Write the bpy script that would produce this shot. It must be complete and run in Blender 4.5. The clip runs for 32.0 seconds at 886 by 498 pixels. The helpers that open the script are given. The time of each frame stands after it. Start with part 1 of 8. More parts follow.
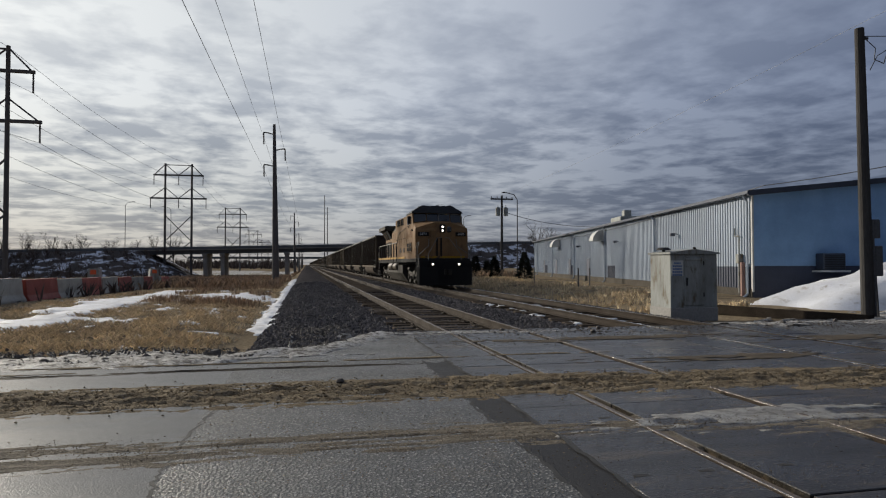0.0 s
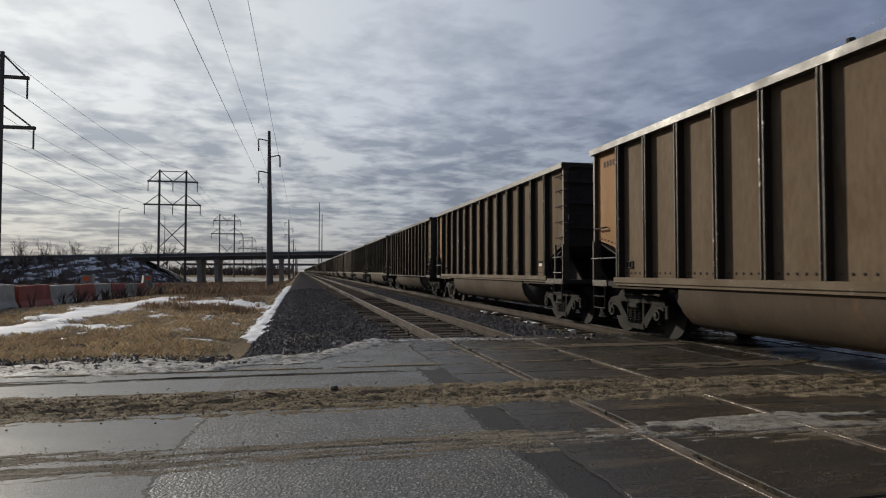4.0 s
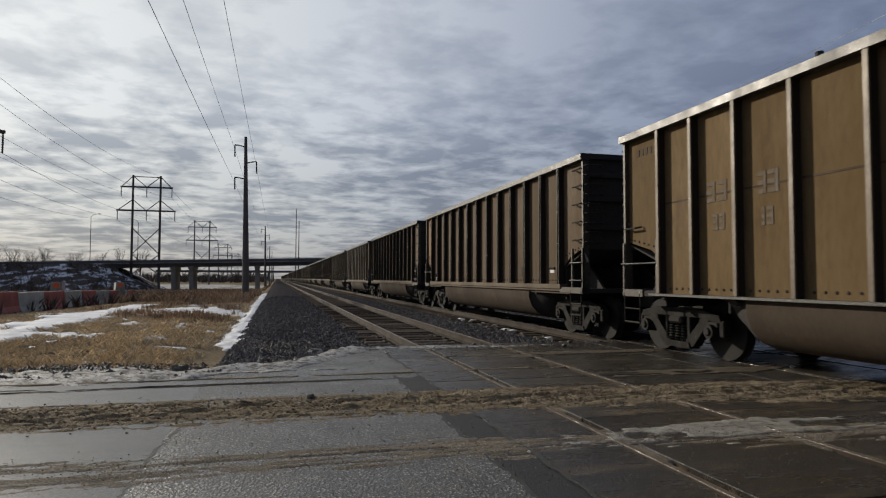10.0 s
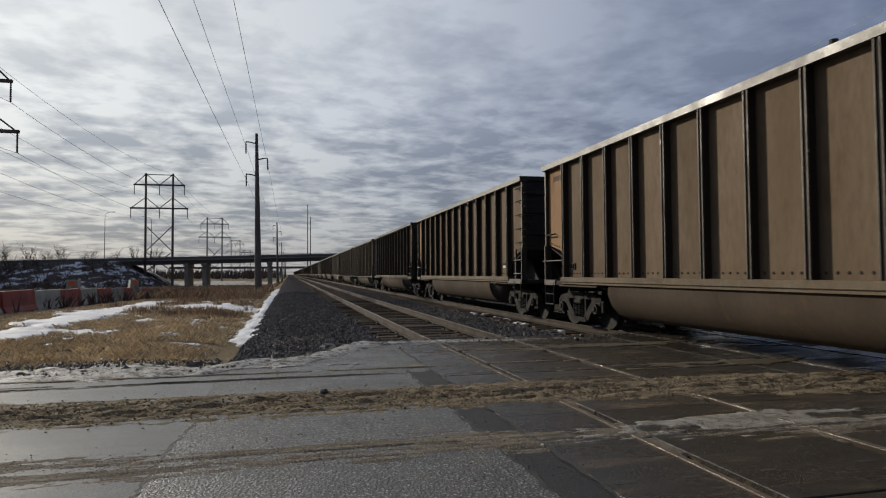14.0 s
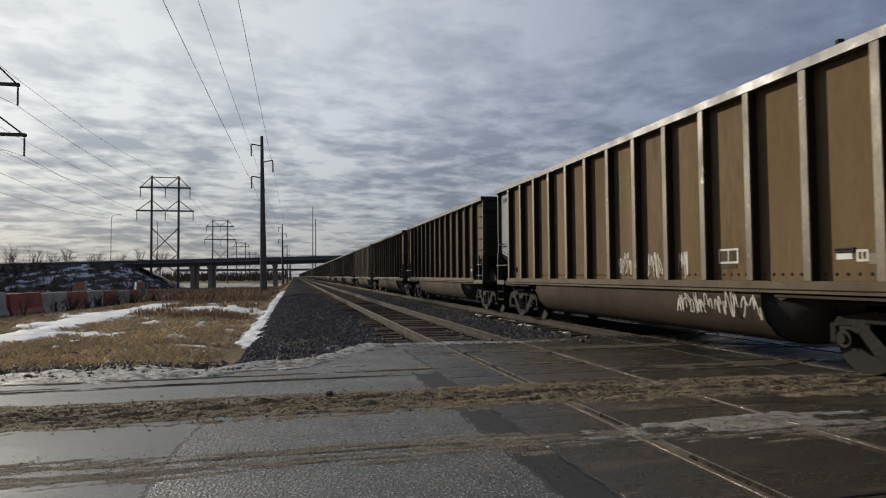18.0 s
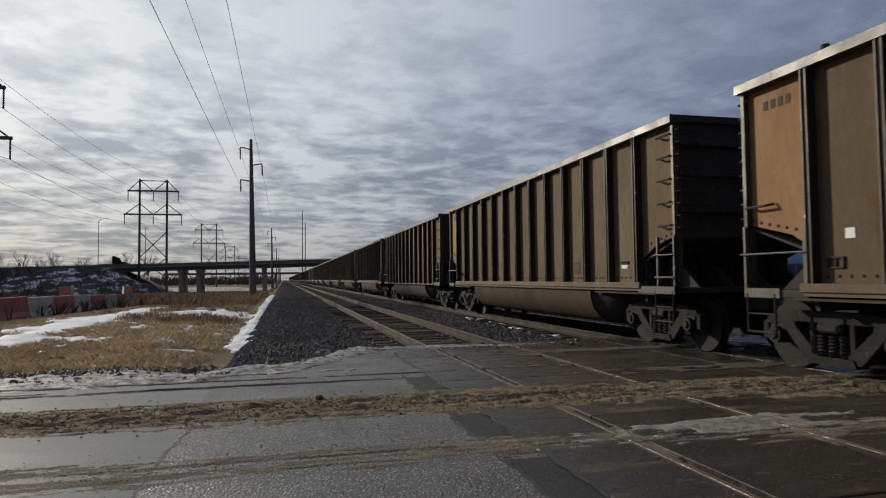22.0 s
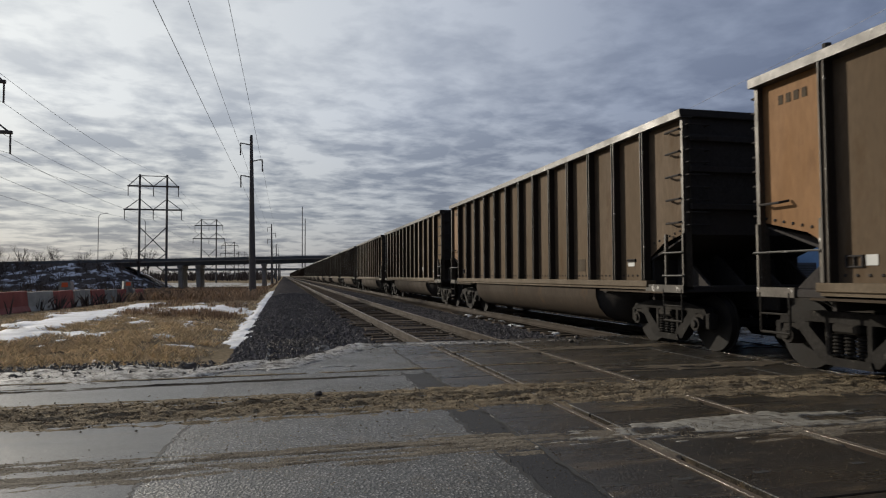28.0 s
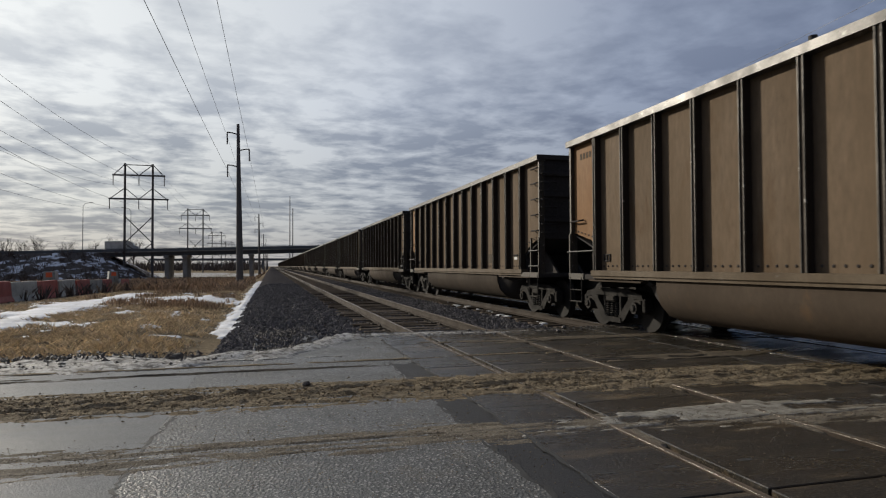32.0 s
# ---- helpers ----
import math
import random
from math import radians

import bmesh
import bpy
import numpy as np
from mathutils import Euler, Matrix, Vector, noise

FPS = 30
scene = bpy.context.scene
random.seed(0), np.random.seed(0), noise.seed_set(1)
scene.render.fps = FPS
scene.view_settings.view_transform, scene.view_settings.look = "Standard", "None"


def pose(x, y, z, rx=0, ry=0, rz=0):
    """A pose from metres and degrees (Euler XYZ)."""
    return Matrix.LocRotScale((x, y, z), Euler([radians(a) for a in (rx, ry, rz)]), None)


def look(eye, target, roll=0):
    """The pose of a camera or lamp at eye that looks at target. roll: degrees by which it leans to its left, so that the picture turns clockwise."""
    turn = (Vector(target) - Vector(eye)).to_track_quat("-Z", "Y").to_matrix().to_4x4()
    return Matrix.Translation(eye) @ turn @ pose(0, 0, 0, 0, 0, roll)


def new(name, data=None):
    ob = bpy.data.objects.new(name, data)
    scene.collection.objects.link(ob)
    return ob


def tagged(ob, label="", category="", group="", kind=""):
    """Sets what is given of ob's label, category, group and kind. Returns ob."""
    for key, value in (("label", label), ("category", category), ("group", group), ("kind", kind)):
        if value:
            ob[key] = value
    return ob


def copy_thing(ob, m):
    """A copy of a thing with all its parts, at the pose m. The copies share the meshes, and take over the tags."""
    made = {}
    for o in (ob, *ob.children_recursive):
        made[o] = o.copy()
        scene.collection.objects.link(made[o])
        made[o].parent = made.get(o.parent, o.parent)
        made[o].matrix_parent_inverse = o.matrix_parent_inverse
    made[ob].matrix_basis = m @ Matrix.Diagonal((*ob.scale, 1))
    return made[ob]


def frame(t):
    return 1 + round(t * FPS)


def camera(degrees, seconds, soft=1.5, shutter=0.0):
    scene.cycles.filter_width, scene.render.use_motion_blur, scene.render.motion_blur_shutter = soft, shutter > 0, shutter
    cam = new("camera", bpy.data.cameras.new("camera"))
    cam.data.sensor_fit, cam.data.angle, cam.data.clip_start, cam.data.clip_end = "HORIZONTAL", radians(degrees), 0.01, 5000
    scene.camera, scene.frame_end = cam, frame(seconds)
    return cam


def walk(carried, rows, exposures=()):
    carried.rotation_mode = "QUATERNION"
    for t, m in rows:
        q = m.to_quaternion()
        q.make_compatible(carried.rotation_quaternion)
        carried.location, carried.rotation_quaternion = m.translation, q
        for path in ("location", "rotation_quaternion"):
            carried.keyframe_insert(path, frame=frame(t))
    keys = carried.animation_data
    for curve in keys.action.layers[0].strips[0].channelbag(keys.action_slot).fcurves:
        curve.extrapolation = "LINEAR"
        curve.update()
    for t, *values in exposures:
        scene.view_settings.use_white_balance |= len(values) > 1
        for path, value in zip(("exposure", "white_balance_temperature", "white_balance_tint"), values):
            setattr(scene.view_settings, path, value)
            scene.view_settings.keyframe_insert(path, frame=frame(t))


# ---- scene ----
# The place: near track along +Y with its centre at x = 0, rail tops at z = 0, road crossing along x.
SUN_AZ, SUN_EL = -38.0, 18.0      # degrees: from +Y towards +X, and above the horizon
EYE = Vector((-3.383, 0.0, 1.281))
TURNS = [  # seconds, heading, tilt, roll in degrees
    (0, 11.99, 1.35, 0.05),
    (0.5, 11.75, 1.54, 0.08),
    (1, 11.57, 1.49, -0.12),
    (1.5, 11.78, 1.68, -0.21),
    (2, 12.01, 1.79, -0.32),
    (2.5, 12.17, 1.82, -0.30),
    (3, 12.53, 1.76, -0.14),
    (3.5, 12.39, 1.91, -0.05),
    (5.5, 12.86, 2.02, -0.02),
    (6, 12.86, 2.02, -0.00),
    (7, 13.04, 2.29, -0.01),
    (8, 13.62, 2.60, -0.03),
    (9, 14.13, 2.48, -0.19),
    (10, 14.44, 2.63, -0.13),
    (11, 14.42, 2.64, -0.10),
    (12, 14.42, 2.76, 0.00),
    (13, 13.98, 2.68, 0.28),
    (13.5, 13.61, 2.25, 0.43),
    (14, 13.44, 2.13, 0.41),
    (14.5, 13.01, 1.92, 0.48),
    (16.5, 13.00, 2.20, 0.36),
    (17, 13.06, 2.12, 0.29),
    (18, 13.00, 2.30, 0.50),
    (19, 13.23, 2.28, 0.47),
    (20, 13.52, 2.46, 0.44),
    (21, 13.84, 2.59, 0.48),
    (22, 13.89, 2.58, 0.66),
    (23, 13.83, 2.69, 0.77),
    (24, 13.75, 2.72, 0.73),
    (25, 13.85, 2.55, 0.50),
    (25.5, 13.75, 2.33, 0.52),
    (27.5, 13.84, 2.15, 0.32),
    (28, 13.90, 2.31, 0.32),
    (28.5, 14.04, 2.14, 0.40),
    (29, 14.50, 1.80, 0.06),
    (29.5, 14.77, 1.73, 0.03),
    (30, 14.82, 1.50, 0.12),
    (31, 14.80, 1.50, 0.19),
    (32, 14.94, 1.44, 0.27),
]
cam = camera(69.05, 32.0, 1.15, 0.05)


def aim(yaw, tilt, roll):
    a, b = radians(yaw), radians(tilt)
    way = Vector((math.sin(a) * math.cos(b), math.cos(a) * math.cos(b), math.sin(b)))
    return look(EYE, EYE + way * 10, ROLL_SIGN * roll)


ROLL_SIGN = -1
walk(cam, [(t, aim(a, b, c)) for t, a, b, c in TURNS], exposures=[(0, 0.0, 6250, 9), (28, 0.0, 6250, 9), (30, 0.08, 6250, 9), (32, 0.08, 6250, 9)])

# ---------------------------------------------------------------- light
SUN_WAY = Vector((math.sin(radians(SUN_AZ)) * math.cos(radians(SUN_EL)), math.cos(radians(SUN_AZ)) * math.cos(radians(SUN_EL)), math.sin(radians(SUN_EL))))


def node(tree, kind, **values):
    n = tree.nodes.new(kind)
    for key, v in values.items():
        if key in n.inputs:
            n.inputs[key].default_value = v
    return n


def ramp(tree, stops, source):
    n = tree.nodes.new("ShaderNodeValToRGB")
    e = n.color_ramp.elements
    while len(e) < len(stops):
        e.new(0.5)
    for slot, (at, c) in zip(e, stops):
        slot.position = at
        slot.color = (c, c, c, 1) if isinstance(c, (int, float)) else (*c, 1)
    tree.links.new(source, n.inputs[0])
    return n.outputs[0]


def maths(tree, op, a, b=None, clamp=False):
    n = tree.nodes.new("ShaderNodeMath")
    n.operation, n.use_clamp = op, clamp
    for i, v in enumerate((a, b)):
        if v is None:
            continue
        if isinstance(v, (int, float)):
            n.inputs[i].default_value = v
        else:
            tree.links.new(v, n.inputs[i])
    return n.outputs[0]


def blend(tree, fac, a, b, kind="MIX"):
    n = tree.nodes.new("ShaderNodeMix")
    n.data_type, n.blend_type = "RGBA", kind
    for i, v in ((0, fac), (6, a), (7, b)):
        if isinstance(v, (int, float)):
            n.inputs[i].default_value = v
        elif isinstance(v, tuple):
            n.inputs[i].default_value = (*v, 1)
        else:
            tree.links.new(v, n.inputs[i])
    return n.outputs[2]


def make_sky():
    world = bpy.data.worlds.new("sky")
    scene.world = world
    world.use_nodes = True
    tr = world.node_tree
    tr.nodes.clear()
    out = tr.nodes.new("ShaderNodeOutputWorld")
    back = tr.nodes.new("ShaderNodeBackground")
    sky = tr.nodes.new("ShaderNodeTexSky")
    sky.sky_type, sky.sun_disc = "NISHITA", False
    sky.sun_elevation, sky.sun_rotation = radians(SUN_EL), radians(SUN_AZ)
    co = tr.nodes.new("ShaderNodeTexCoord").outputs["Generated"]
    sep = tr.nodes.new("ShaderNodeSeparateXYZ")
    tr.links.new(co, sep.inputs[0])
    up = maths(tr, "MAXIMUM", maths(tr, "ADD", sep.outputs[2], 0.085), 0.05)
    flat = tr.nodes.new("ShaderNodeCombineXYZ")
    tr.links.new(maths(tr, "DIVIDE", sep.outputs[0], up), flat.inputs[0])
    tr.links.new(maths(tr, "DIVIDE", sep.outputs[1], up), flat.inputs[1])
    squash = tr.nodes.new("ShaderNodeMapping")
    tr.links.new(flat.outputs[0], squash.inputs[0])
    squash.inputs["Rotation"].default_value = (0, 0, radians(-10))
    squash.inputs["Scale"].default_value = (1.0, 1.0, 1.0)
    big = node(tr, "ShaderNodeTexNoise", Scale=1.0, Detail=2.0, Roughness=0.5)
    mid = node(tr, "ShaderNodeTexNoise", Scale=3.7, Detail=4.0, Roughness=0.52, Distortion=0.25)
    fine = node(tr, "ShaderNodeTexNoise", Scale=13.0, Detail=5.0, Roughness=0.6)
    for n in (big, mid, fine):
        tr.links.new(squash.outputs[0], n.inputs["Vector"])
    mixd = maths(tr, "ADD", maths(tr, "ADD", maths(tr, "MULTIPLY", big.outputs[0], 0.40), maths(tr, "MULTIPLY", mid.outputs[0], 0.47)), maths(tr, "MULTIPLY", fine.outputs[0], 0.13))
    # a pale cloud sheet whose light grows towards the sun
    dot = tr.nodes.new("ShaderNodeVectorMath")
    dot.operation = "DOT_PRODUCT"
    tr.links.new(co, dot.inputs[0])
    dot.inputs[1].default_value = SUN_WAY
    sheet = ramp(tr, [(0.15, (0.225, 0.265, 0.37)), (0.42, (0.34, 0.38, 0.48)), (0.68, (0.62, 0.65, 0.71)), (0.86, (0.82, 0.83, 0.83)), (0.97, (1.0, 1.0, 0.97))], dot.outputs["Value"])
    core = maths(tr, "POWER", maths(tr, "MAXIMUM", dot.outputs["Value"], 0.0), 60.0)
    sheet = blend(tr, maths(tr, "MULTIPLY", core, 0.5, True), sheet, (1.25, 1.22, 1.12))
    # grey-blue clumps, denser low in the sky
    clump = maths(tr, "MULTIPLY", ramp(tr, [(0.44, 0.0), (0.495, 0.45), (0.57, 1.0)], mixd), ramp(tr, [(0.0, 0.95), (0.16, 1.0), (0.30, 0.52), (0.5, 0.35)], sep.outputs[2]))
    sheet = blend(tr, clump, sheet, blend(tr, 1.0, sheet, (0.46, 0.49, 0.56), "MULTIPLY"))
    clear = blend(tr, 1.0, sky.outputs[0], (0.09, 0.09, 0.09), "MULTIPLY")
    total = blend(tr, 0.95, clear, sheet)
    # the cloud is thicker and darker on the side away from the sun
    total = blend(tr, 1.0, total, ramp(tr, [(0.25, 0.58), (0.58, 1.0)], maths(tr, "ADD", maths(tr, "MULTIPLY", dot.outputs["Value"], 0.5), 0.5)), "MULTIPLY")
    # haze dims and warms the sky towards the horizon
    total = blend(tr, 1.0, total, ramp(tr, [(0.0, (0.68, 0.63, 0.57)), (0.09, (0.87, 0.85, 0.81)), (0.24, (1.0, 1.0, 1.0))], sep.outputs[2]), "MULTIPLY")
    tr.links.new(total, back.inputs[0])
    back.inputs[1].default_value = 0.89
    tr.links.new(back.outputs[0], out.inputs[0])


make_sky()
lamp = bpy.data.lights.new("sun", "SUN")
lamp.energy, lamp.angle, lamp.color = 4.7, radians(1.0), (1.0, 0.89, 0.73)
sun = new("sun", lamp)
sun.matrix_world = look(SUN_WAY * 100, (0, 0, 0))


# ---------------------------------------------------------------- materials
def material(name, color, rough=0.6, metal=0.0, tint=None, grain=30.0, stain=1.5, vary=0.35, bump=0.15, each=0.0, spec=0.5, dirt=None, dirt_at=(0.5, 0.62), stretch=(1, 1, 1), speck=None, island=0.0, other=None):
    """Colour with fine grain, broad stains and relief; sizes in cycles per metre."""
    m = bpy.data.materials.new(name)
    m.use_nodes = True
    tr = m.node_tree
    bs = tr.nodes["Principled BSDF"]
    co = tr.nodes.new("ShaderNodeTexCoord").outputs["Object"]
    mp = tr.nodes.new("ShaderNodeMapping")
    tr.links.new(co, mp.inputs[0])
    mp.inputs["Scale"].default_value = stretch
    info = tr.nodes.new("ShaderNodeObjectInfo").outputs["Random"]
    shift = tr.nodes.new("ShaderNodeCombineXYZ")
    for i in range(3):
        tr.links.new(maths(tr, "MULTIPLY", info, 37.0 + 11 * i), shift.inputs[i])
    if each >= 0:
        tr.links.new(shift.outputs[0], mp.inputs["Location"])
    fine = node(tr, "ShaderNodeTexNoise", Scale=grain, Detail=6.0, Roughness=0.65)
    broad = node(tr, "ShaderNodeTexNoise", Scale=stain, Detail=5.0, Roughness=0.6)
    for n in (fine, broad):
        tr.links.new(mp.outputs[0], n.inputs["Vector"])
    dark = tuple(c * (1 - vary) for c in color)
    light = tuple(min(1, c * (1 + vary)) for c in color)
    base = ramp(tr, [(0.3, dark), (0.7, light)], fine.outputs[0])
    col = blend(tr, ramp(tr, [(0.38, 0.0), (0.68, 0.75)], broad.outputs[0]), base, tint or tuple(c * 0.6 for c in color))
    if dirt:
        third = node(tr, "ShaderNodeTexNoise", Scale=stain * 2.7, Detail=8.0, Roughness=0.7)
        tr.links.new(mp.outputs[0], third.inputs["Vector"])
        col = blend(tr, ramp(tr, [(dirt_at[0], 0.0), (dirt_at[1], 1.0)], third.outputs[0]), col, dirt)
    if speck:
        cells = node(tr, "ShaderNodeTexVoronoi", Scale=speck[0])
        tr.links.new(co, cells.inputs["Vector"])
        pick = node(tr, "ShaderNodeTexNoise", Scale=speck[0] * 0.6, Detail=2.0)
        tr.links.new(co, pick.inputs["Vector"])
        near = maths(tr, "MULTIPLY", ramp(tr, [(0.25, 1.0), (0.42, 0.0)], cells.outputs["Distance"]), ramp(tr, [(0.44, 0.0), (0.54, 1.0)], pick.outputs[0]))
        col = blend(tr, maths(tr, "MULTIPLY", near, speck[2]), col, speck[1])
    if island:
        rnd = tr.nodes.new("ShaderNodeNewGeometry").outputs["Random Per Island"]
        grey = tr.nodes.new("ShaderNodeCombineColor")
        for i in range(3):
            tr.links.new(maths(tr, "ADD", maths(tr, "MULTIPLY", rnd, island * 2), 1 - island), grey.inputs[i])
        col = blend(tr, 1.0, col, grey.outputs[0], "MULTIPLY")
    if other:
        for c, lo, hi in other:
            pick = maths(tr, "MULTIPLY", maths(tr, "GREATER_THAN", info, lo), maths(tr, "LESS_THAN", info, hi))
            col = blend(tr, maths(tr, "MULTIPLY", pick, ramp(tr, [(0.25, 1.0), (0.75, 0.55)], broad.outputs[0])), col, c)
    if each > 0:
        shade = maths(tr, "ADD", maths(tr, "MULTIPLY", info, each * 2), 1 - each)
        grey = tr.nodes.new("ShaderNodeCombineColor")
        for i in range(3):
            tr.links.new(shade, grey.inputs[i])
        col = blend(tr, 1.0, col, grey.outputs[0], "MULTIPLY")
    tr.links.new(col, bs.inputs["Base Color"])
    tr.links.new(ramp(tr, [(0.3, max(0.02, rough - 0.12)), (0.7, min(1, rough + 0.12))], broad.outputs[0]), bs.inputs["Roughness"])
    bs.inputs["Metallic"].default_value = metal
    bs.inputs["Specular IOR Level"].default_value = max(0.0, spec)
    bp = node(tr, "ShaderNodeBump", Strength=bump, Distance=0.02)
    if speck:
        relief = maths(tr, "SUBTRACT", maths(tr, "MULTIPLY", fine.outputs[0], 0.6), maths(tr, "MULTIPLY", cells.outputs["Distance"], 0.7))
        tr.links.new(relief, bp.inputs["Height"])
    else:
        tr.links.new(fine.outputs[0], bp.inputs["Height"])
    tr.links.new(bp.outputs[0], bs.inputs["Normal"])
    return m


def ground_material():
    """Dry winter grassland with dead brown patches; world-sized noise."""
    return material("dry_field", (0.205, 0.165, 0.112), 1.0, 0, (0.115, 0.092, 0.066), 9, 0.2, 0.5, 0.5, -1, 0.0, (0.045, 0.038, 0.032), (0.54, 0.68))


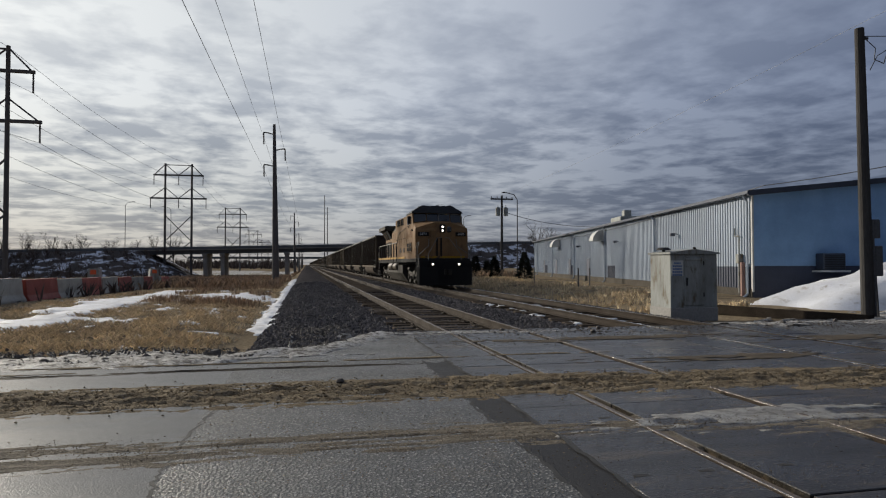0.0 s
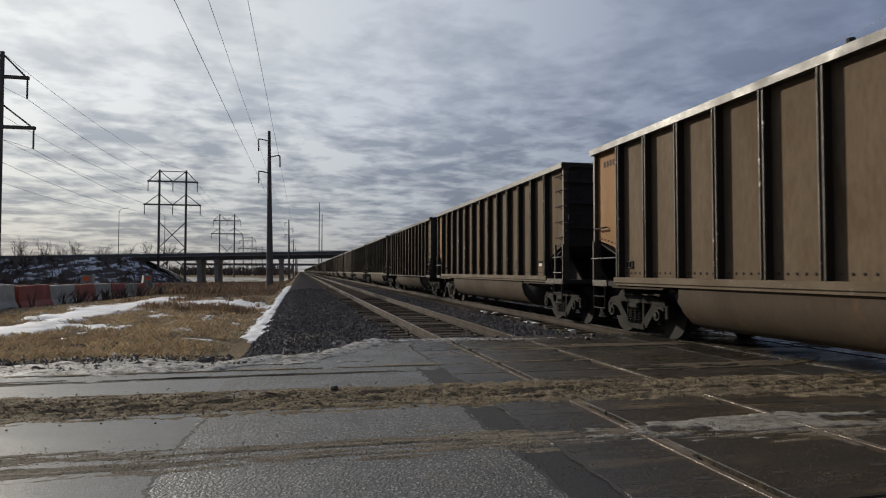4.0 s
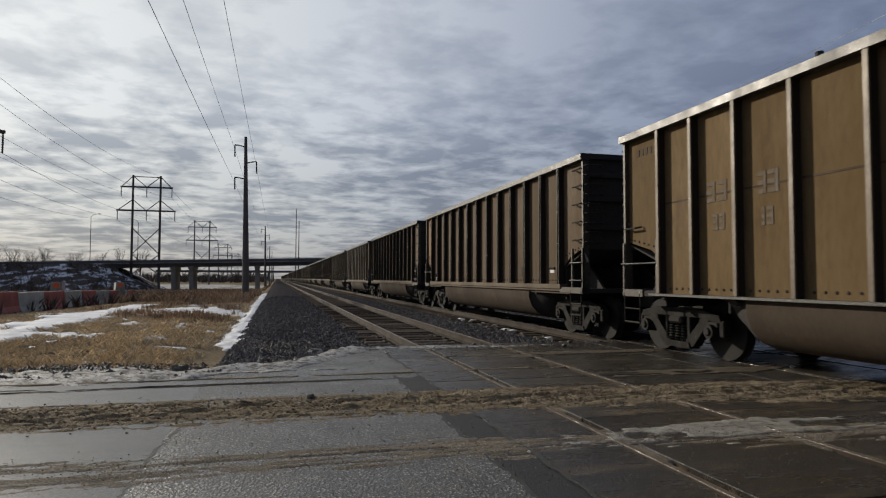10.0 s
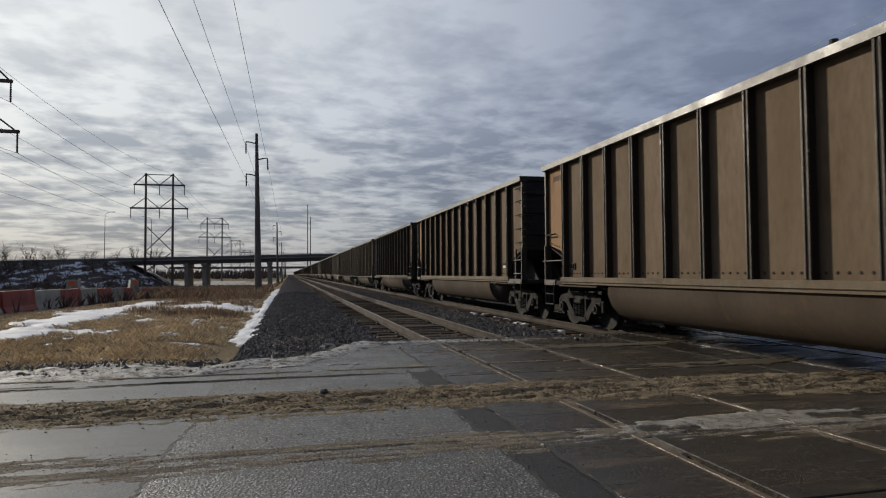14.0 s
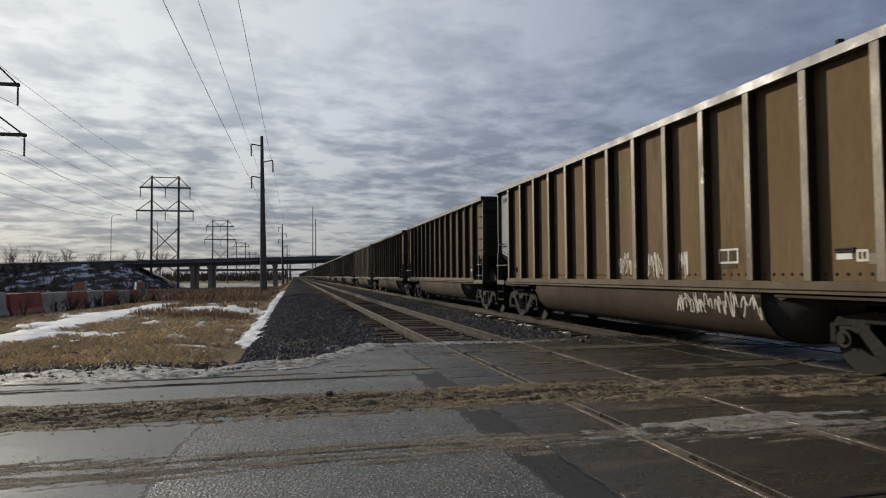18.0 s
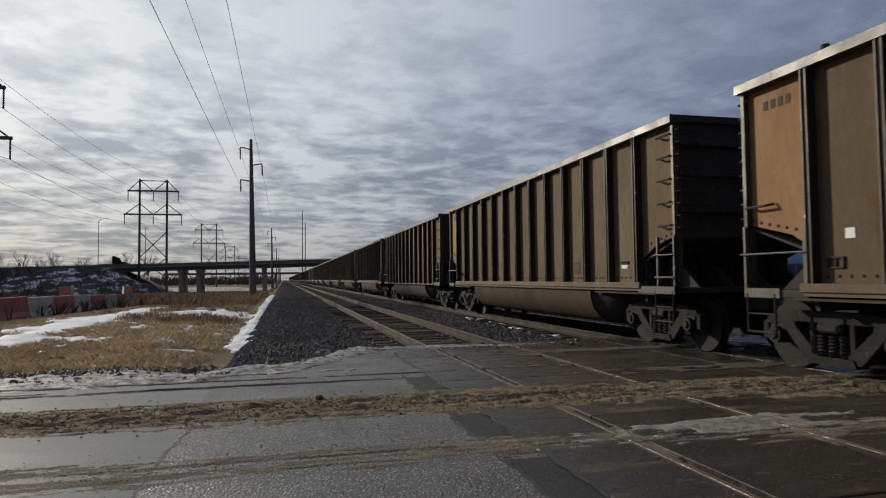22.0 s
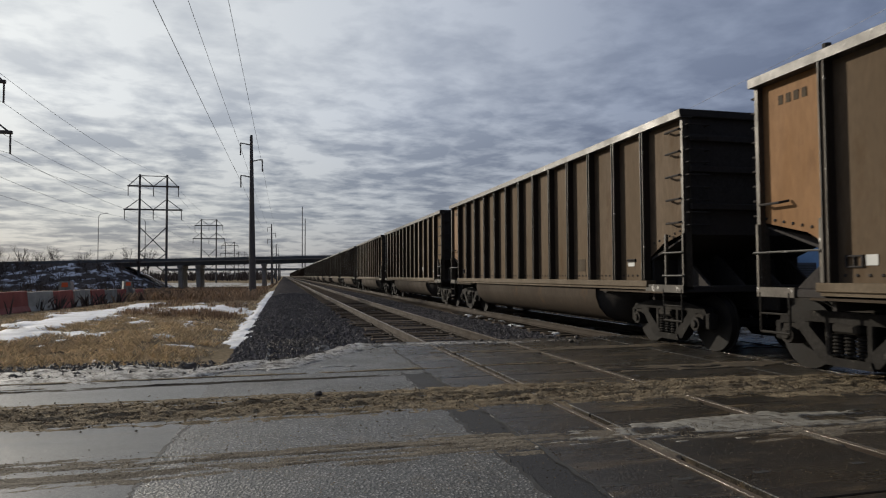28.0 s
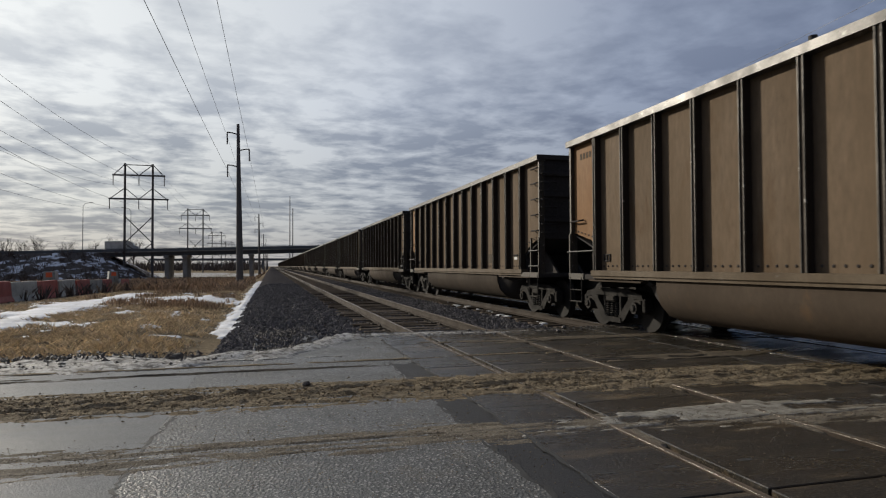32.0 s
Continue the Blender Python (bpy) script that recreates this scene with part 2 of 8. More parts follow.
M = {
    "field": ground_material(),
    "asphalt": material("coarse_asphalt", (0.062, 0.061, 0.057), 0.50, 0, (0.032, 0.032, 0.030), 90, 0.9, 0.9, 0.55, -1, 0.46, (0.080, 0.068, 0.050), (0.54, 0.70), speck=(48, (0.32, 0.31, 0.29), 0.95)),
    "asphalt_wet": material("wet_asphalt", (0.088, 0.086, 0.081), 0.42, 0, (0.058, 0.057, 0.055), 110, 0.45, 0.7, 0.22, -1, 0.5, (0.11, 0.095, 0.072), (0.56, 0.70), stretch=(0.4, 1.6, 1), speck=(75, (0.22, 0.21, 0.20), 0.6)),
    "patch": material("dark_patch_asphalt", (0.020, 0.020, 0.022), 0.7, 0, (0.032, 0.032, 0.034), 60, 1.2, 0.5, 0.25, -1, 0.20, speck=(85, (0.07, 0.07, 0.07), 0.5)),
    "panel": material("crossing_concrete", (0.030, 0.026, 0.021), 0.30, 0, (0.014, 0.012, 0.010), 75, 1.1, 0.5, 0.22, 0.25, 0.42, (0.090, 0.067, 0.041), (0.53, 0.66), stretch=(0.35, 1.9, 1), speck=(50, (0.12, 0.10, 0.07), 0.6)),
    "sand": material("road_sand", (0.205, 0.166, 0.112), 0.95, 0, (0.078, 0.060, 0.040), 75, 5.0, 0.6, 0.8, -1, 0.05, (0.05, 0.034, 0.02), (0.54, 0.64), stretch=(0.5, 1.4, 1), speck=(60, (0.33, 0.26, 0.17), 0.6)),
    "sandfine": material("fine_pale_sand", (0.165, 0.143, 0.112), 0.95, 0, (0.085, 0.072, 0.056), 70, 3.0, 0.5, 0.5, -1, 0.05, (0.055, 0.046, 0.036), (0.53, 0.64), stretch=(0.25, 2.0, 1), speck=(70, (0.30, 0.27, 0.22), 0.8)),
    "mudline": material("wet_mud", (0.060, 0.050, 0.038), 0.8, 0, (0.035, 0.028, 0.021), 60, 4.0, 0.35, 0.4, -1, 0.1, stretch=(0.15, 2.0, 1)),
    "slush": material("dirty_slush", (0.36, 0.35, 0.33), 0.6, 0, (0.17, 0.155, 0.13), 40, 3.0, 0.45, 0.5, -1, 0.3, (0.045, 0.036, 0.028), (0.48, 0.57), speck=(38, (0.04, 0.032, 0.024), 0.7)),
    "snow": material("old_snow", (0.66, 0.67, 0.70), 0.7, 0, (0.48, 0.48, 0.48), 18, 0.8, 0.1, 0.5, -1, 0.2, (0.30, 0.27, 0.23), (0.56, 0.70)),
    "ballast": material("ballast_bed", (0.046, 0.043, 0.045), 1.0, 0, (0.031, 0.030, 0.032), 22, 0.6, 0.7, 0.6, -1, 0.0, speck=(17, (0.08, 0.075, 0.074), 0.7)),
    "stone": material("ballast_stone", (0.102, 0.096, 0.098), 0.9, 0, (0.068, 0.064, 0.067), 30, 3, 0.4, 0.3, -1, 0.1, island=0.6),
    "rail": material("rail_steel", (0.038, 0.029, 0.022), 0.8, 0.0, (0.025, 0.019, 0.014), 40, 1.5, 0.35, 0.2, -1, 0.1),
    "raildull": material("dull_rail_head", (0.120, 0.092, 0.066), 0.5, 0.2, (0.06, 0.045, 0.032), 50, 3, 0.35, 0.15, -1, 0.3),
    "railtop": material("polished_rail_head", (0.50, 0.48, 0.45), 0.24, 0.9, (0.40, 0.37, 0.34), 60, 4, 0.1, 0.05, -1),
    "tie": material("weathered_tie", (0.082, 0.068, 0.055), 0.95, 0, (0.036, 0.030, 0.025), 28, 1.5, 0.4, 0.5, 0.6, 0.0, stretch=(0.2, 1, 1)),
    "concrete": material("weathered_concrete", (0.30, 0.29, 0.27), 0.85, 0, (0.18, 0.17, 0.16), 20, 0.35, 0.2, 0.2, -1, 0.3),
    "soilwall": material("splashed_foundation", (0.085, 0.075, 0.062), 0.95, 0, (0.05, 0.044, 0.036), 12, 0.8, 0.3, 0.2, -1, 0.1),
    "bridge": material("bridge_steel_grey", (0.13, 0.14, 0.15), 0.75, 0, (0.085, 0.088, 0.09), 10, 0.15, 0.2, 0.1, -1, 0.3),
    "galv": material("galvanised_steel", (0.10, 0.10, 0.105), 0.65, 0.2, (0.05, 0.049, 0.048), 20, 0.6, 0.2, 0.05, -1, 0.2),
    "corten": material("weathering_steel", (0.130, 0.124, 0.122), 0.85, 0.0, (0.085, 0.080, 0.079), 20, 0.5, 0.3, 0.1, -1, 0.1),
    "wood": material("weathered_pole_wood", (0.066, 0.064, 0.062), 0.9, 0, (0.035, 0.029, 0.025), 40, 1.2, 0.35, 0.4, -1, 0.05, stretch=(1, 1, 0.1)),
    "wire": material("black_wire", (0.02, 0.02, 0.022), 0.6, 0, None, 5, 1, 0.2, 0.0, -1),
    "siding": material("blue_grey_siding", (0.29, 0.335, 0.40), 0.55, 0.0, (0.22, 0.255, 0.305), 12, 0.4, 0.06, 0.04, -1, 0.3),
    "siding_blue": material("sky_blue_siding", (0.24, 0.40, 0.62), 0.5, 0.1, (0.12, 0.22, 0.37), 12, 0.35, 0.06, 0.04, -1, 0.4),
    "siding_dark": material("navy_base_siding", (0.045, 0.055, 0.085), 0.55, 0.1, (0.03, 0.035, 0.055), 12, 0.5, 0.1, 0.04, -1, 0.4),
    "trim_dark": material("dark_eave_trim", (0.04, 0.05, 0.075), 0.5, 0.2, None, 10, 0.6, 0.1, 0.02, -1),
    "cabinet": material("grey_cabinet_paint", (0.30, 0.315, 0.30), 0.6, 0.0, (0.17, 0.17, 0.155), 14, 1.6, 0.12, 0.06, -1, 0.2, (0.13, 0.105, 0.07), (0.53, 0.66), stretch=(1, 1, 0.35)),
    "red": material("faded_red_barrier", (0.27, 0.050, 0.038), 0.7, 0, (0.20, 0.055, 0.045), 14, 1.2, 0.25, 0.1, 0.15, 0.3),
    "white": material("dirty_white_barrier", (0.29, 0.29, 0.27), 0.7, 0, (0.19, 0.185, 0.17), 14, 1.2, 0.2, 0.1, 0.15, 0.3),
    "orange": material("orange_drum", (0.75, 0.13, 0.04), 0.5, 0, (0.55, 0.10, 0.04), 14, 1.2, 0.1, 0.02, -1),
    "brightwhite": material("white_reflective", (0.52, 0.52, 0.50), 0.6, 0, None, 14, 1.2, 0.05, 0.02, -1, 0.2),
    "rubber": material("black_rubber", (0.018, 0.018, 0.018), 0.8, 0, None, 30, 3, 0.3, 0.2, -1),
    "soil": material("embankment_soil", (0.085, 0.076, 0.073), 1.0, 0, (0.05, 0.046, 0.046), 3, 0.05, 0.5, 0.6, -1, 0.0, (0.50, 0.53, 0.60), (0.52, 0.57), stretch=(1.6, 1.4, 4.0)),
    "bark": material("bare_bark", (0.06, 0.05, 0.045), 0.9, 0, None, 20, 2, 0.3, 0.3, -1, 0.1),
    "needles": material("dark_needles", (0.012, 0.016, 0.012), 0.9, 0, (0.02, 0.018, 0.012), 20, 2, 0.4, 0.2, -1, 0.1),
    "straw": material("dry_grass", (0.66, 0.54, 0.36), 0.95, 0, (0.50, 0.39, 0.25), 3, 0.5, 0.3, 0.0, -1, 0.0, island=0.4),
    "weed": material("brown_weed", (0.40, 0.30, 0.205), 0.95, 0, (0.27, 0.19, 0.13), 3, 0.4, 0.4, 0.0, -1, 0.0, island=0.45),
    "brush": material("grey_brush", (0.12, 0.10, 0.09), 0.95, 0, None, 3, 0.4, 0.4, 0.0, -1, 0.0, island=0.35),
    # train
    "car_tan": material("dusty_aluminium", (0.120, 0.082, 0.044), 0.8, 0.0, (0.094, 0.063, 0.034), 14, 0.8, 0.20, 0.12, 0.10, 0.06, (0.072, 0.045, 0.024), (0.54, 0.72), stretch=(1, 1, 0.3)),
    "car_grey": material("dull_aluminium", (0.104, 0.076, 0.051), 0.8, 0.0, (0.082, 0.060, 0.039), 14, 0.8, 0.20, 0.12, 0.10, 0.06, (0.072, 0.045, 0.024), (0.54, 0.72), stretch=(1, 1, 0.3)),
    "car_gold": material("rust_dusted_aluminium", (0.118, 0.080, 0.040), 0.8, 0.0, (0.093, 0.062, 0.031), 14, 0.8, 0.20, 0.12, 0.10, 0.06, (0.072, 0.045, 0.024), (0.54, 0.72), stretch=(1, 1, 0.3)),
    "rim": material("dull_aluminium_chord", (0.068, 0.064, 0.058), 0.45, 0.2, (0.05, 0.046, 0.042), 40, 2.2, 0.4, 0.15, 0.1, 0.3, (0.24, 0.235, 0.22), (0.60, 0.70)),
    "sillbrown": material("grimy_brown_sill", (0.098, 0.074, 0.048), 0.7, 0.0, (0.070, 0.052, 0.034), 16, 1.2, 0.2, 0.1, 0.1, 0.12, (0.16, 0.15, 0.13), (0.62, 0.72)),
    "end_gold": material("orange_rust_sheet", (0.185, 0.102, 0.047), 0.72, 0.0, (0.145, 0.078, 0.034), 14, 0.8, 0.16, 0.12, 0.10, 0.09, (0.10, 0.055, 0.026), (0.58, 0.74), stretch=(1, 1, 0.3)),
    "end_blue": material("bare_grey_blue_sheet", (0.105, 0.120, 0.140), 0.60, 0.1, (0.085, 0.088, 0.09), 14, 0.8, 0.12, 0.10, 0.10, 0.15, (0.11, 0.08, 0.05), (0.60, 0.74), stretch=(1, 1, 0.3)),
    "ribpale": material("scuffed_pale_rib", (0.118, 0.092, 0.064), 0.5, 0.1, (0.078, 0.060, 0.040), 30, 2.0, 0.3, 0.15, 0.15, 0.25, (0.42, 0.40, 0.37), (0.62, 0.67), stretch=(1, 1, 0.5)),
    "ribmetal": material("dusty_rib_metal", (0.062, 0.053, 0.042), 0.5, 0.1, (0.030, 0.024, 0.018), 30, 2.5, 0.4, 0.15, 0.2, 0.25, (0.42, 0.40, 0.37), (0.64, 0.67), stretch=(1, 1, 0.7)),
    # rib webs: near-black colour stands in for the shade on their sides
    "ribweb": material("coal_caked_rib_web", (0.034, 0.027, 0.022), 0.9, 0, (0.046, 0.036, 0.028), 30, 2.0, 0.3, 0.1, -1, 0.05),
    "ice": material("thin_road_ice", (0.27, 0.26, 0.23), 0.4, 0, (0.10, 0.085, 0.065), 40, 4, 0.4, 0.2, -1, 0.5, (0.055, 0.045, 0.033), (0.5, 0.62)),
    "belly": material("sooty_tub_paint", (0.054, 0.041, 0.030), 0.8, 0, (0.034, 0.026, 0.019), 14, 0.7, 0.15, 0.1, 0.2, 0.08, (0.085, 0.052, 0.028), (0.58, 0.74), stretch=(1, 1, 0.5)),
    "platedark": material("faded_plate", (0.062, 0.046, 0.030), 0.75, 0, None, 30, 2.0, 0.15, 0.05, -1, 0.08),
    # coal black of the ends; on the tub ends it paints in shade
    "car_end": material("coal_black_end", (0.040, 0.037, 0.036), 0.85, 0.0, (0.050, 0.044, 0.040), 20, 1.0, 0.3, 0.1, -1, 0.05),
    "iron": material("grimy_cast_iron", (0.022, 0.020, 0.018), 0.75, 0.0, (0.032, 0.028, 0.023), 25, 2.0, 0.3, 0.2, -1, 0.08),
    "castgrey": material("grimy_truck_casting", (0.024, 0.022, 0.020), 0.75, 0.0, (0.013, 0.012, 0.011), 20, 2.0, 0.4, 0.25, -1, 0.06, (0.11, 0.10, 0.085), (0.60, 0.68)),
    "wheel": material("wheel_steel", (0.015, 0.014, 0.013), 0.7, 0.0, (0.024, 0.021, 0.018), 30, 3, 0.3, 0.1, -1, 0.1),
    "tread": material("polished_tread", (0.42, 0.40, 0.37), 0.25, 0.9, None, 60, 6, 0.1, 0.02, -1),
    "yellow": material("weathered_armour_yellow", (0.205, 0.124, 0.060), 0.68, 0, (0.140, 0.083, 0.041), 16, 1.1, 0.14, 0.05, -1, 0.10, (0.085, 0.052, 0.028), (0.57, 0.74), stretch=(1, 0.7, 0.5)),
    "stripe": material("bright_sill_yellow", (0.36, 0.20, 0.015), 0.55, 0, (0.26, 0.14, 0.02), 16, 0.9, 0.10, 0.03, -1, 0.15, (0.09, 0.07, 0.05), (0.55, 0.62)),
    "roofgrey": material("dark_grey_roof", (0.034, 0.036, 0.040), 0.7, 0.0, (0.022, 0.022, 0.023), 16, 1.0, 0.2, 0.05, -1, 0.15),
    "harbour": material("grimy_grey_underframe", (0.062, 0.057, 0.049), 0.7, 0.0, (0.036, 0.032, 0.027), 18, 1.3, 0.3, 0.12, -1, 0.1),
    "reservoir": material("dusty_brown_tank", (0.082, 0.066, 0.044), 0.5, 0.1, (0.052, 0.041, 0.028), 18, 1.3, 0.2, 0.06, -1, 0.3),
    "black": material("pilot_black", (0.014, 0.014, 0.0145), 0.75, 0.0, (0.021, 0.020, 0.019), 18, 1.3, 0.2, 0.05, -1, 0.08),
    "handrail": material("pale_handrail", (0.20, 0.19, 0.165), 0.6, 0.1, None, 18, 1.3, 0.1, 0.02, -1, 0.2),
    "redletter": material("faded_red_lettering", (0.165, 0.080, 0.046), 0.75, 0, (0.185, 0.112, 0.054), 18, 1.6, 0.15, 0.02, -1, 0.08),
}


def glass(name):
    m = bpy.data.materials.new(name)
    m.use_nodes = True
    bs = m.node_tree.nodes["Principled BSDF"]
    bs.inputs["Base Color"].default_value = (0.012, 0.014, 0.016, 1)
    bs.inputs["Roughness"].default_value = 0.06
    bs.inputs["Specular IOR Level"].default_value = 0.8
    return m


def glowing(name, color, power):
    m = bpy.data.materials.new(name)
    m.use_nodes = True
    bs = m.node_tree.nodes["Principled BSDF"]
    bs.inputs["Base Color"].default_value = (*color, 1)
    bs.inputs["Emission Color"].default_value = (*color, 1)
    bs.inputs["Emission Strength"].default_value = power
    return m


M["glass"] = glass("dark_tinted_glass")
M["lamp"] = glowing("lit_headlight", (1.0, 0.90, 0.74), 2.2)


# ---------------------------------------------------------------- mesh helpers
def box(bm, x0, x1, y0, y1, z0, z1, bevel=0.0):
    m = Matrix.Translation(((x0 + x1) / 2, (y0 + y1) / 2, (z0 + z1) / 2)) @ Matrix.Diagonal((abs(x1 - x0), abs(y1 - y0), abs(z1 - z0), 1))
    made = bmesh.ops.create_cube(bm, size=1.0, matrix=m)
    if bevel:
        edges = {e for v in made["verts"] for e in v.link_edges}
        bmesh.ops.bevel(bm, geom=list(edges), offset=bevel, segments=1, affect="EDGES", profile=0.5)
    return made["verts"]


def rod(bm, a, b, r, r2=None, n=8):
    a, b = Vector(a), Vector(b)
    turn = (b - a).to_track_quat("Z", "Y")
    rows = []
    for c, rr in ((a, r), (b, r if r2 is None else r2)):
        rows.append([bm.verts.new(c + turn @ Vector((rr * math.cos(6.28319 * i / n), rr * math.sin(6.28319 * i / n), 0))) for i in range(n)])
    for i in range(n):
        j = (i + 1) % n
        bm.faces.new((rows[0][i], rows[0][j], rows[1][j], rows[1][i]))
    bm.faces.new(rows[0][::-1])
    bm.faces.new(rows[1])


def path(bm, points, r, n=6):
    for a, b in zip(points, points[1:]):
        rod(bm, a, b, r, None, n)


def prism(bm, outline, axis, lo, hi):
    """An outline in the two other axes (in xyz order) pushed from lo to hi along axis."""
    def at(p, w):
        q = list(p)
        q.insert("xyz".index(axis), w)
        return q
    lower = [bm.verts.new(at(p, lo)) for p in outline]
    upper = [bm.verts.new(at(p, hi)) for p in outline]
    bm.faces.new(lower)
    bm.faces.new(upper[::-1])
    for i in range(len(outline)):
        j = (i + 1) % len(outline)
        bm.faces.new((lower[j], lower[i], upper[i], upper[j]))


def finish(bm, name, mat, smooth=False):
    bmesh.ops.recalc_face_normals(bm, faces=bm.faces)
    me = bpy.data.meshes.new(name)
    bm.to_mesh(me)
    bm.free()
    for m in (mat if isinstance(mat, (list, tuple)) else [mat]):
        me.materials.append(m)
    if smooth:
        for p in me.polygons:
            p.use_smooth = True
    return me


def part(name, bm, mat, parent, label="", smooth=False):
    ob = new(name, finish(bm, name, mat, smooth))
    ob.parent = parent
    if label:
        tagged(ob, label)
    return ob


def again(ob, m, parent=None):
    """One more piece on the same mesh."""
    o = new(ob.name.split(".")[0], ob.data)
    o.parent = parent or ob.parent
    o.matrix_basis = m
    if "label" in ob:
        o["label"] = ob["label"]
    return o


def thing(name, label, category, group="", kind="", at=None):
    ob = new(name)
    ob.empty_display_size = 0.3
    if at is not None:
        ob.matrix_basis = at
    return tagged(ob, label, category, group, kind)


def solid(name, bm, mat, label, category="", kind="", group="", smooth=False):
    return tagged(new(name, finish(bm, name, mat, smooth)), label, category, group, kind)


# ---------------------------------------------------------------- ground, road and tracks
TRACK_2 = 4.31
ROAD_END = 12.2


def road_edge(x):
    """Far edge of the road, in y, at x."""
    if x < -3.0:
        return 9.3 + 0.12 * min(0, x + 7) * 0.4 + max(0, (x + 4.6)) * 0.8
    if x < -2.0:
        return 10.6 + (x + 3.0) * 1.6
    return ROAD_END


def ground_height(x, y):
    side = min(1.0, max(0.0, (-x - 4.6) / 3.0)) if x < 0 else min(1.0, max(0.0, (x - 7.0) / 4.0))
    low = -0.62 + 0.12 * noise.noise((x * 0.11, y * 0.11, 3.0)) * side
    if x < 0:
        low += -2.4 * min(1.0, max(0.0, (y - 30) / 150.0)) * side
        low += 0.28 * min(1.0, max(0.0, (-x - 4.6) / 2.0))
    else:
        low += 0.51 * side
    if y < 13:
        near = min(1.0, max(0.0, (13 - y) / 2.5))
        low = low * (1 - near) - 0.3 * near
    if abs(x) > 400 or abs(y) > 500:
        low = -2.0
    return low


def make_ground():
    xs = sorted(set([-4000, -1500, -700, -400, -250, -160, -110, -80, -60, -50] + [x * 1.5 for x in range(-28, 28)] + [50, 60, 80, 110, 160, 250, 400, 700, 1500, 4000]))
    ys = sorted(set([-3000, -900, -300, -100, -40, -20, -10, 0] + [6 + 1.2 * k for k in range(40)] + [56, 60, 65, 70, 76, 84, 95, 110, 130, 150, 175, 200, 240, 300, 400, 600, 1000, 2000, 4500]))
    verts = [(x, y, ground_height(x, y)) for y in ys for x in xs]
    n = len(xs)
    faces = [(j * n + i, j * n + i + 1, (j + 1) * n + i + 1, (j + 1) * n + i) for j in range(len(ys) - 1) for i in range(n - 1)]
    me = bpy.data.meshes.new("ground")
    me.from_pydata(verts, [], faces)
    me.materials.append(M["field"])
    for p in me.polygons:
        p.use_smooth = True
    tagged(new("ground", me), "flat winter grassland with dead brown grass", "ground", kind="structure")


def road_sheet(name, x0, x1, mat, label, top=-0.006, steps=40, near=-9, far=None):
    bm = bmesh.new()
    rows = []
    for i in range(steps + 1):
        x = x0 + (x1 - x0) * i / steps
        jag = 0.12 * noise.noise((x * 1.7, 0.3, 0)) if x < -2.2 or x > 6 else 0
        y1 = road_edge(x) + jag if far is None else far + 0.25 * noise.noise((x * 4.0, 0.7, 2))
        y0 = near + (0.25 * noise.noise((x * 4.0, 0.7, 2)) if near > 0 else 0)
        rows.append([bm.verts.new((x, y, z)) for y, z in ((y0, -0.3), (y0, top), (y1, top), (y1 + (0.15 if far is None else 0), -0.3))])
    for a, b in zip(rows, rows[1:]):
        for k in range(4):
            bm.faces.new((a[k], b[k], b[(k + 1) % 4], a[(k + 1) % 4]))
    bm.faces.new(rows[0])
    bm.faces.new(rows[-1][::-1])
    return solid(name, bm, mat, label, "road", "structure")


def make_rails(x, y0, y1, name, worn=True):
    """Two flat-bottomed rails as one track with its ties beside them."""
    track = thing(name, "railway track of steel rails on wooden ties in dark ballast", "railway track", "parallel tracks")
    for sx in (-0.7525, 0.7525):
        bm = bmesh.new()
        prism(bm, [(x + sx + a, b) for a, b in ((-0.07, -0.17), (0.07, -0.17), (0.07, -0.155), (0.012, -0.135), (0.010, -0.045), (0.036, -0.035), (0.036, -0.004), (0.030, 0.0), (-0.030, 0.0), (-0.036, -0.004), (-0.036, -0.035), (-0.010, -0.045), (-0.012, -0.135), (-0.07, -0.155))], "y", y0, y1)
        rail = part("rail", bm, M["rail"], track)
        bm = bmesh.new()
        box(bm, x + sx - 0.030, x + sx + 0.030, y0, y1, -0.002, 0.0015)
        part("running_surface", bm, M["railtop"] if worn else M["raildull"], rail, "polished bright rail head" if worn else "dull rusty rail head")
        if not worn:
            bm = bmesh.new()
            box(bm, x + sx - 0.019, x + sx - 0.012, y0, y1, 0.0, 0.0030)
            part("wear_line", bm, M["railtop"], rail, "thin bright wear line")
    return track


def make_ties(track, x, start, count, far):
    bm = bmesh.new()
    box(bm, -1.3, 1.3, -0.115, 0.115, -0.18, 0.0, 0.012)
    mesh = finish(bm, "tie", M["tie"])
    bm = bmesh.new()
    box(bm, -0.1, 0.1, -0.17, 0.17, 0.0, 0.02, 0.004)
    for a in (-0.07, 0.07):
        for b in (-0.12, 0.12):
            rod(bm, (a, b, 0.0), (a, b, 0.045), 0.014, None, 6)
    plate = finish(bm, "tie_plate", M["rail"])
    for k in range(count):
        o = new("tie", mesh)
        o.parent = track
        o.matrix_basis = pose(x + random.uniform(-0.12, 0.12), start + 0.5 * k + random.uniform(-0.05, 0.05), -0.177 - random.uniform(0, 0.035), 0, random.uniform(-0.6, 0.6), random.uniform(-2.5, 2.5))
        if k < 14 and x == 0:
            for s in (-0.7525, 0.7525):
                p = new("tie_plate", plate)
                p.parent = o
                p.matrix_basis = pose(s, 0, 0)
    bm = bmesh.new()
    k = 0
    while start + 0.5 * (count + k) < far:
        y = start + 0.5 * (count + k)
        box(bm, x - 1.3, x + 1.3, y - 0.115, y + 0.115, -0.34, -0.175)
        k += 1
    part("tie_stretch", bm, M["tie"], track, "row of distant wooden ties")["kind"] = "stuff"


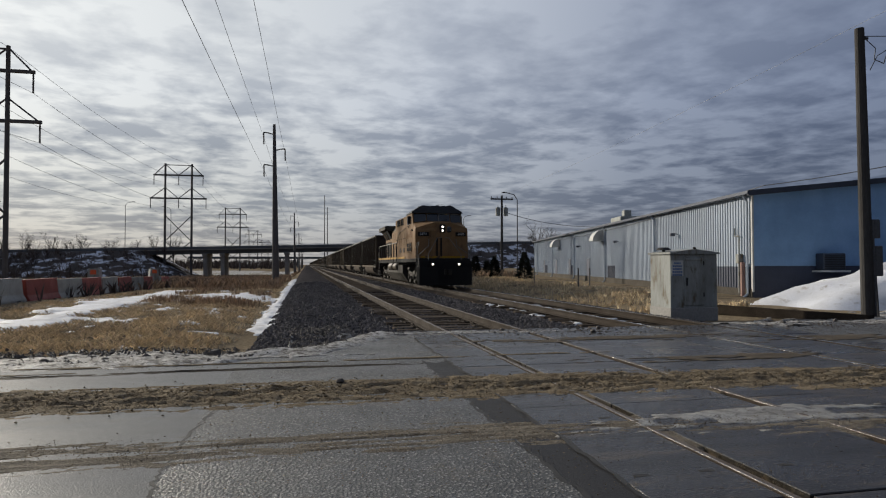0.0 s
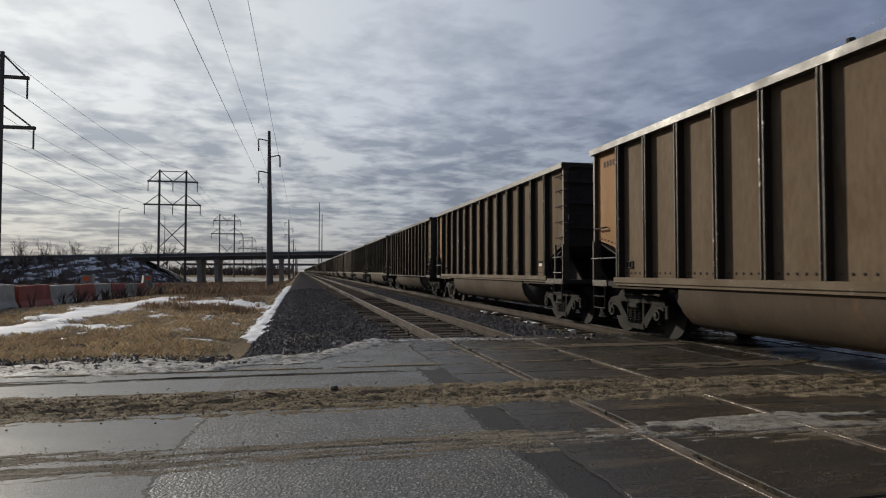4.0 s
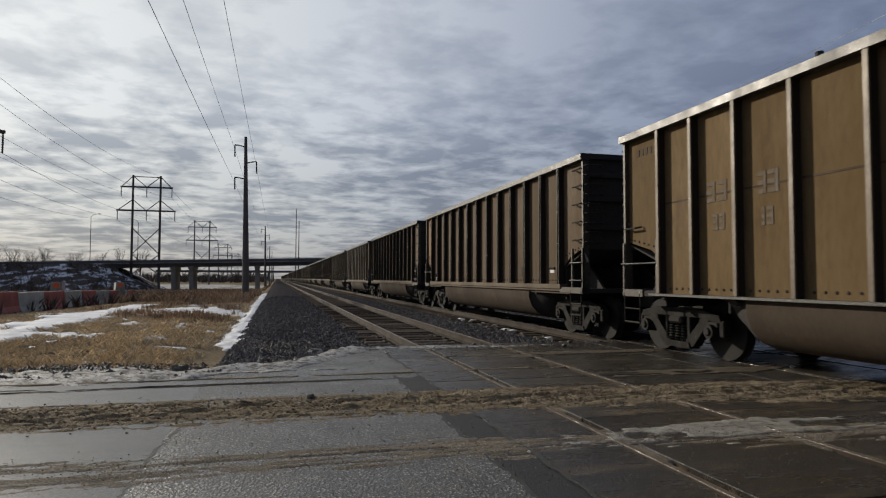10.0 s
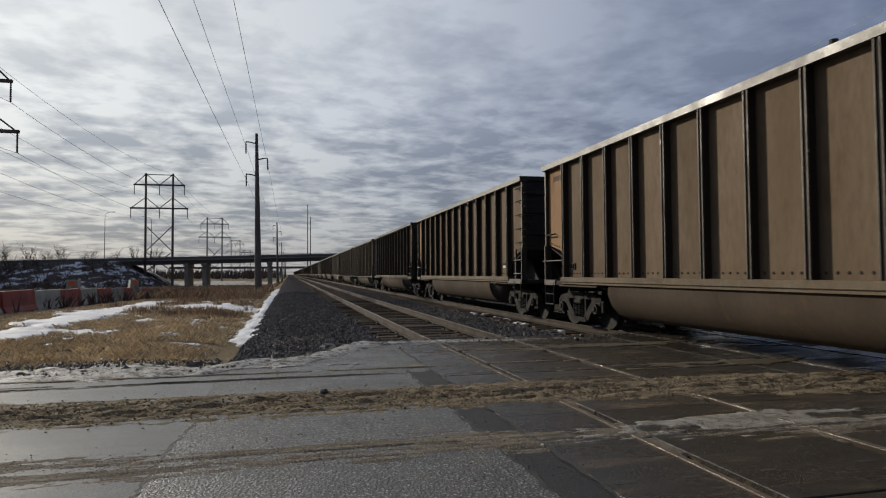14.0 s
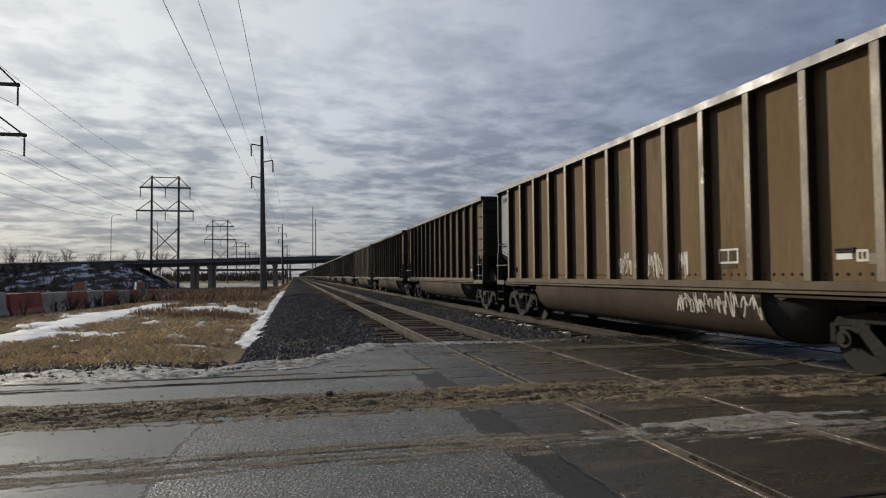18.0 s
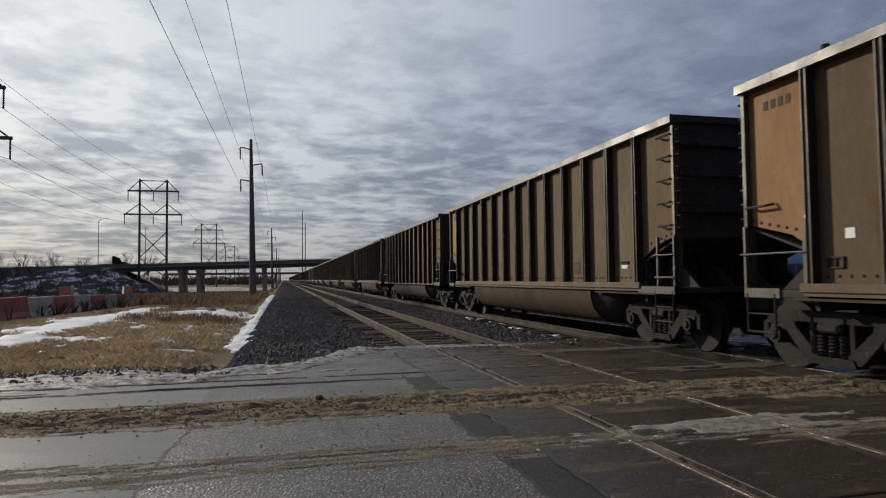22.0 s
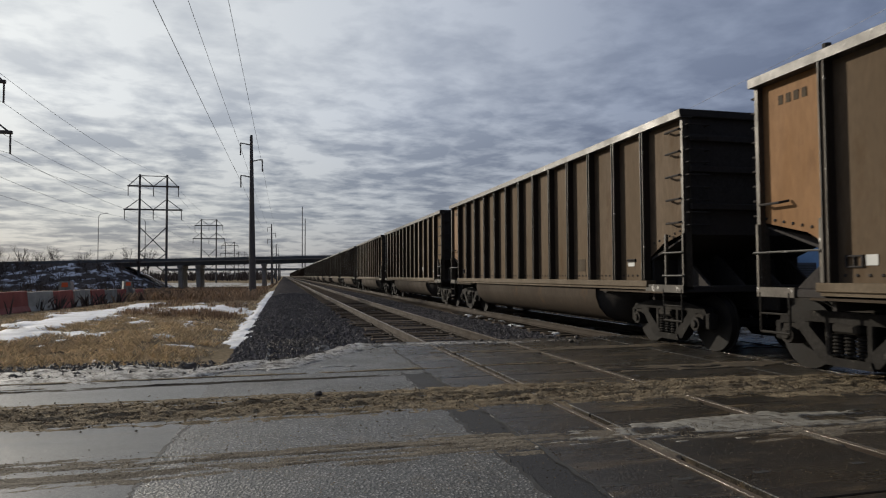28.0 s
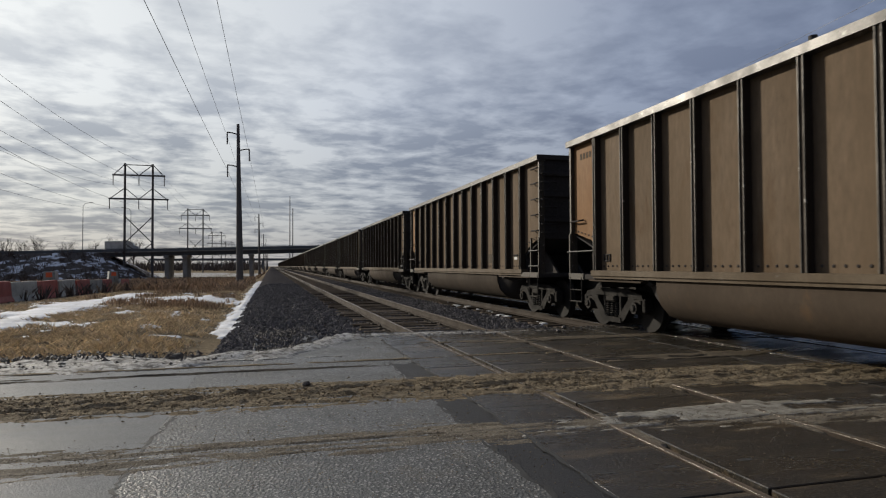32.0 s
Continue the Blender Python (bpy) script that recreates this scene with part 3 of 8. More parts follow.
def make_ballast():
    bm = bmesh.new()
    line = [(-4.75, -0.75), (-4.45, -0.52), (-3.7, -0.24), (-2.6, -0.20), (-1.45, -0.245), (-1.2, -0.235), (1.2, -0.235), (1.5, -0.24), (2.1, -0.225), (2.8, -0.235), (3.1, -0.25), (5.5, -0.25), (6.6, -0.22), (7.4, -0.42), (7.9, -0.7)]
    ys = [ROAD_END - 0.1] + [12.4 + 0.45 * k for k in range(60)] + [40, 45, 50, 60, 75, 100, 150, 220, 300, 450, 700, 1200]
    rows = []
    for y in ys:
        row = []
        for x, z in line:
            j = 0.06 * noise.noise((x * 2.1, y * 1.3, 5)) if y < 41 else 0
            row.append(bm.verts.new((x + j, y, z + 0.5 * j)))
        rows.append(row)
    for a, b in zip(rows, rows[1:]):
        for k in range(len(line) - 1):
            bm.faces.new((a[k], a[k + 1], b[k + 1], b[k]))
    solid("ballast_bed", bm, M["ballast"], "long bed of dark crushed stone under the tracks", "ballast", "structure", smooth=True)
    # loose stones on it
    rng = np.random.default_rng(4)
    shape = np.array([(1, 0, 0), (-1, 0, 0), (0, 1, 0), (0, -1, 0), (0, 0, 1), (0, 0, -1)], float)
    tri = np.array([(0, 2, 4), (2, 1, 4), (1, 3, 4), (3, 0, 4), (2, 0, 5), (1, 2, 5), (3, 1, 5), (0, 3, 5)])
    xl, zl = np.array([p[0] for p in line]), np.array([p[1] for p in line])
    count = 52000
    y = ROAD_END + 0.05 + 44 * rng.random(count) ** 1.9
    x = rng.uniform(-4.6, 7.4, count)
    keep = ~((np.abs(np.abs(x) - 0.7525) < 0.12) | (np.abs(np.abs(x - TRACK_2) - 0.7525) < 0.12) | ((np.abs(x) < 1.3) & (((y - 12.55) % 0.5 < 0.12) | ((y - 12.55) % 0.5 > 0.38))))
    x, y = x[keep], y[keep]
    z = np.interp(x, xl, zl) + 0.012
    size = rng.uniform(0.018, 0.042, len(x))
    v = shape[None] * size[:, None, None] * rng.uniform(0.6, 1.2, (len(x), 6, 1))
    a = rng.uniform(0, 6.28, len(x))
    c, s = np.cos(a)[:, None], np.sin(a)[:, None]
    v = np.stack([v[:, :, 0] * c - v[:, :, 1] * s, v[:, :, 0] * s + v[:, :, 1] * c, v[:, :, 2]], 2)
    v += np.stack([x, y, z], 1)[:, None]
    f = (tri[None] + 6 * np.arange(len(x))[:, None, None]).reshape(-1, 3)
    me = bpy.data.meshes.new("ballast_stones")
    me.from_pydata(v.reshape(-1, 3).tolist(), [], f.tolist())
    me.materials.append(M["stone"])
    tagged(new("ballast_stones", me), "loose dark grey crushed stones beside the rails", "gravel", kind="stuff")


def make_panels(track, x, where):
    """Precast crossing panels between and beside the rails."""
    slot = None
    ends = [-1.7, 0.7, 3.1, 5.5, 7.86, 10.26, ROAD_END]
    for x0, x1 in where:
        for a, b in zip(ends, ends[1:]):
            bm = bmesh.new()
            box(bm, -(x1 - x0) / 2, (x1 - x0) / 2, -(b - a) / 2 + 0.008, (b - a) / 2 - 0.008, -0.16, 0.0, 0.006)
            o = part("crossing_panel", bm, M["panel"], track, "wet grey concrete crossing panel")
            o.matrix_basis = pose(x + (x0 + x1) / 2, (a + b) / 2, -0.002 + random.uniform(-0.003, 0.002))
            for sx in (-0.3, 0.3):
                for sy in (-0.7, 0.7):
                    if slot is None:
                        bm = bmesh.new()
                        box(bm, -0.05, 0.05, -0.02, 0.02, -0.006, 0.001)
                        slot = part("lifting_slot", bm, M["rubber"], o, "dark lifting slot")
                        slot.matrix_basis = pose(sx * (x1 - x0), sy, 0)
                    else:
                        again(slot, pose(sx * (x1 - x0), sy, 0), o)


def sand_band(name, centre, width, height, x0, x1, label, seed, cover=0.36, rough=3.6, mat="sand"):
    """A ragged ridge of tracked-out sand, thicker in the middle."""
    nx, ny = int((x1 - x0) / 0.024), 44
    verts = []
    for i in range(nx + 1):
        x = x0 + (x1 - x0) * i / nx
        mid, half = centre(x), width(x) / 2
        for j in range(ny + 1):
            w = -1 + 2 * j / ny
            edge = 1 + 0.16 * noise.noise((x * 0.7, j > ny / 2, seed)) + 0.14 * noise.noise((x * 5, j > ny / 2, seed)) + 0.08 * noise.noise((x * 13, j > ny / 2, seed))
            y = mid + w * half * edge
            ridge = max(0.0, 1 - abs(w) ** 1.7)
            clod = noise.fractal((x * rough, y * 11.0, seed), 0.42, 2.1, 6)
            streak = noise.noise((x * 0.35, y * 10.0, seed + 7)) * 0.52
            z = -0.012 + height * ridge * max(0.05, cover + 0.50 * clod + streak) if abs(w) < 1 else -0.03
            verts.append((x, y, z))
    faces = [(i * (ny + 1) + j, (i + 1) * (ny + 1) + j, (i + 1) * (ny + 1) + j + 1, i * (ny + 1) + j + 1) for i in range(nx) for j in range(ny)]
    me = bpy.data.meshes.new(name)
    me.from_pydata(verts, [], faces)
    me.materials.append(M[mat])
    for p in me.polygons:
        p.use_smooth = True
    tagged(new(name, me), label, "sand", kind="stuff")


make_ground()
road_sheet("road", -90, -4.24, M["asphalt_wet"], "smooth wet asphalt road reflecting the sky", steps=160)
road_sheet("road_old", -4.24, -1.87, M["asphalt"], "coarse worn asphalt with damp tyre tracks", -0.005, 30)
road_sheet("road_patch", -1.87, -1.54, M["patch"], "dark asphalt patch strip along the crossing", -0.007, 8, far=8.35)
road_sheet("road_edge_strip", -1.87, -1.54, M["asphalt"], "worn asphalt strip beside the crossing panels", -0.007, 8, near=8.352)
road_sheet("road_middle", 1.54, TRACK_2 - 1.54, M["panel"], "wet brown-stained surface between the two tracks", -0.008, 6)
road_sheet("road_beyond", TRACK_2 + 1.54, 90, M["asphalt"], "wet asphalt road beyond the tracks", steps=100)
track_a = make_rails(0.0, -60, 1200, "railway_track", False)
track_b = make_rails(TRACK_2, -60, 1200, "railway_track")
make_ballast()
make_ties(track_a, 0.0, 12.55, 44, 260)
make_ties(track_b, TRACK_2, 12.55, 24, 260)
make_panels(track_a, 0.0, [(-1.538, -0.80), (-0.635, 0.635), (0.80, 1.538)])
make_panels(track_b, TRACK_2, [(-1.535, -0.80), (-0.635, 0.635), (0.80, 1.535)])


def mid_1(x):
    return 6.66 - 0.0 * x - 0.04 * max(0, x + 2) ** 1.5 + 0.03 * math.sin(x * 0.9)


def mid_2(x):
    return 4.78 - 0.12 * max(0, x + 2.2) + 0.03 * math.sin(x * 0.8 + 1)


sand_band("sand_ridge", mid_1, lambda x: 1.5, 0.056, -14, 8, "ridge of brown sand and mud across the road", 2.0, 0.42, 2.8)
sand_band("sand_streak", mid_2, lambda x: 0.95, 0.020, -14, 2.2, "thin streak of pale sand across the road", 9.0, 0.52, 1.3, "sandfine")

sand_band("mud_line", lambda x: 8.32 + 0.02 * x + 0.02 * math.sin(x * 1.1), lambda x: 0.24, 0.020, -16, -1.9, "thin dark line of mud along a tyre track", 12.0, 0.50, 2.0, "mudline")


def crumbs(name, centre, half, count, x0, x1, big, label, seed):
    """Loose clods of sand and mud strewn over a band."""
    rng = np.random.default_rng(seed)
    verts, faces = [], []
    tri = ((0, 2, 4), (2, 1, 4), (1, 3, 4), (3, 0, 4), (2, 0, 5), (1, 2, 5), (3, 1, 5), (0, 3, 5))
    for k in range(count):
        x = rng.uniform(x0, x1)
        y = centre(x) + half * rng.normal(0, 0.42)
        if noise.noise((x * 1.3, y * 5.0, seed)) < rng.uniform(-0.7, 0.25):
            continue
        s = big * rng.uniform(0.25, 1.0) ** 1.5
        z = 0.004 + 0.03 * max(0.0, 1 - abs(y - centre(x)) / half) * rng.random()
        i = len(verts)
        for a in ((1, 0, 0), (-1, 0, 0), (0, 1, 0), (0, -1, 0), (0, 0, 1), (0, 0, -1)):
            verts.append((x + a[0] * s * rng.uniform(0.7, 1.7), y + a[1] * s * rng.uniform(0.6, 1.2), z + a[2] * s * rng.uniform(0.4, 0.9)))
        faces += [tuple(i + q for q in f) for f in tri]
    me = bpy.data.meshes.new(name)
    me.from_pydata(verts, [], faces)
    me.materials.append(M["crumb"])
    tagged(new(name, me), label, "sand", kind="stuff")


M["crumb"] = material("sand_clods", (0.205, 0.160, 0.104), 0.92, 0, (0.085, 0.064, 0.041), 40, 6, 0.4, 0.3, -1, 0.0, island=0.45)
crumbs("sand_clods", mid_1, 0.66, 19000, -12, 8, 0.013, "loose clods of brown sand on the road", 21)
crumbs("sand_clods", mid_2, 0.44, 9000, -12, 2.5, 0.006, "loose grains of pale sand on the road", 22)
crumbs("sand_clods", lambda x: 8.55 - 0.02 * x, 0.5, 2200, -12, 6, 0.007, "scattered grit on the wet road", 23)
crumbs("sand_clods", lambda x: 10.9 + 0.03 * x, 1.6, 5000, -2, 9, 0.011, "scattered grit on the crossing", 24)
crumbs("road_grit", lambda x: 4.3, 2.6, 9000, -4.2, 5.5, 0.0065, "fine pale grit over the road surface", 25)


# ---------------------------------------------------------------- train
BAYS = (0.90, 0.97, 1.03, 1.07, 1.085, 1.09, 1.085, 1.085, 1.07, 1.03, 0.97, 0.88)     # between the posts of a seamed car
CAR_STEP = 16.19
LOCO_LEAD = 22.6          # from the plough to the first coal car's front
BODY = 14.57


def wheelset(parent, y, r, spin):
    bm = bmesh.new()
    for s in (-1, 1):
        rod(bm, (s * 0.69, 0, 0), (s * 0.72, 0, 0), r + 0.025, None, 28)
        rod(bm, (s * 0.70, 0, 0), (s * 0.82, 0, 0), r, r - 0.005, 28)
        rod(bm, (s * 0.80, 0, 0), (s * 0.835, 0, 0), r * 0.42, r * 0.30, 16)
    rod(bm, (-0.98, 0, 0), (0.98, 0, 0), 0.075, None, 12)
    for s in (-1, 1):
        for k in range(3):
            a = k * 2.094
            rod(bm, (s * 0.98, 0.045 * math.cos(a), 0.045 * math.sin(a)), (s * 1.01, 0.045 * math.cos(a), 0.045 * math.sin(a)), 0.016, None, 6)
    ws = part("wheelset", bm, M["wheel"], parent, "dark steel wheels on an axle")
    ws.matrix_basis = pose(0, y, r)
    return ws


def coil(bm, x, y, z0, z1, r, turns=6):
    """A stack of spring rings as one stepped body."""
    n = 10
    rows = []
    steps = turns * 2 + 1
    for k in range(steps + 1):
        z = z0 + (z1 - z0) * k / steps
        rr = r if k % 2 else r * 0.66
        rows.append([bm.verts.new((x + rr * math.cos(6.2832 * i / n), y + rr * math.sin(6.2832 * i / n), z)) for i in range(n)])
    for a, b in zip(rows, rows[1:]):
        for i in range(n):
            bm.faces.new((a[i], a[(i + 1) % n], b[(i + 1) % n], b[i]))
    bm.faces.new(rows[0])
    bm.faces.new(rows[-1])


def freight_truck(car, y):
    """Three-piece truck: two side frames with springs, a bolster and two wheelsets."""
    tk = new("truck")
    tk.parent = car
    tk.matrix_basis = pose(0, y, 0)
    tk.empty_display_size = 0.2
    for s in (-1, 1):
        bm = bmesh.new()
        x0, x1 = s * 0.94, s * 1.10
        lo, hi = min(x0, x1), max(x0, x1)
        prism(bm, [(-1.12, 0.60), (-1.05, 0.72), (-0.55, 0.80), (0.55, 0.80), (1.05, 0.72), (1.12, 0.60), (0.60, 0.66), (-0.60, 0.66)], "x", lo, hi)
        prism(bm, [(-0.86, 0.66), (-0.68, 0.68), (-0.22, 0.26), (-0.30, 0.16), (-0.42, 0.18)], "x", lo, hi)
        prism(bm, [(0.86, 0.66), (0.68, 0.68), (0.22, 0.26), (0.30, 0.16), (0.42, 0.18)], "x", lo, hi)
        prism(bm, [(-0.36, 0.14), (0.36, 0.14), (0.32, 0.24), (-0.32, 0.24)], "x", lo - 0.02, hi + 0.02)
        for sy in (-1, 1):
            box(bm, lo, hi, sy * 1.12 - 0.06, sy * 1.12 + 0.06, 0.38, 0.64, 0.02)
            box(bm, lo, hi, sy * 0.62 - 0.05, sy * 0.62 + 0.05, 0.40, 0.66, 0.02)
            box(bm, lo, hi, sy * 0.30 - 0.05, sy * 0.30 + 0.05, 0.22, 0.68, 0.02)
        part("side_frame", bm, M["castgrey"], tk, "dusty cast steel side frame")
        bm = bmesh.new()
        if s < 0:
            coil(bm, s * 1.06, 0.0, 0.245, 0.53, 0.072)
            sp = part("spring", bm, M["castgrey"], tk, "coil spring")
        else:
            bm.free()
        for k in (-0.17, 0.17) if s < 0 else (-0.17, 0.0, 0.17):
            again(sp, pose(0 if s < 0 else 2.12, k, 0))
        for sy in (-0.89, 0.89):
            bm = bmesh.new()
            rod(bm, (s * 0.96, sy, 0.46), (s * 1.17, sy, 0.46), 0.125, 0.11, 16)
            rod(bm, (s * 1.17, sy, 0.46), (s * 1.20, sy, 0.46), 0.07, 0.05, 12)
            box(bm, min(s * 0.96, s * 1.1), max(s * 0.96, s * 1.1), sy - 0.15, sy + 0.15, 0.52, 0.62, 0.02)
            part("axle_box", bm, M["iron"], tk)
    bm = bmesh.new()
    box(bm, -1.15, 1.15, -0.2, 0.2, 0.54, 0.66, 0.03)
    box(bm, -0.4, 0.4, -0.3, 0.3, 0.62, 0.86, 0.03)
    part("bolster", bm, M["iron"], tk)
    for sy in (-0.89, 0.89):
        wheelset(tk, sy, 0.46, 0)
    return tk


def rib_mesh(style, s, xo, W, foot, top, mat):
    """A side post: dark web with shade put into its colour, and outside it a pair of narrow lips, or a thin or a wide
    flat flange.
    """
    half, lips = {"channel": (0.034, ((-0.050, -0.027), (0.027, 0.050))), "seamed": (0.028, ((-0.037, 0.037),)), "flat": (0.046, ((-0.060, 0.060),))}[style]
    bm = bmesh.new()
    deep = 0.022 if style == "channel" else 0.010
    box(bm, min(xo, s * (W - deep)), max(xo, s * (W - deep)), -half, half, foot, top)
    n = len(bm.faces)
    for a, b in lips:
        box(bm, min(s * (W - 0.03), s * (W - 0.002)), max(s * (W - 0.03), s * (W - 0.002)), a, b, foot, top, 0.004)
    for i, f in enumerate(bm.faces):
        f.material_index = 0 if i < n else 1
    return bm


def coal_car(mat, end_mat, label, style, name="coal_car"):
    """Bathtub coal gondola; front end at y = 0, centre of the track at x = 0, rail top at z = 0."""
    car = thing(name, label, "freight car", "coal cars of the train")
    W, TOP, SILL = 1.60, 3.90, 1.03
    ribs = [1.14 + 1.0225 * k for k in range(13)]
    if style == "seamed":
        ribs = [1.15 + sum(BAYS[:k]) for k in range(13)]
    foot = SILL + 0.135 if style != "seamed" else SILL + 0.012
    low = SILL if style == "seamed" else SILL + 0.1
    stations = [0.0] + ribs + [BODY]
    sheet_mesh = None
    for s in (-1, 1):
        xo = s * (W - 0.145)
        lo, hi = min(xo, xo - s * 0.02), max(xo, xo - s * 0.02)
        for k, (a, b) in enumerate(zip(stations, stations[1:])):
            if s > 0 and k not in (0, 13):
                continue
            bm = bmesh.new()
            if k == 0:
                outline = [(a, 1.96), (b - 0.4, 1.78), (b, 1.55), (b, TOP - 0.1), (a, TOP - 0.1)]
            elif k == 13:
                outline = [(b, 1.96), (b, TOP - 0.1), (a, TOP - 0.1), (a, 1.55), (a + 0.4, 1.78)]
            else:
                outline = [(a, low), (b, low), (b, TOP - 0.1), (a, TOP - 0.1)]
            if k in (0, 13):
                prism(bm, outline, "x", lo, hi)
                part("side_sheet", bm, mat if k == 0 else end_mat, car)
            elif style == "seamed":
                prism(bm, outline, "x", lo, hi)
                part("side_sheet", bm, mat, car)
            else:
                if sheet_mesh is None:
                    d = b - a
                    prism(bm, [(0, low), (d, low), (d, TOP - 0.1), (0, TOP - 0.1)], "x", lo, hi)
                    ob = part("side_sheet", bm, mat, car)
                    sheet_mesh = ob
                    ob.matrix_basis = pose(0, a, 0)
                else:
                    bm.free()
                    again(sheet_mesh, pose(0, a, 0))
        if s > 0:
            bm = bmesh.new()
            box(bm, lo, hi, stations[1], stations[13], low, TOP - 0.1)
            part("far_side_sheet", bm, mat, car)
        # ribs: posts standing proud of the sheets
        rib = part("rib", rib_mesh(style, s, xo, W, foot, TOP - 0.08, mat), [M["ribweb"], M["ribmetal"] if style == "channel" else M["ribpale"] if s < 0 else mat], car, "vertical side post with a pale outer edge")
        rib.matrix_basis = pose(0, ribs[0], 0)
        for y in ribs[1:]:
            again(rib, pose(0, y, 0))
        if style == "seamed":
            bm = bmesh.new()
            for a, b in zip(ribs, ribs[1:]):
                box(bm, min(xo, xo + s * 0.006), max(xo, xo + s * 0.006), a + 0.04, b - 0.04, 2.52, 2.545)
            part("sheet_seam", bm, M["platedark"], car, "dark welded seam along the side")
        # corner posts
        for y in (0.03, BODY - 0.03):
            bm = bmesh.new()
            box(bm, min(s * 1.40, s * (W - 0.06)), max(s * 1.40, s * (W - 0.06)), y - 0.03, y + 0.03, SILL, TOP - 0.05)
            part("corner_post", bm, M["ribmetal"], car)
        # top chord and side sill
        bm = bmesh.new()
        prism(bm, [(s * (W + 0.01), TOP - 0.13), (s * (W + 0.01), TOP - 0.01), (s * (W - 0.01), TOP), (s * (W - 0.22), TOP), (s * (W - 0.22), TOP - 0.13)], "y", -0.04, BODY + 0.04)
        part("top_chord", bm, M["rim"], car, "pale bare aluminium top chord")
        bm = bmesh.new()
        if style == "seamed":
            box(bm, min(s * (W - 0.19), s * (W + 0.02)), max(s * (W - 0.19), s * (W + 0.02)), 0.95, BODY - 0.9, SILL - 0.03, SILL + 0.012, 0.005)
        else:
            box(bm, min(s * (W - 0.19), s * W), max(s * (W - 0.19), s * W), 1.02, BODY - 1.0, SILL + 0.025, SILL + 0.135, 0.01)
            box(bm, min(s * (W - 0.30), s * (W - 0.03)), max(s * (W - 0.30), s * (W - 0.03)), 1.05, BODY - 1.05, SILL - 0.02, SILL + 0.025)
        part("side_sill", bm, M["rim"] if style == "seamed" and s < 0 else M["sillbrown"], car)
        if style != "seamed":
            for y0, y1 in ((0.55, 2.75), (BODY - 2.75, BODY - 0.9)):
                bm = bmesh.new()
                box(bm, min(s * (W - 0.40), s * (W - 0.02)), max(s * (W - 0.40), s * (W - 0.02)), y0, y1, SILL - 0.075, SILL - 0.045)
                part("sill_ledge", bm, M["belly"], car)
        # rivet rows along the foot of the side and over the end cut-out
        if s < 0:
            bm = bmesh.new()
            for k in range(12):
                for j in range(5):
                    y = ribs[k] + 0.25 + 0.16 * j
                    rod(bm, (xo - 0.002, y, foot + 0.085), (xo - 0.014, y, foot + 0.085), 0.022, 0.016, 6)
            for e, d in ((0, 1), (BODY, -1)):
                for j in range(7):
                    y = e + d * (0.08 + 0.15 * j)
                    z = 2.02 - 0.16 * (0.08 + 0.15 * j) / 0.75
                    rod(bm, (xo - 0.002, y, z), (xo - 0.014, y, z), 0.022, 0.016, 6)
            part("rivets", bm, M["car_end"], car, "dark rivet rows")["kind"] = "stuff"
    # ends: upright sheet, slope sheet below, cross rims
    for e, d in ((0.0, 1), (BODY, -1)):
        bm = bmesh.new()
        box(bm, -1.44, 1.44, min(e + d * 0.02, e + d * 0.06), max(e + d * 0.02, e + d * 0.06), 1.9, TOP - 0.1)
        prism(bm, [(e + d * 0.02, 1.9), (e + d * 0.08, 1.9), (e + d * 2.9, 0.95), (e + d * 2.8, 0.9)], "x", -1.44, 1.44)
        part("end_sheet", bm, M["car_end"], car, "coal-blackened end and slope sheet")
        for z in (2.3, 2.9, 3.4):
            bm = bmesh.new()
            box(bm, -1.42, 1.42, min(e - d * 0.05, e + d * 0.03), max(e - d * 0.05, e + d * 0.03), z, z + 0.1, 0.01)
            part("end_stiffener", bm, M["car_end"], car)
        # rungs up the corner
        for s in (-1, 1):
            bm = bmesh.new()
            for k in range(9):
                z = 2.05 + 0.2 * k
                path(bm, [(s * 1.50, e + d * 0.02, z), (s * 1.50, e - d * 0.10, z), (s * 1.12, e - d * 0.10, z), (s * 1.12, e + d * 0.02, z)], 0.013, 5)
            part("end_ladder", bm, M["car_end"], car, "dark end ladder rungs")["kind"] = "stuff"
        bm = bmesh.new()
        box(bm, -1.6, 1.6, min(e - d * 0.05, e + d * 0.16), max(e - d * 0.05, e + d * 0.16), TOP - 0.12, TOP + 0.004, 0.012)
        part("end_chord", bm, M["car_end"], car)
        # end platform, centre sill and coupler
        bm = bmesh.new()
        box(bm, -1.55, 1.55, min(e, e + d * 1.1), max(e, e + d * 1.1), SILL - 0.05, SILL + 0.05, 0.01)
        part("end_platform", bm, M["car_end"], car)
        bm = bmesh.new()
        box(bm, -1.42, 1.42, min(e + d * 1.06, e + d * 1.12), max(e + d * 1.06, e + d * 1.12), SILL - 0.2, 1.56)
        part("body_bolster", bm, M["car_end"], car)
        for x in (-1.0, -0.35, 0.35, 1.0):
            bm = bmesh.new()
            prism(bm, [(e + d * 0.05, SILL), (e + d * 0.95, SILL), (e + d * 0.95, 1.6), (e + d * 0.8, 1.62)], "x", x - 0.03, x + 0.03)
            part("platform_brace", bm, M["car_end"], car)
        bm = bmesh.new()
        box(bm, -0.2, 0.2, min(e - d * 0.45, e + d * 3.0), max(e - d * 0.45, e + d * 3.0), 0.68, 0.98, 0.02)
        part("draft_sill", bm, M["iron"], car)
        bm = bmesh.new()
        box(bm, -0.07, 0.07, min(e - d * 0.4, e - d * 0.85), max(e - d * 0.4, e - d * 0.85), 0.74, 0.90, 0.02)
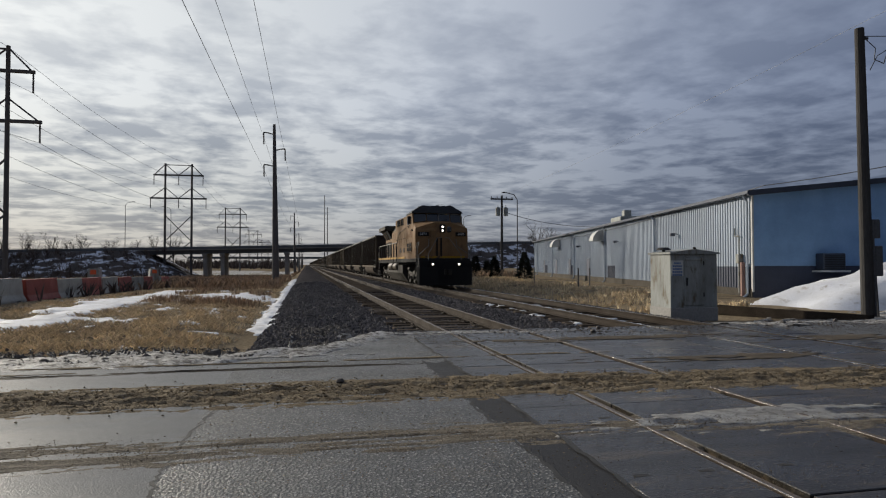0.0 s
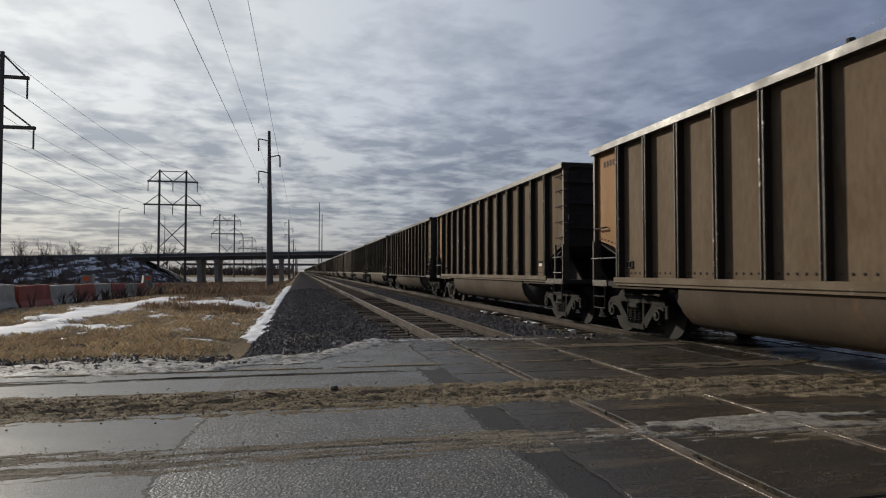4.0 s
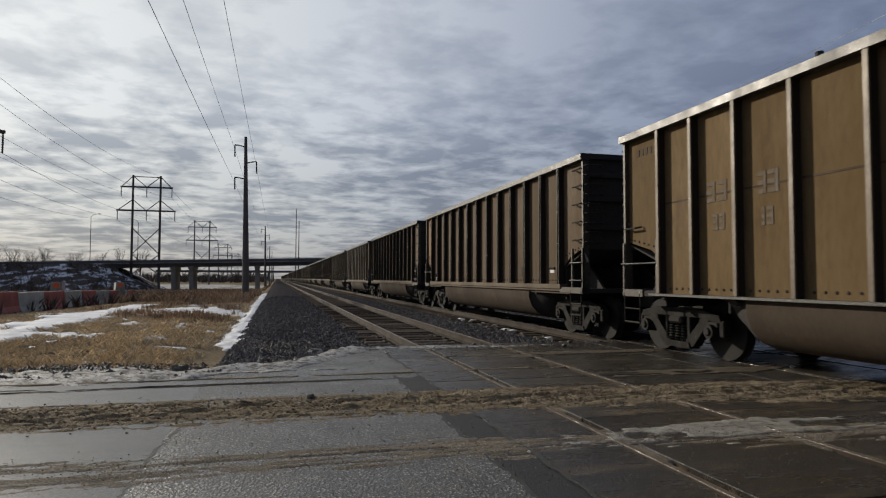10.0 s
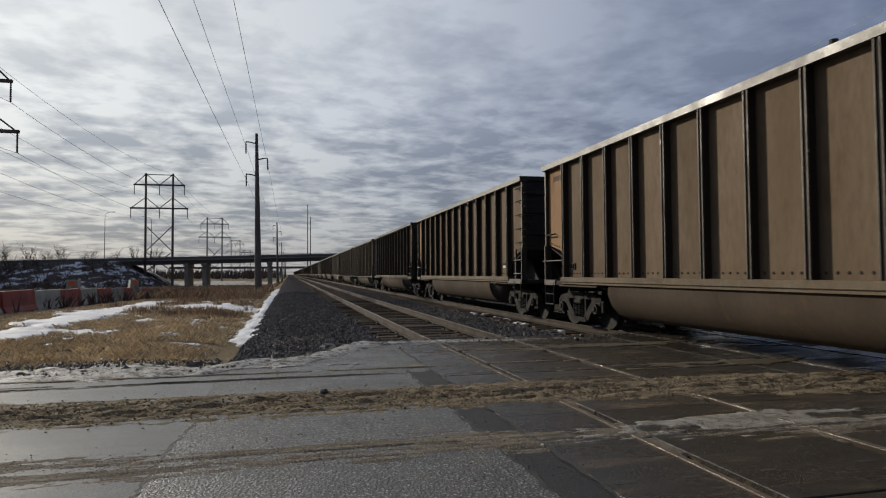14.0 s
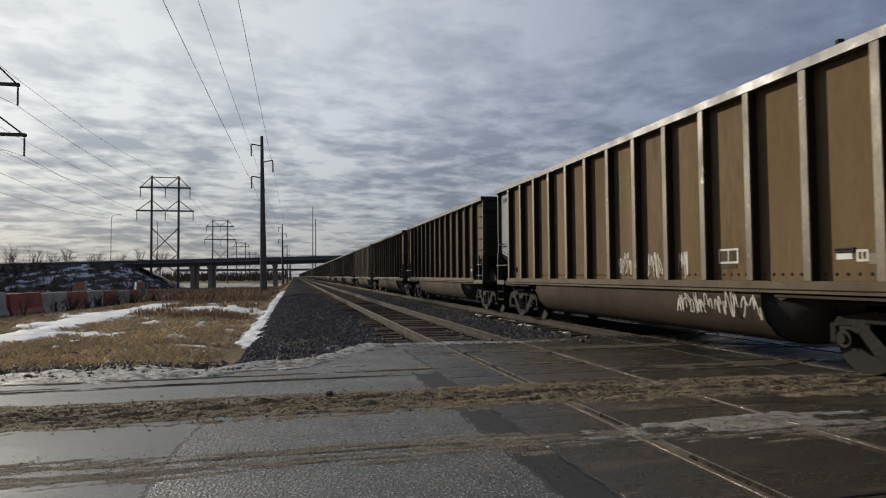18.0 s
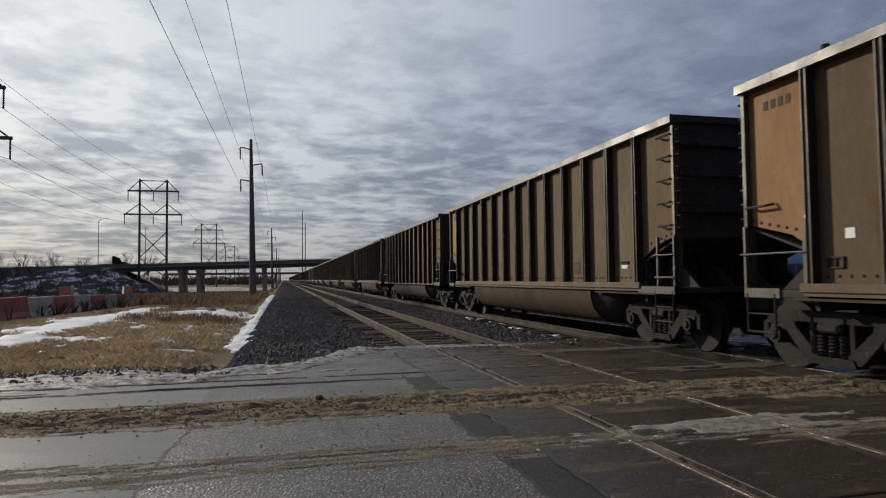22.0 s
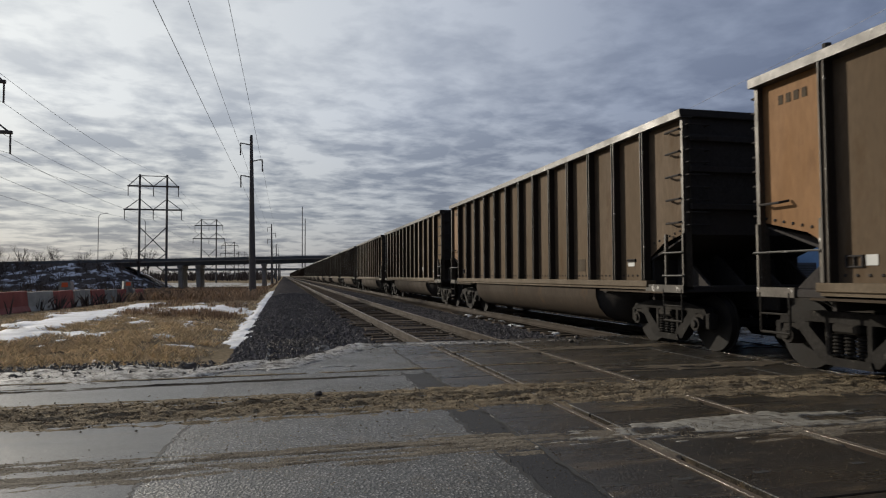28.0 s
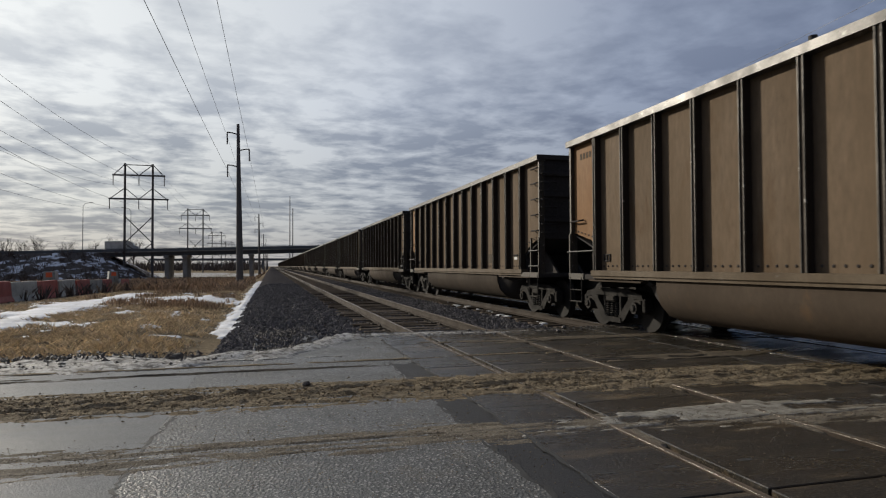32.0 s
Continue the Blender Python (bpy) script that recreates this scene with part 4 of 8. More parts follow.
        prism(bm, [(-0.16, e - d * 0.78), (0.12, e - d * 0.78), (0.18, e - d * 0.92), (0.02, e - d * 1.02), (-0.06, e - d * 0.94), (-0.17, e - d * 1.0)], "z", 0.68, 0.96)
        path(bm, [(0.25, e - d * 0.5, 0.75), (0.32, e - d * 0.75, 0.42), (0.1, e - d * 0.97, 0.38)], 0.025, 6)
        part("coupler", bm, M["iron"], car)
        for s in (-1, 1):
            # corner ladder down to the stirrup
            bm = bmesh.new()
            x = s * 1.565
            lx0, lx1 = min(x, x - s * 0.05), max(x, x - s * 0.05)
            for y in (0.02, 0.50 if d > 0 else 1.06):
                box(bm, lx0, lx1, e + d * y - 0.02, e + d * y + 0.02, SILL - 0.02, 1.93)
            box(bm, lx0 - 0.01, lx1 + 0.01, min(e, e + d * 0.65), max(e, e + d * 1.1), SILL - 0.06, SILL + 0.07, 0.006)
            part("ladder_frame", bm, M["ribmetal"], car, "pale ladder uprights")
            for z in (1.25, 1.62) if d > 0 else (1.55,):
                bm = bmesh.new()
                rod(bm, (x + s * 0.03, e - d * 0.02, z), (x + s * 0.03, e + d * (0.54 if d > 0 else 1.1), z), 0.014, None, 6)
                part("rung", bm, M["rim"], car)
            bm = bmesh.new()
            path(bm, [(x, e + d * 0.06, SILL), (x, e + d * 0.06, 0.52), (x, e + d * 0.56, 0.52), (x, e + d * 0.56, SILL)], 0.018, 6)
            path(bm, [(x, e + d * 0.06, 0.76), (x, e + d * 0.56, 0.76)], 0.014, 6)
            part("stirrup", bm, M["iron"], car)
            for z in (2.12, 2.5, 2.88, 3.26, 3.62) if d > 0 else (2.2,):
                bm = bmesh.new()
                gx = s * 1.475
                path(bm, [(gx, e + d * 0.05, z), (gx + s * 0.09, e + d * 0.08, z - 0.02), (gx + s * 0.09, e + d * 0.44, z - 0.02), (gx, e + d * 0.5, z)], 0.018, 6)
                part("grab_iron", bm, M["car_end"], car)
    # small data plates near the foot of the side
    for y, z, w, h, m in ((1.64, 1.42, 0.22, 0.07, "brightwhite"), (1.30, 1.36, 0.13, 0.12, "ribpale"), (3.62, 1.34, 0.40, 0.26, "platedark")) if style != "seamed" else ((1.60, 1.08, 0.20, 0.06, "brightwhite"),):
        bm = bmesh.new()
        box(bm, -W + 0.139, -W + 0.144, y, y + w, z, z + h)
        part("data_plate", bm, M[m], car, "small data plate")
    if style != "seamed":
        for y, z, w, h in ((13.03, 1.34, 0.23, 0.14), (1.60, 1.505, 0.27, 0.05)):
            bm = bmesh.new()
            for a, b, c, d in ((0, w, 0, 0.018), (0, w, h - 0.018, h), (0, 0.02, 0, h), (w - 0.02, w, 0, h), (w / 2 - 0.008, w / 2 + 0.008, 0, h)):
                box(bm, -W + 0.120, -W + 0.146, y + a, y + b, z + c, z + d)
            part("card_holder", bm, M["car_end"], car, "small dark framed card holder")
    # worn marking high on the end sheet
    for k in range(4):
        bm = bmesh.new()
        box(bm, -W + 0.139, -W + 0.144, BODY - 0.42 - 0.13 * k, BODY - 0.34 - 0.13 * k, 3.46, 3.58)
        part("worn_marking", bm, M["platedark"], car, "worn marking bar")
    # coal heaped in the body
    bm = bmesh.new()
    box(bm, -1.36, 1.36, 0.1, BODY - 0.1, 2.4, 2.45)
    part("coal_load", bm, M["car_end"], car, "black coal inside the body")
    # tub between the trucks
    bm = bmesh.new()
    lines = [(-1.50, 1.02), (-1.50, 0.82), (-1.42, 0.60), (-1.26, 0.42), (-1.0, 0.31), (-0.7, 0.27), (0.7, 0.27), (1.0, 0.31), (1.26, 0.42), (1.42, 0.60), (1.50, 0.82), (1.50, 1.02)]
    rows = []
    for y in (3.1, 7.1, BODY - 3.35, BODY - 3.1):
        rows.append([bm.verts.new((x, y, z)) for x, z in lines])
    for a, b in zip(rows, rows[1:]):
        for k in range(len(lines) - 1):
            bm.faces.new((a[k], a[k + 1], b[k + 1], b[k]))
    part("tub", bm, M["belly"], car, "rounded dusty belly between the trucks", True)
    # drawn-in ends of the tub, a sharp step inside its rim; their shade is painted black
    for rim, d in ((3.1, -1), (BODY - 3.1, 1)):
        bm = bmesh.new()
        rows = []
        for off, wide, k in ((-0.02, 0.985, 0.985), (0.03, 0.95, 0.97), (0.3, 0.88, 0.93), (0.55, 0.82, 0.72), (0.75, 0.78, 0.4), (0.9, 0.76, 0.0)):
            rows.append([bm.verts.new((x * wide, rim + d * off, 1.02 + (z - 1.02) * k)) for x, z in lines])
        for a, b in zip(rows, rows[1:]):
            for k in range(len(lines) - 1):
                bm.faces.new((a[k], a[k + 1], b[k + 1], b[k]))
        part("tub_end", bm, M["car_end"], car, "rounded end of the belly, its shade painted black", True)
    for y in (1.20, BODY - 0.95):
        freight_truck(car, y)
    # brake reservoir and lever under the end
    bm = bmesh.new()
    rod(bm, (-0.9, 1.9, 0.88), (-0.9, 2.5, 0.88), 0.13, None, 12)
    path(bm, [(-1.3, 0.3, 0.92), (-1.3, 2.3, 0.9)], 0.02, 6)
    part("brake_reservoir", bm, M["iron"], car)
    return car


def far_coal_car():
    """The same car, for those that stay far off."""
    car = thing("coal_car", "dusty brown coal gondola far back in the train", "freight car", "coal cars of the train")
    bm = bmesh.new()
    box(bm, -1.44, 1.44, 0, BODY, 1.1, 3.75)
    part("body", bm, M["car_tan"], car)
    bm = bmesh.new()
    for k in range(13):
        for s in (-1, 1):
            box(bm, min(s * 1.44, s * 1.59), max(s * 1.44, s * 1.59), 1.10 + 1.0225 * k, 1.18 + 1.0225 * k, 1.1, 3.78)
    # the far posts wholly take the web's painted-in shade
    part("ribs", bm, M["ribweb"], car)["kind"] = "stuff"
    for s in (-1, 1):
        bm = bmesh.new()
        box(bm, min(s * 1.4, s * 1.61), max(s * 1.4, s * 1.61), 0, BODY, 3.78, 3.90)
        part("top_chord", bm, M["rim"], car)
        bm = bmesh.new()
        box(bm, min(s * 1.4, s * 1.6), max(s * 1.4, s * 1.6), 0, BODY, 1.04, 1.16)
        part("side_sill", bm, M["sillbrown"], car)
    bm = bmesh.new()
    prism(bm, [(-1.5, 1.02), (-1.42, 0.6), (-1.0, 0.3), (1.0, 0.3), (1.42, 0.6), (1.5, 1.02)], "y", 3.1, BODY - 3.1)
    part("tub", bm, M["belly"], car)
    for y in (0.95, BODY - 0.95):
        bm = bmesh.new()
        for sy in (-0.89, 0.89):
            for s in (-1, 1):
                rod(bm, (s * 0.7, y + sy, 0.46), (s * 0.82, y + sy, 0.46), 0.46, None, 16)
        box(bm, -1.1, 1.1, y - 1.1, y + 1.1, 0.55, 0.8)
        box(bm, -0.2, 0.2, y - 2.0 if y < 5 else y, y if y < 5 else y + 2.0, 0.7, 0.95)
        part("truck", bm, M["iron"], car)
    return car


def text_mesh(word, size, depth=0.004):
    cu = bpy.data.curves.new("text", "FONT")
    cu.body, cu.size, cu.extrude = word, size, depth
    cu.align_x, cu.align_y = "CENTER", "CENTER"
    ob = bpy.data.objects.new("text", cu)
    scene.collection.objects.link(ob)
    me = bpy.data.meshes.new_from_object(ob.evaluated_get(bpy.context.evaluated_depsgraph_get()))
    bpy.data.objects.remove(ob)
    me.transform(Matrix.Rotation(radians(0), 4, "X"))
    return me


def lettering(word, size, mat, parent, m, name="lettering", label=""):
    me = text_mesh(word, size)
    me.materials.clear()
    me.materials.append(mat)
    ob = new(name, me)
    ob.parent = parent
    ob.matrix_basis = m
    if label:
        tagged(ob, label)
    return ob


ON_SIDE = Euler((radians(90), 0, radians(-90))).to_matrix().to_4x4()     # reads along -y on a face that looks to -x
ON_FRONT = Euler((radians(90), 0, 0)).to_matrix().to_4x4()               # on a face that looks to -y


def loco_truck(loco, axles):
    tk = new("truck")
    tk.parent = loco
    tk.empty_display_size = 0.2
    mid = axles[1]
    tk.matrix_basis = pose(0, mid, 0)
    for s in (-1, 1):
        lo, hi = min(s * 1.02, s * 1.20), max(s * 1.02, s * 1.20)
        bm = bmesh.new()
        top = [(-2.45, 0.62), (-2.4, 0.86), (-1.6, 0.92), (-1.2, 0.78), (-0.5, 0.80), (0.0, 0.92), (0.5, 0.80), (1.2, 0.78), (1.6, 0.92), (2.4, 0.86), (2.45, 0.62), (1.35, 0.52), (0.9, 0.60), (0.45, 0.52), (-0.45, 0.52), (-0.9, 0.60), (-1.35, 0.52)]
        prism(bm, top, "x", lo, hi)
        for y in (-0.9, 0.9):
            box(bm, lo - 0.02, hi + 0.02, y - 0.24, y + 0.24, 0.60, 0.80, 0.03)
        part("side_frame", bm, M["harbour"], tk, "grimy grey cast side frame")
        for a in axles:
            y = a - mid
            bm = bmesh.new()
            prism(bm, [(y - 0.20, 0.62), (y + 0.20, 0.62), (y + 0.27, 0.25), (y + 0.17, 0.14), (y - 0.17, 0.14), (y - 0.27, 0.25)], "x", lo + 0.01, hi + 0.01)
            rod(bm, (s * 1.15, y, 0.50), (s * 1.27, y, 0.50), 0.17, 0.15, 18)
            rod(bm, (s * 1.26, y, 0.50), (s * 1.30, y, 0.50), 0.08, None, 12)
            part("journal_box", bm, M["harbour"], tk)
            for d in (-0.36, 0.36):
                bm = bmesh.new()
                coil(bm, s * 1.11, y + d, 0.28, 0.60, 0.085, 5)
                part("spring", bm, M["iron"], tk)
        for y in (-1.7, 1.7):
            bm = bmesh.new()
            rod(bm, (s * 1.20, y - 0.25, 0.98), (s * 1.20, y + 0.2, 0.98), 0.12, None, 14)
            rod(bm, (s * 1.20, y + 0.2, 0.98), (s * 1.20, y + 0.45, 0.98), 0.035, None, 8)
            path(bm, [(s * 1.2, y + 0.45, 0.98), (s * 1.2, y + 0.5, 0.4)], 0.04, 8)
            part("brake_cylinder", bm, M["harbour"], tk)
        bm = bmesh.new()
        path(bm, [(s * 1.24, -2.2, 0.72), (s * 1.24, -1.2, 0.66), (s * 1.24, 0.9, 0.7), (s * 1.24, 2.1, 0.74)], 0.02, 6)
        path(bm, [(s * 1.24, -0.6, 1.1), (s * 1.24, -0.55, 0.7)], 0.03, 6)
        part("brake_pipe", bm, M["iron"], tk)
    for a in axles:
        wheelset(tk, a - mid, 0.53, 0)


def locomotive():
    """Six-axle diesel; plough at y = 0, rear platform at y = 20.4."""
    lo = thing("locomotive", "weathered yellow diesel locomotive with dark grey roof, headlights lit", "locomotive")
    DECK = 1.62
    # underframe with its yellow edge
    bm = bmesh.new()
    box(bm, -1.52, 1.52, 0.7, 20.3, DECK - 0.22, DECK - 0.02, 0.02)
    box(bm, -0.5, 0.5, 1.0, 20.0, 1.0, 1.42)
    for y in range(2, 20):
        box(bm, -1.5, 1.5, y - 0.04, y + 0.04, 1.28, 1.42)
    part("underframe", bm, M["black"], lo)
    bm = bmesh.new()
    for s in (-1, 1):
        box(bm, min(s * 1.52, s * 1.545), max(s * 1.52, s * 1.545), 5.2, 20.3, DECK + 0.02, DECK + 0.15)
    box(bm, -1.5, 1.5, 20.3, 20.33, DECK + 0.02, DECK + 0.15)
    part("sill_stripe", bm, M["stripe"], lo, "bright yellow sill stripe")
    bm = bmesh.new()
    box(bm, -1.5, 1.5, 0.7, 20.3, DECK - 0.02, DECK + 0.02)
    part("walkway", bm, M["roofgrey"], lo)
    # nose, wide, with a shallow pointed front and a raised middle
    bm = bmesh.new()
    lower = [(-1.53, 1.95), (-1.55, 0.95), (-0.50, 0.70), (0.50, 0.70), (1.55, 0.95), (1.53, 1.95)]
    rows = []
    for z, back, w in ((DECK, 0.0, 1.0), (2.75, 0.03, 1.0), (3.22, 0.05, 1.0), (3.38, 0.10, 0.985)):
        rows.append([bm.verts.new((x * w, y + back, z)) for x, y in lower])
    for a, b in zip(rows, rows[1:]):
        for k in range(5):
            bm.faces.new((a[k], a[k + 1], b[k + 1], b[k]))
    t = rows[-1]
    ridge = [bm.verts.new((-0.48, 0.82, 3.70)), bm.verts.new((0.48, 0.82, 3.70))]
    crown = [bm.verts.new(p) for p in ((-1.48, 2.15, 3.72), (-0.55, 2.15, 3.84), (0.55, 2.15, 3.84), (1.48, 2.15, 3.72))]
    bm.faces.new((t[1], t[2], ridge[0]))
    bm.faces.new((t[2], t[3], ridge[1], ridge[0]))
    bm.faces.new((t[3], t[4], ridge[1]))
    bm.faces.new((t[0], t[1], ridge[0], crown[1], crown[0]))
    bm.faces.new((ridge[0], ridge[1], crown[2], crown[1]))
    bm.faces.new((t[5], crown[3], crown[2], ridge[1], t[4]))
    part("nose", bm, M["yellow"], lo, "faded yellow wide nose with a pointed front")
    # cab with slanted front, roof with chamfered edges
    bm = bmesh.new()
    prism(bm, [(1.95, DECK), (4.45, DECK), (4.45, 4.36), (2.42, 4.36), (2.12, 3.74), (1.95, 3.60)], "x", -1.51, 1.51)
    part("cab", bm, M["yellow"], lo, "weathered yellow cab side")
    bm = bmesh.new()
    roof = [(-1.56, 4.34), (-1.53, 4.42), (-0.95, 4.80), (0.95, 4.80), (1.53, 4.42), (1.56, 4.34)]
    front = [bm.verts.new((x, 2.26 if z < 4.5 else 2.42, z)) for x, z in roof]
    rear = [bm.verts.new((x, 4.50, z)) for x, z in roof]
    bm.faces.new(front)
    bm.faces.new(rear[::-1])
    for k in range(6):
        j = (k + 1) % 6
        bm.faces.new((front[j], front[k], rear[k], rear[j]))
    part("cab_roof", bm, M["roofgrey"], lo, "dark grey cab roof")
    for x, y, h in ((-0.7, 3.0, 0.06), (0.1, 2.8, 0.05), (0.7, 3.3, 0.06), (0.0, 3.8, 0.08), (-0.85, 3.6, 0.05), (0.8, 2.6, 0.05)):
        bm = bmesh.new()
        box(bm, x - 0.10, x + 0.10, y - 0.12, y + 0.12, 4.79, 4.80 + h, 0.02)
        part("roof_aerial", bm, M["roofgrey"], lo)
    bm = bmesh.new()
    path(bm, [(0.0, 2.6, 4.8), (0.0, 2.6, 4.87), (0.5, 2.6, 4.87), (0.5, 2.6, 4.8)], 0.013, 6)
    part("roof_grab", bm, M["roofgrey"], lo)
    # windscreen: dark panes leaning back
    for x0, x1 in ((-1.42, -0.70), (-0.64, 0.02), (0.08, 0.74), (0.80, 1.42)):
        bm = bmesh.new()
        zb0, zb1 = (3.86 if abs(x0) < 0.75 else 3.78), (3.86 if abs(x1) < 0.75 else 3.78)
        vs = [bm.verts.new(p) for p in ((x0, 2.13, zb0), (x1, 2.13, zb1), (x1, 2.34, 4.30), (x0, 2.34, 4.30), (x0, 2.20, zb0), (x1, 2.20, zb1), (x1, 2.42, 4.30), (x0, 2.42, 4.30))]
        for f in ((0, 1, 2, 3), (4, 7, 6, 5), (0, 4, 5, 1), (3, 2, 6, 7), (0, 3, 7, 4), (1, 5, 6, 2)):
            bm.faces.new([vs[i] for i in f])
        part("windscreen_pane", bm, M["glass"], lo, "dark windscreen glass")
    bm = bmesh.new()
    path(bm, [(0.06, 2.10, 3.84), (0.06, 2.30, 4.32), (1.46, 2.30, 4.26), (1.48, 2.12, 3.80)], 0.022, 6)
    part("windscreen_frame", bm, M["handrail"], lo, "pale metal windscreen frame")
    bm = bmesh.new()
    path(bm, [(-0.9, 2.08, 3.80), (-0.55, 2.12, 4.0)], 0.012, 5)
    part("wiper", bm, M["rubber"], lo)
    bm = bmesh.new()
    path(bm, [(0.3, 2.08, 3.86), (0.6, 2.14, 4.05)], 0.012, 5)
    part("wiper", bm, M["rubber"], lo)
    for s in (-1, 1):
        for y0, y1 in ((2.60, 2.92), (3.08, 3.60), (3.66, 4.28)):
            bm = bmesh.new()
            box(bm, min(s * 1.50, s * 1.528), max(s * 1.50, s * 1.528), y0, y1, 3.70, 4.22, 0.01)
            w = part("cab_window", bm, M["roofgrey"], lo, "cab side window")
            bm = bmesh.new()
            box(bm, min(s * 1.525, s * 1.533), max(s * 1.525, s * 1.533), y0 + 0.04, y1 - 0.04, 3.74, 4.18)
            part("pane", bm, M["glass"], w)
        bm = bmesh.new()
        box(bm, min(s * 1.53, s * 1.70), max(s * 1.53, s * 1.70), 2.96, 3.00, 3.72, 4.20, 0.01)
        part("wind_deflector", bm, M["roofgrey"], lo)
        bm = bmesh.new()
        path(bm, [(s * 1.52, 3.0, 3.66), (s * 1.6, 3.05, 3.6), (s * 1.6, 3.5, 3.6), (s * 1.52, 3.55, 3.5)], 0.02, 6)
        part("mirror_bracket", bm, M["black"], lo)
        for y in (2.2, 2.38):
            bm = bmesh.new()
            rod(bm, (s * 1.51, y, 3.32), (s * 1.58, y - 0.03, 3.32), 0.05, 0.04, 8)
            part("horn_bracket", bm, M["black"], lo)
    # inverter cabinet behind the cab
    bm = bmesh.new()
    prism(bm, [(-1.49, DECK), (-1.49, 4.30), (-1.42, 4.36), (1.42, 4.36), (1.49, 4.30), (1.49, DECK)], "y", 4.47, 9.81)
    part("inverter_cabinet", bm, M["yellow"], lo, "yellow equipment cabinet behind the cab")
    for s in (-1, 1):
        for k, (y0, y1) in enumerate(((5.95, 6.52), (6.70, 7.26), (7.62, 8.80))):
            bm = bmesh.new()
            box(bm, min(s * 1.49, s * 1.515), max(s * 1.49, s * 1.515), y0, y1, 3.84, 4.26, 0.01)
            g = part("intake_screen", bm, M["black"], lo, "dark intake screen")
            bm = bmesh.new()
            for j in range(5):
                y = y0 + 0.06 + (y1 - y0 - 0.12) * j / 4
                box(bm, min(s * 1.512, s * 1.525), max(s * 1.512, s * 1.525), y - 0.012, y + 0.012, 3.86, 4.24)
            part("slat", bm, M["black"], g)
        for y0, y1 in ((2.42, 3.25), (3.42, 4.30)):
            bm = bmesh.new()
            box(bm, min(s * 1.515, s * 1.545), max(s * 1.515, s * 1.545), y0, y1, 2.02, 2.62, 0.01)
            d = part("louvre_door", bm, M["yellow"], lo)
            bm = bmesh.new()
            for a in (0, 1):
                for b in (0, 1):
                    w = (y1 - y0 - 0.2) / 2
                    box(bm, min(s * 1.54, s * 1.55), max(s * 1.54, s * 1.55), y0 + 0.08 + a * (w + 0.04), y0 + 0.08 + a * (w + 0.04) + w, 2.08 + b * 0.25, 2.30 + b * 0.25)
            part("louvre", bm, M["black"], d, "dark louvre openings")
        # vertical door seams and latches on the cabinet
        for y in (4.55, 5.33, 6.13, 6.93, 7.73, 8.53):
            bm = bmesh.new()
            box(bm, min(s * 1.50, s * 1.512), max(s * 1.50, s * 1.512), y + 0.03, y + 0.72, 2.45, 3.5, 0.004)
            d = part("access_door", bm, M["yellow"], lo)
            bm = bmesh.new()
            rod(bm, (s * 1.51, y + 0.62, 2.95), (s * 1.54, y + 0.62, 2.95), 0.03, None, 8)
            part("latch", bm, M["black"], d)
        for y, z in ((5.5, 2.05), (6.9, 2.05)):
            bm = bmesh.new()
            for j in range(5):
                box(bm, min(s * 1.50, s * 1.53), max(s * 1.50, s * 1.53), y, y + 0.55, z + 0.06 * j, z + 0.035 + 0.06 * j)
            part("vent_louvre", bm, M["roofgrey"], lo)
    # long hood, narrower, with doors
    bm = bmesh.new()
    prism(bm, [(-0.95, DECK), (-0.95, 3.84), (-0.72, 4.14), (0.72, 4.14), (0.95, 3.84), (0.95, DECK)], "y", 9.81, 19.85)
    part("hood", bm, M["yellow"], lo, "long yellow engine hood")
    bm = bmesh.new()
    prism(bm, [(-0.962, 3.80), (-0.735, 4.16), (0.735, 4.16), (0.962, 3.80), (0.70, 4.08), (-0.70, 4.08)], "y", 9.83, 19.6)
    part("hood_top", bm, M["roofgrey"], lo, "sooty grey hood top")
    bm = bmesh.new()
    box(bm, -0.27, 0.27, 13.9, 14.9, 4.1, 4.66, 0.04)
    part("exhaust_pipe", bm, M["brightwhite"], lo, "pale exhaust stack")
    bm = bmesh.new()
    box(bm, -0.30, 0.30, 13.86, 14.94, 4.64, 4.69)
    part("stack_rim", bm, M["black"], lo)
    for s in (-1, 1):
        cuts = (9.90, 10.40, 10.62, 11.07, 11.42, 11.80, 12.22, 12.64, 13.03, 13.42, 13.86, 14.36, 14.80, 15.20, 15.77)
        for k, (y0, y1) in enumerate(zip(cuts, cuts[1:])):
            bm = bmesh.new()
            box(bm, min(s * 0.95, s * 0.972), max(s * 0.95, s * 0.972), y0 + 0.012, y1 - 0.012, 1.80, 3.76, 0.005)
            d = part("hood_door", bm, M["yellow"], lo)
            if k % 3 == 0:
                bm = bmesh.new()
                for z in (2.0, 3.50):
                    box(bm, min(s * 0.968, s * 0.99), max(s * 0.968, s * 0.99), y0 + 0.10, y0 + 0.17, z, z + 0.13, 0.005)
                part("latch", bm, M["black"], d)
        for k, y in enumerate(cuts):
            w = 0.024 if k in (1, 2, 7, 10) else 0.011
            bm = bmesh.new()
            box(bm, min(s * 0.95, s * (0.978 if w > 0.02 else 0.960)), max(s * 0.95, s * (0.978 if w > 0.02 else 0.960)), y - w, y + w, 1.72, 3.80)
            part("door_seam", bm, M["black"], lo)
        # engine-end grilles under the radiator
        for k in range(6):
            y = 16.0 + 0.62 * k
            bm = bmesh.new()
            box(bm, min(s * 0.95, s * 0.965), max(s * 0.95, s * 0.965), y, y + 0.40, 1.95, 3.1)
            part("radiator_grille", bm, M["black"], lo, "dark radiator grille")
    # radiator wings over the rear
    bm = bmesh.new()
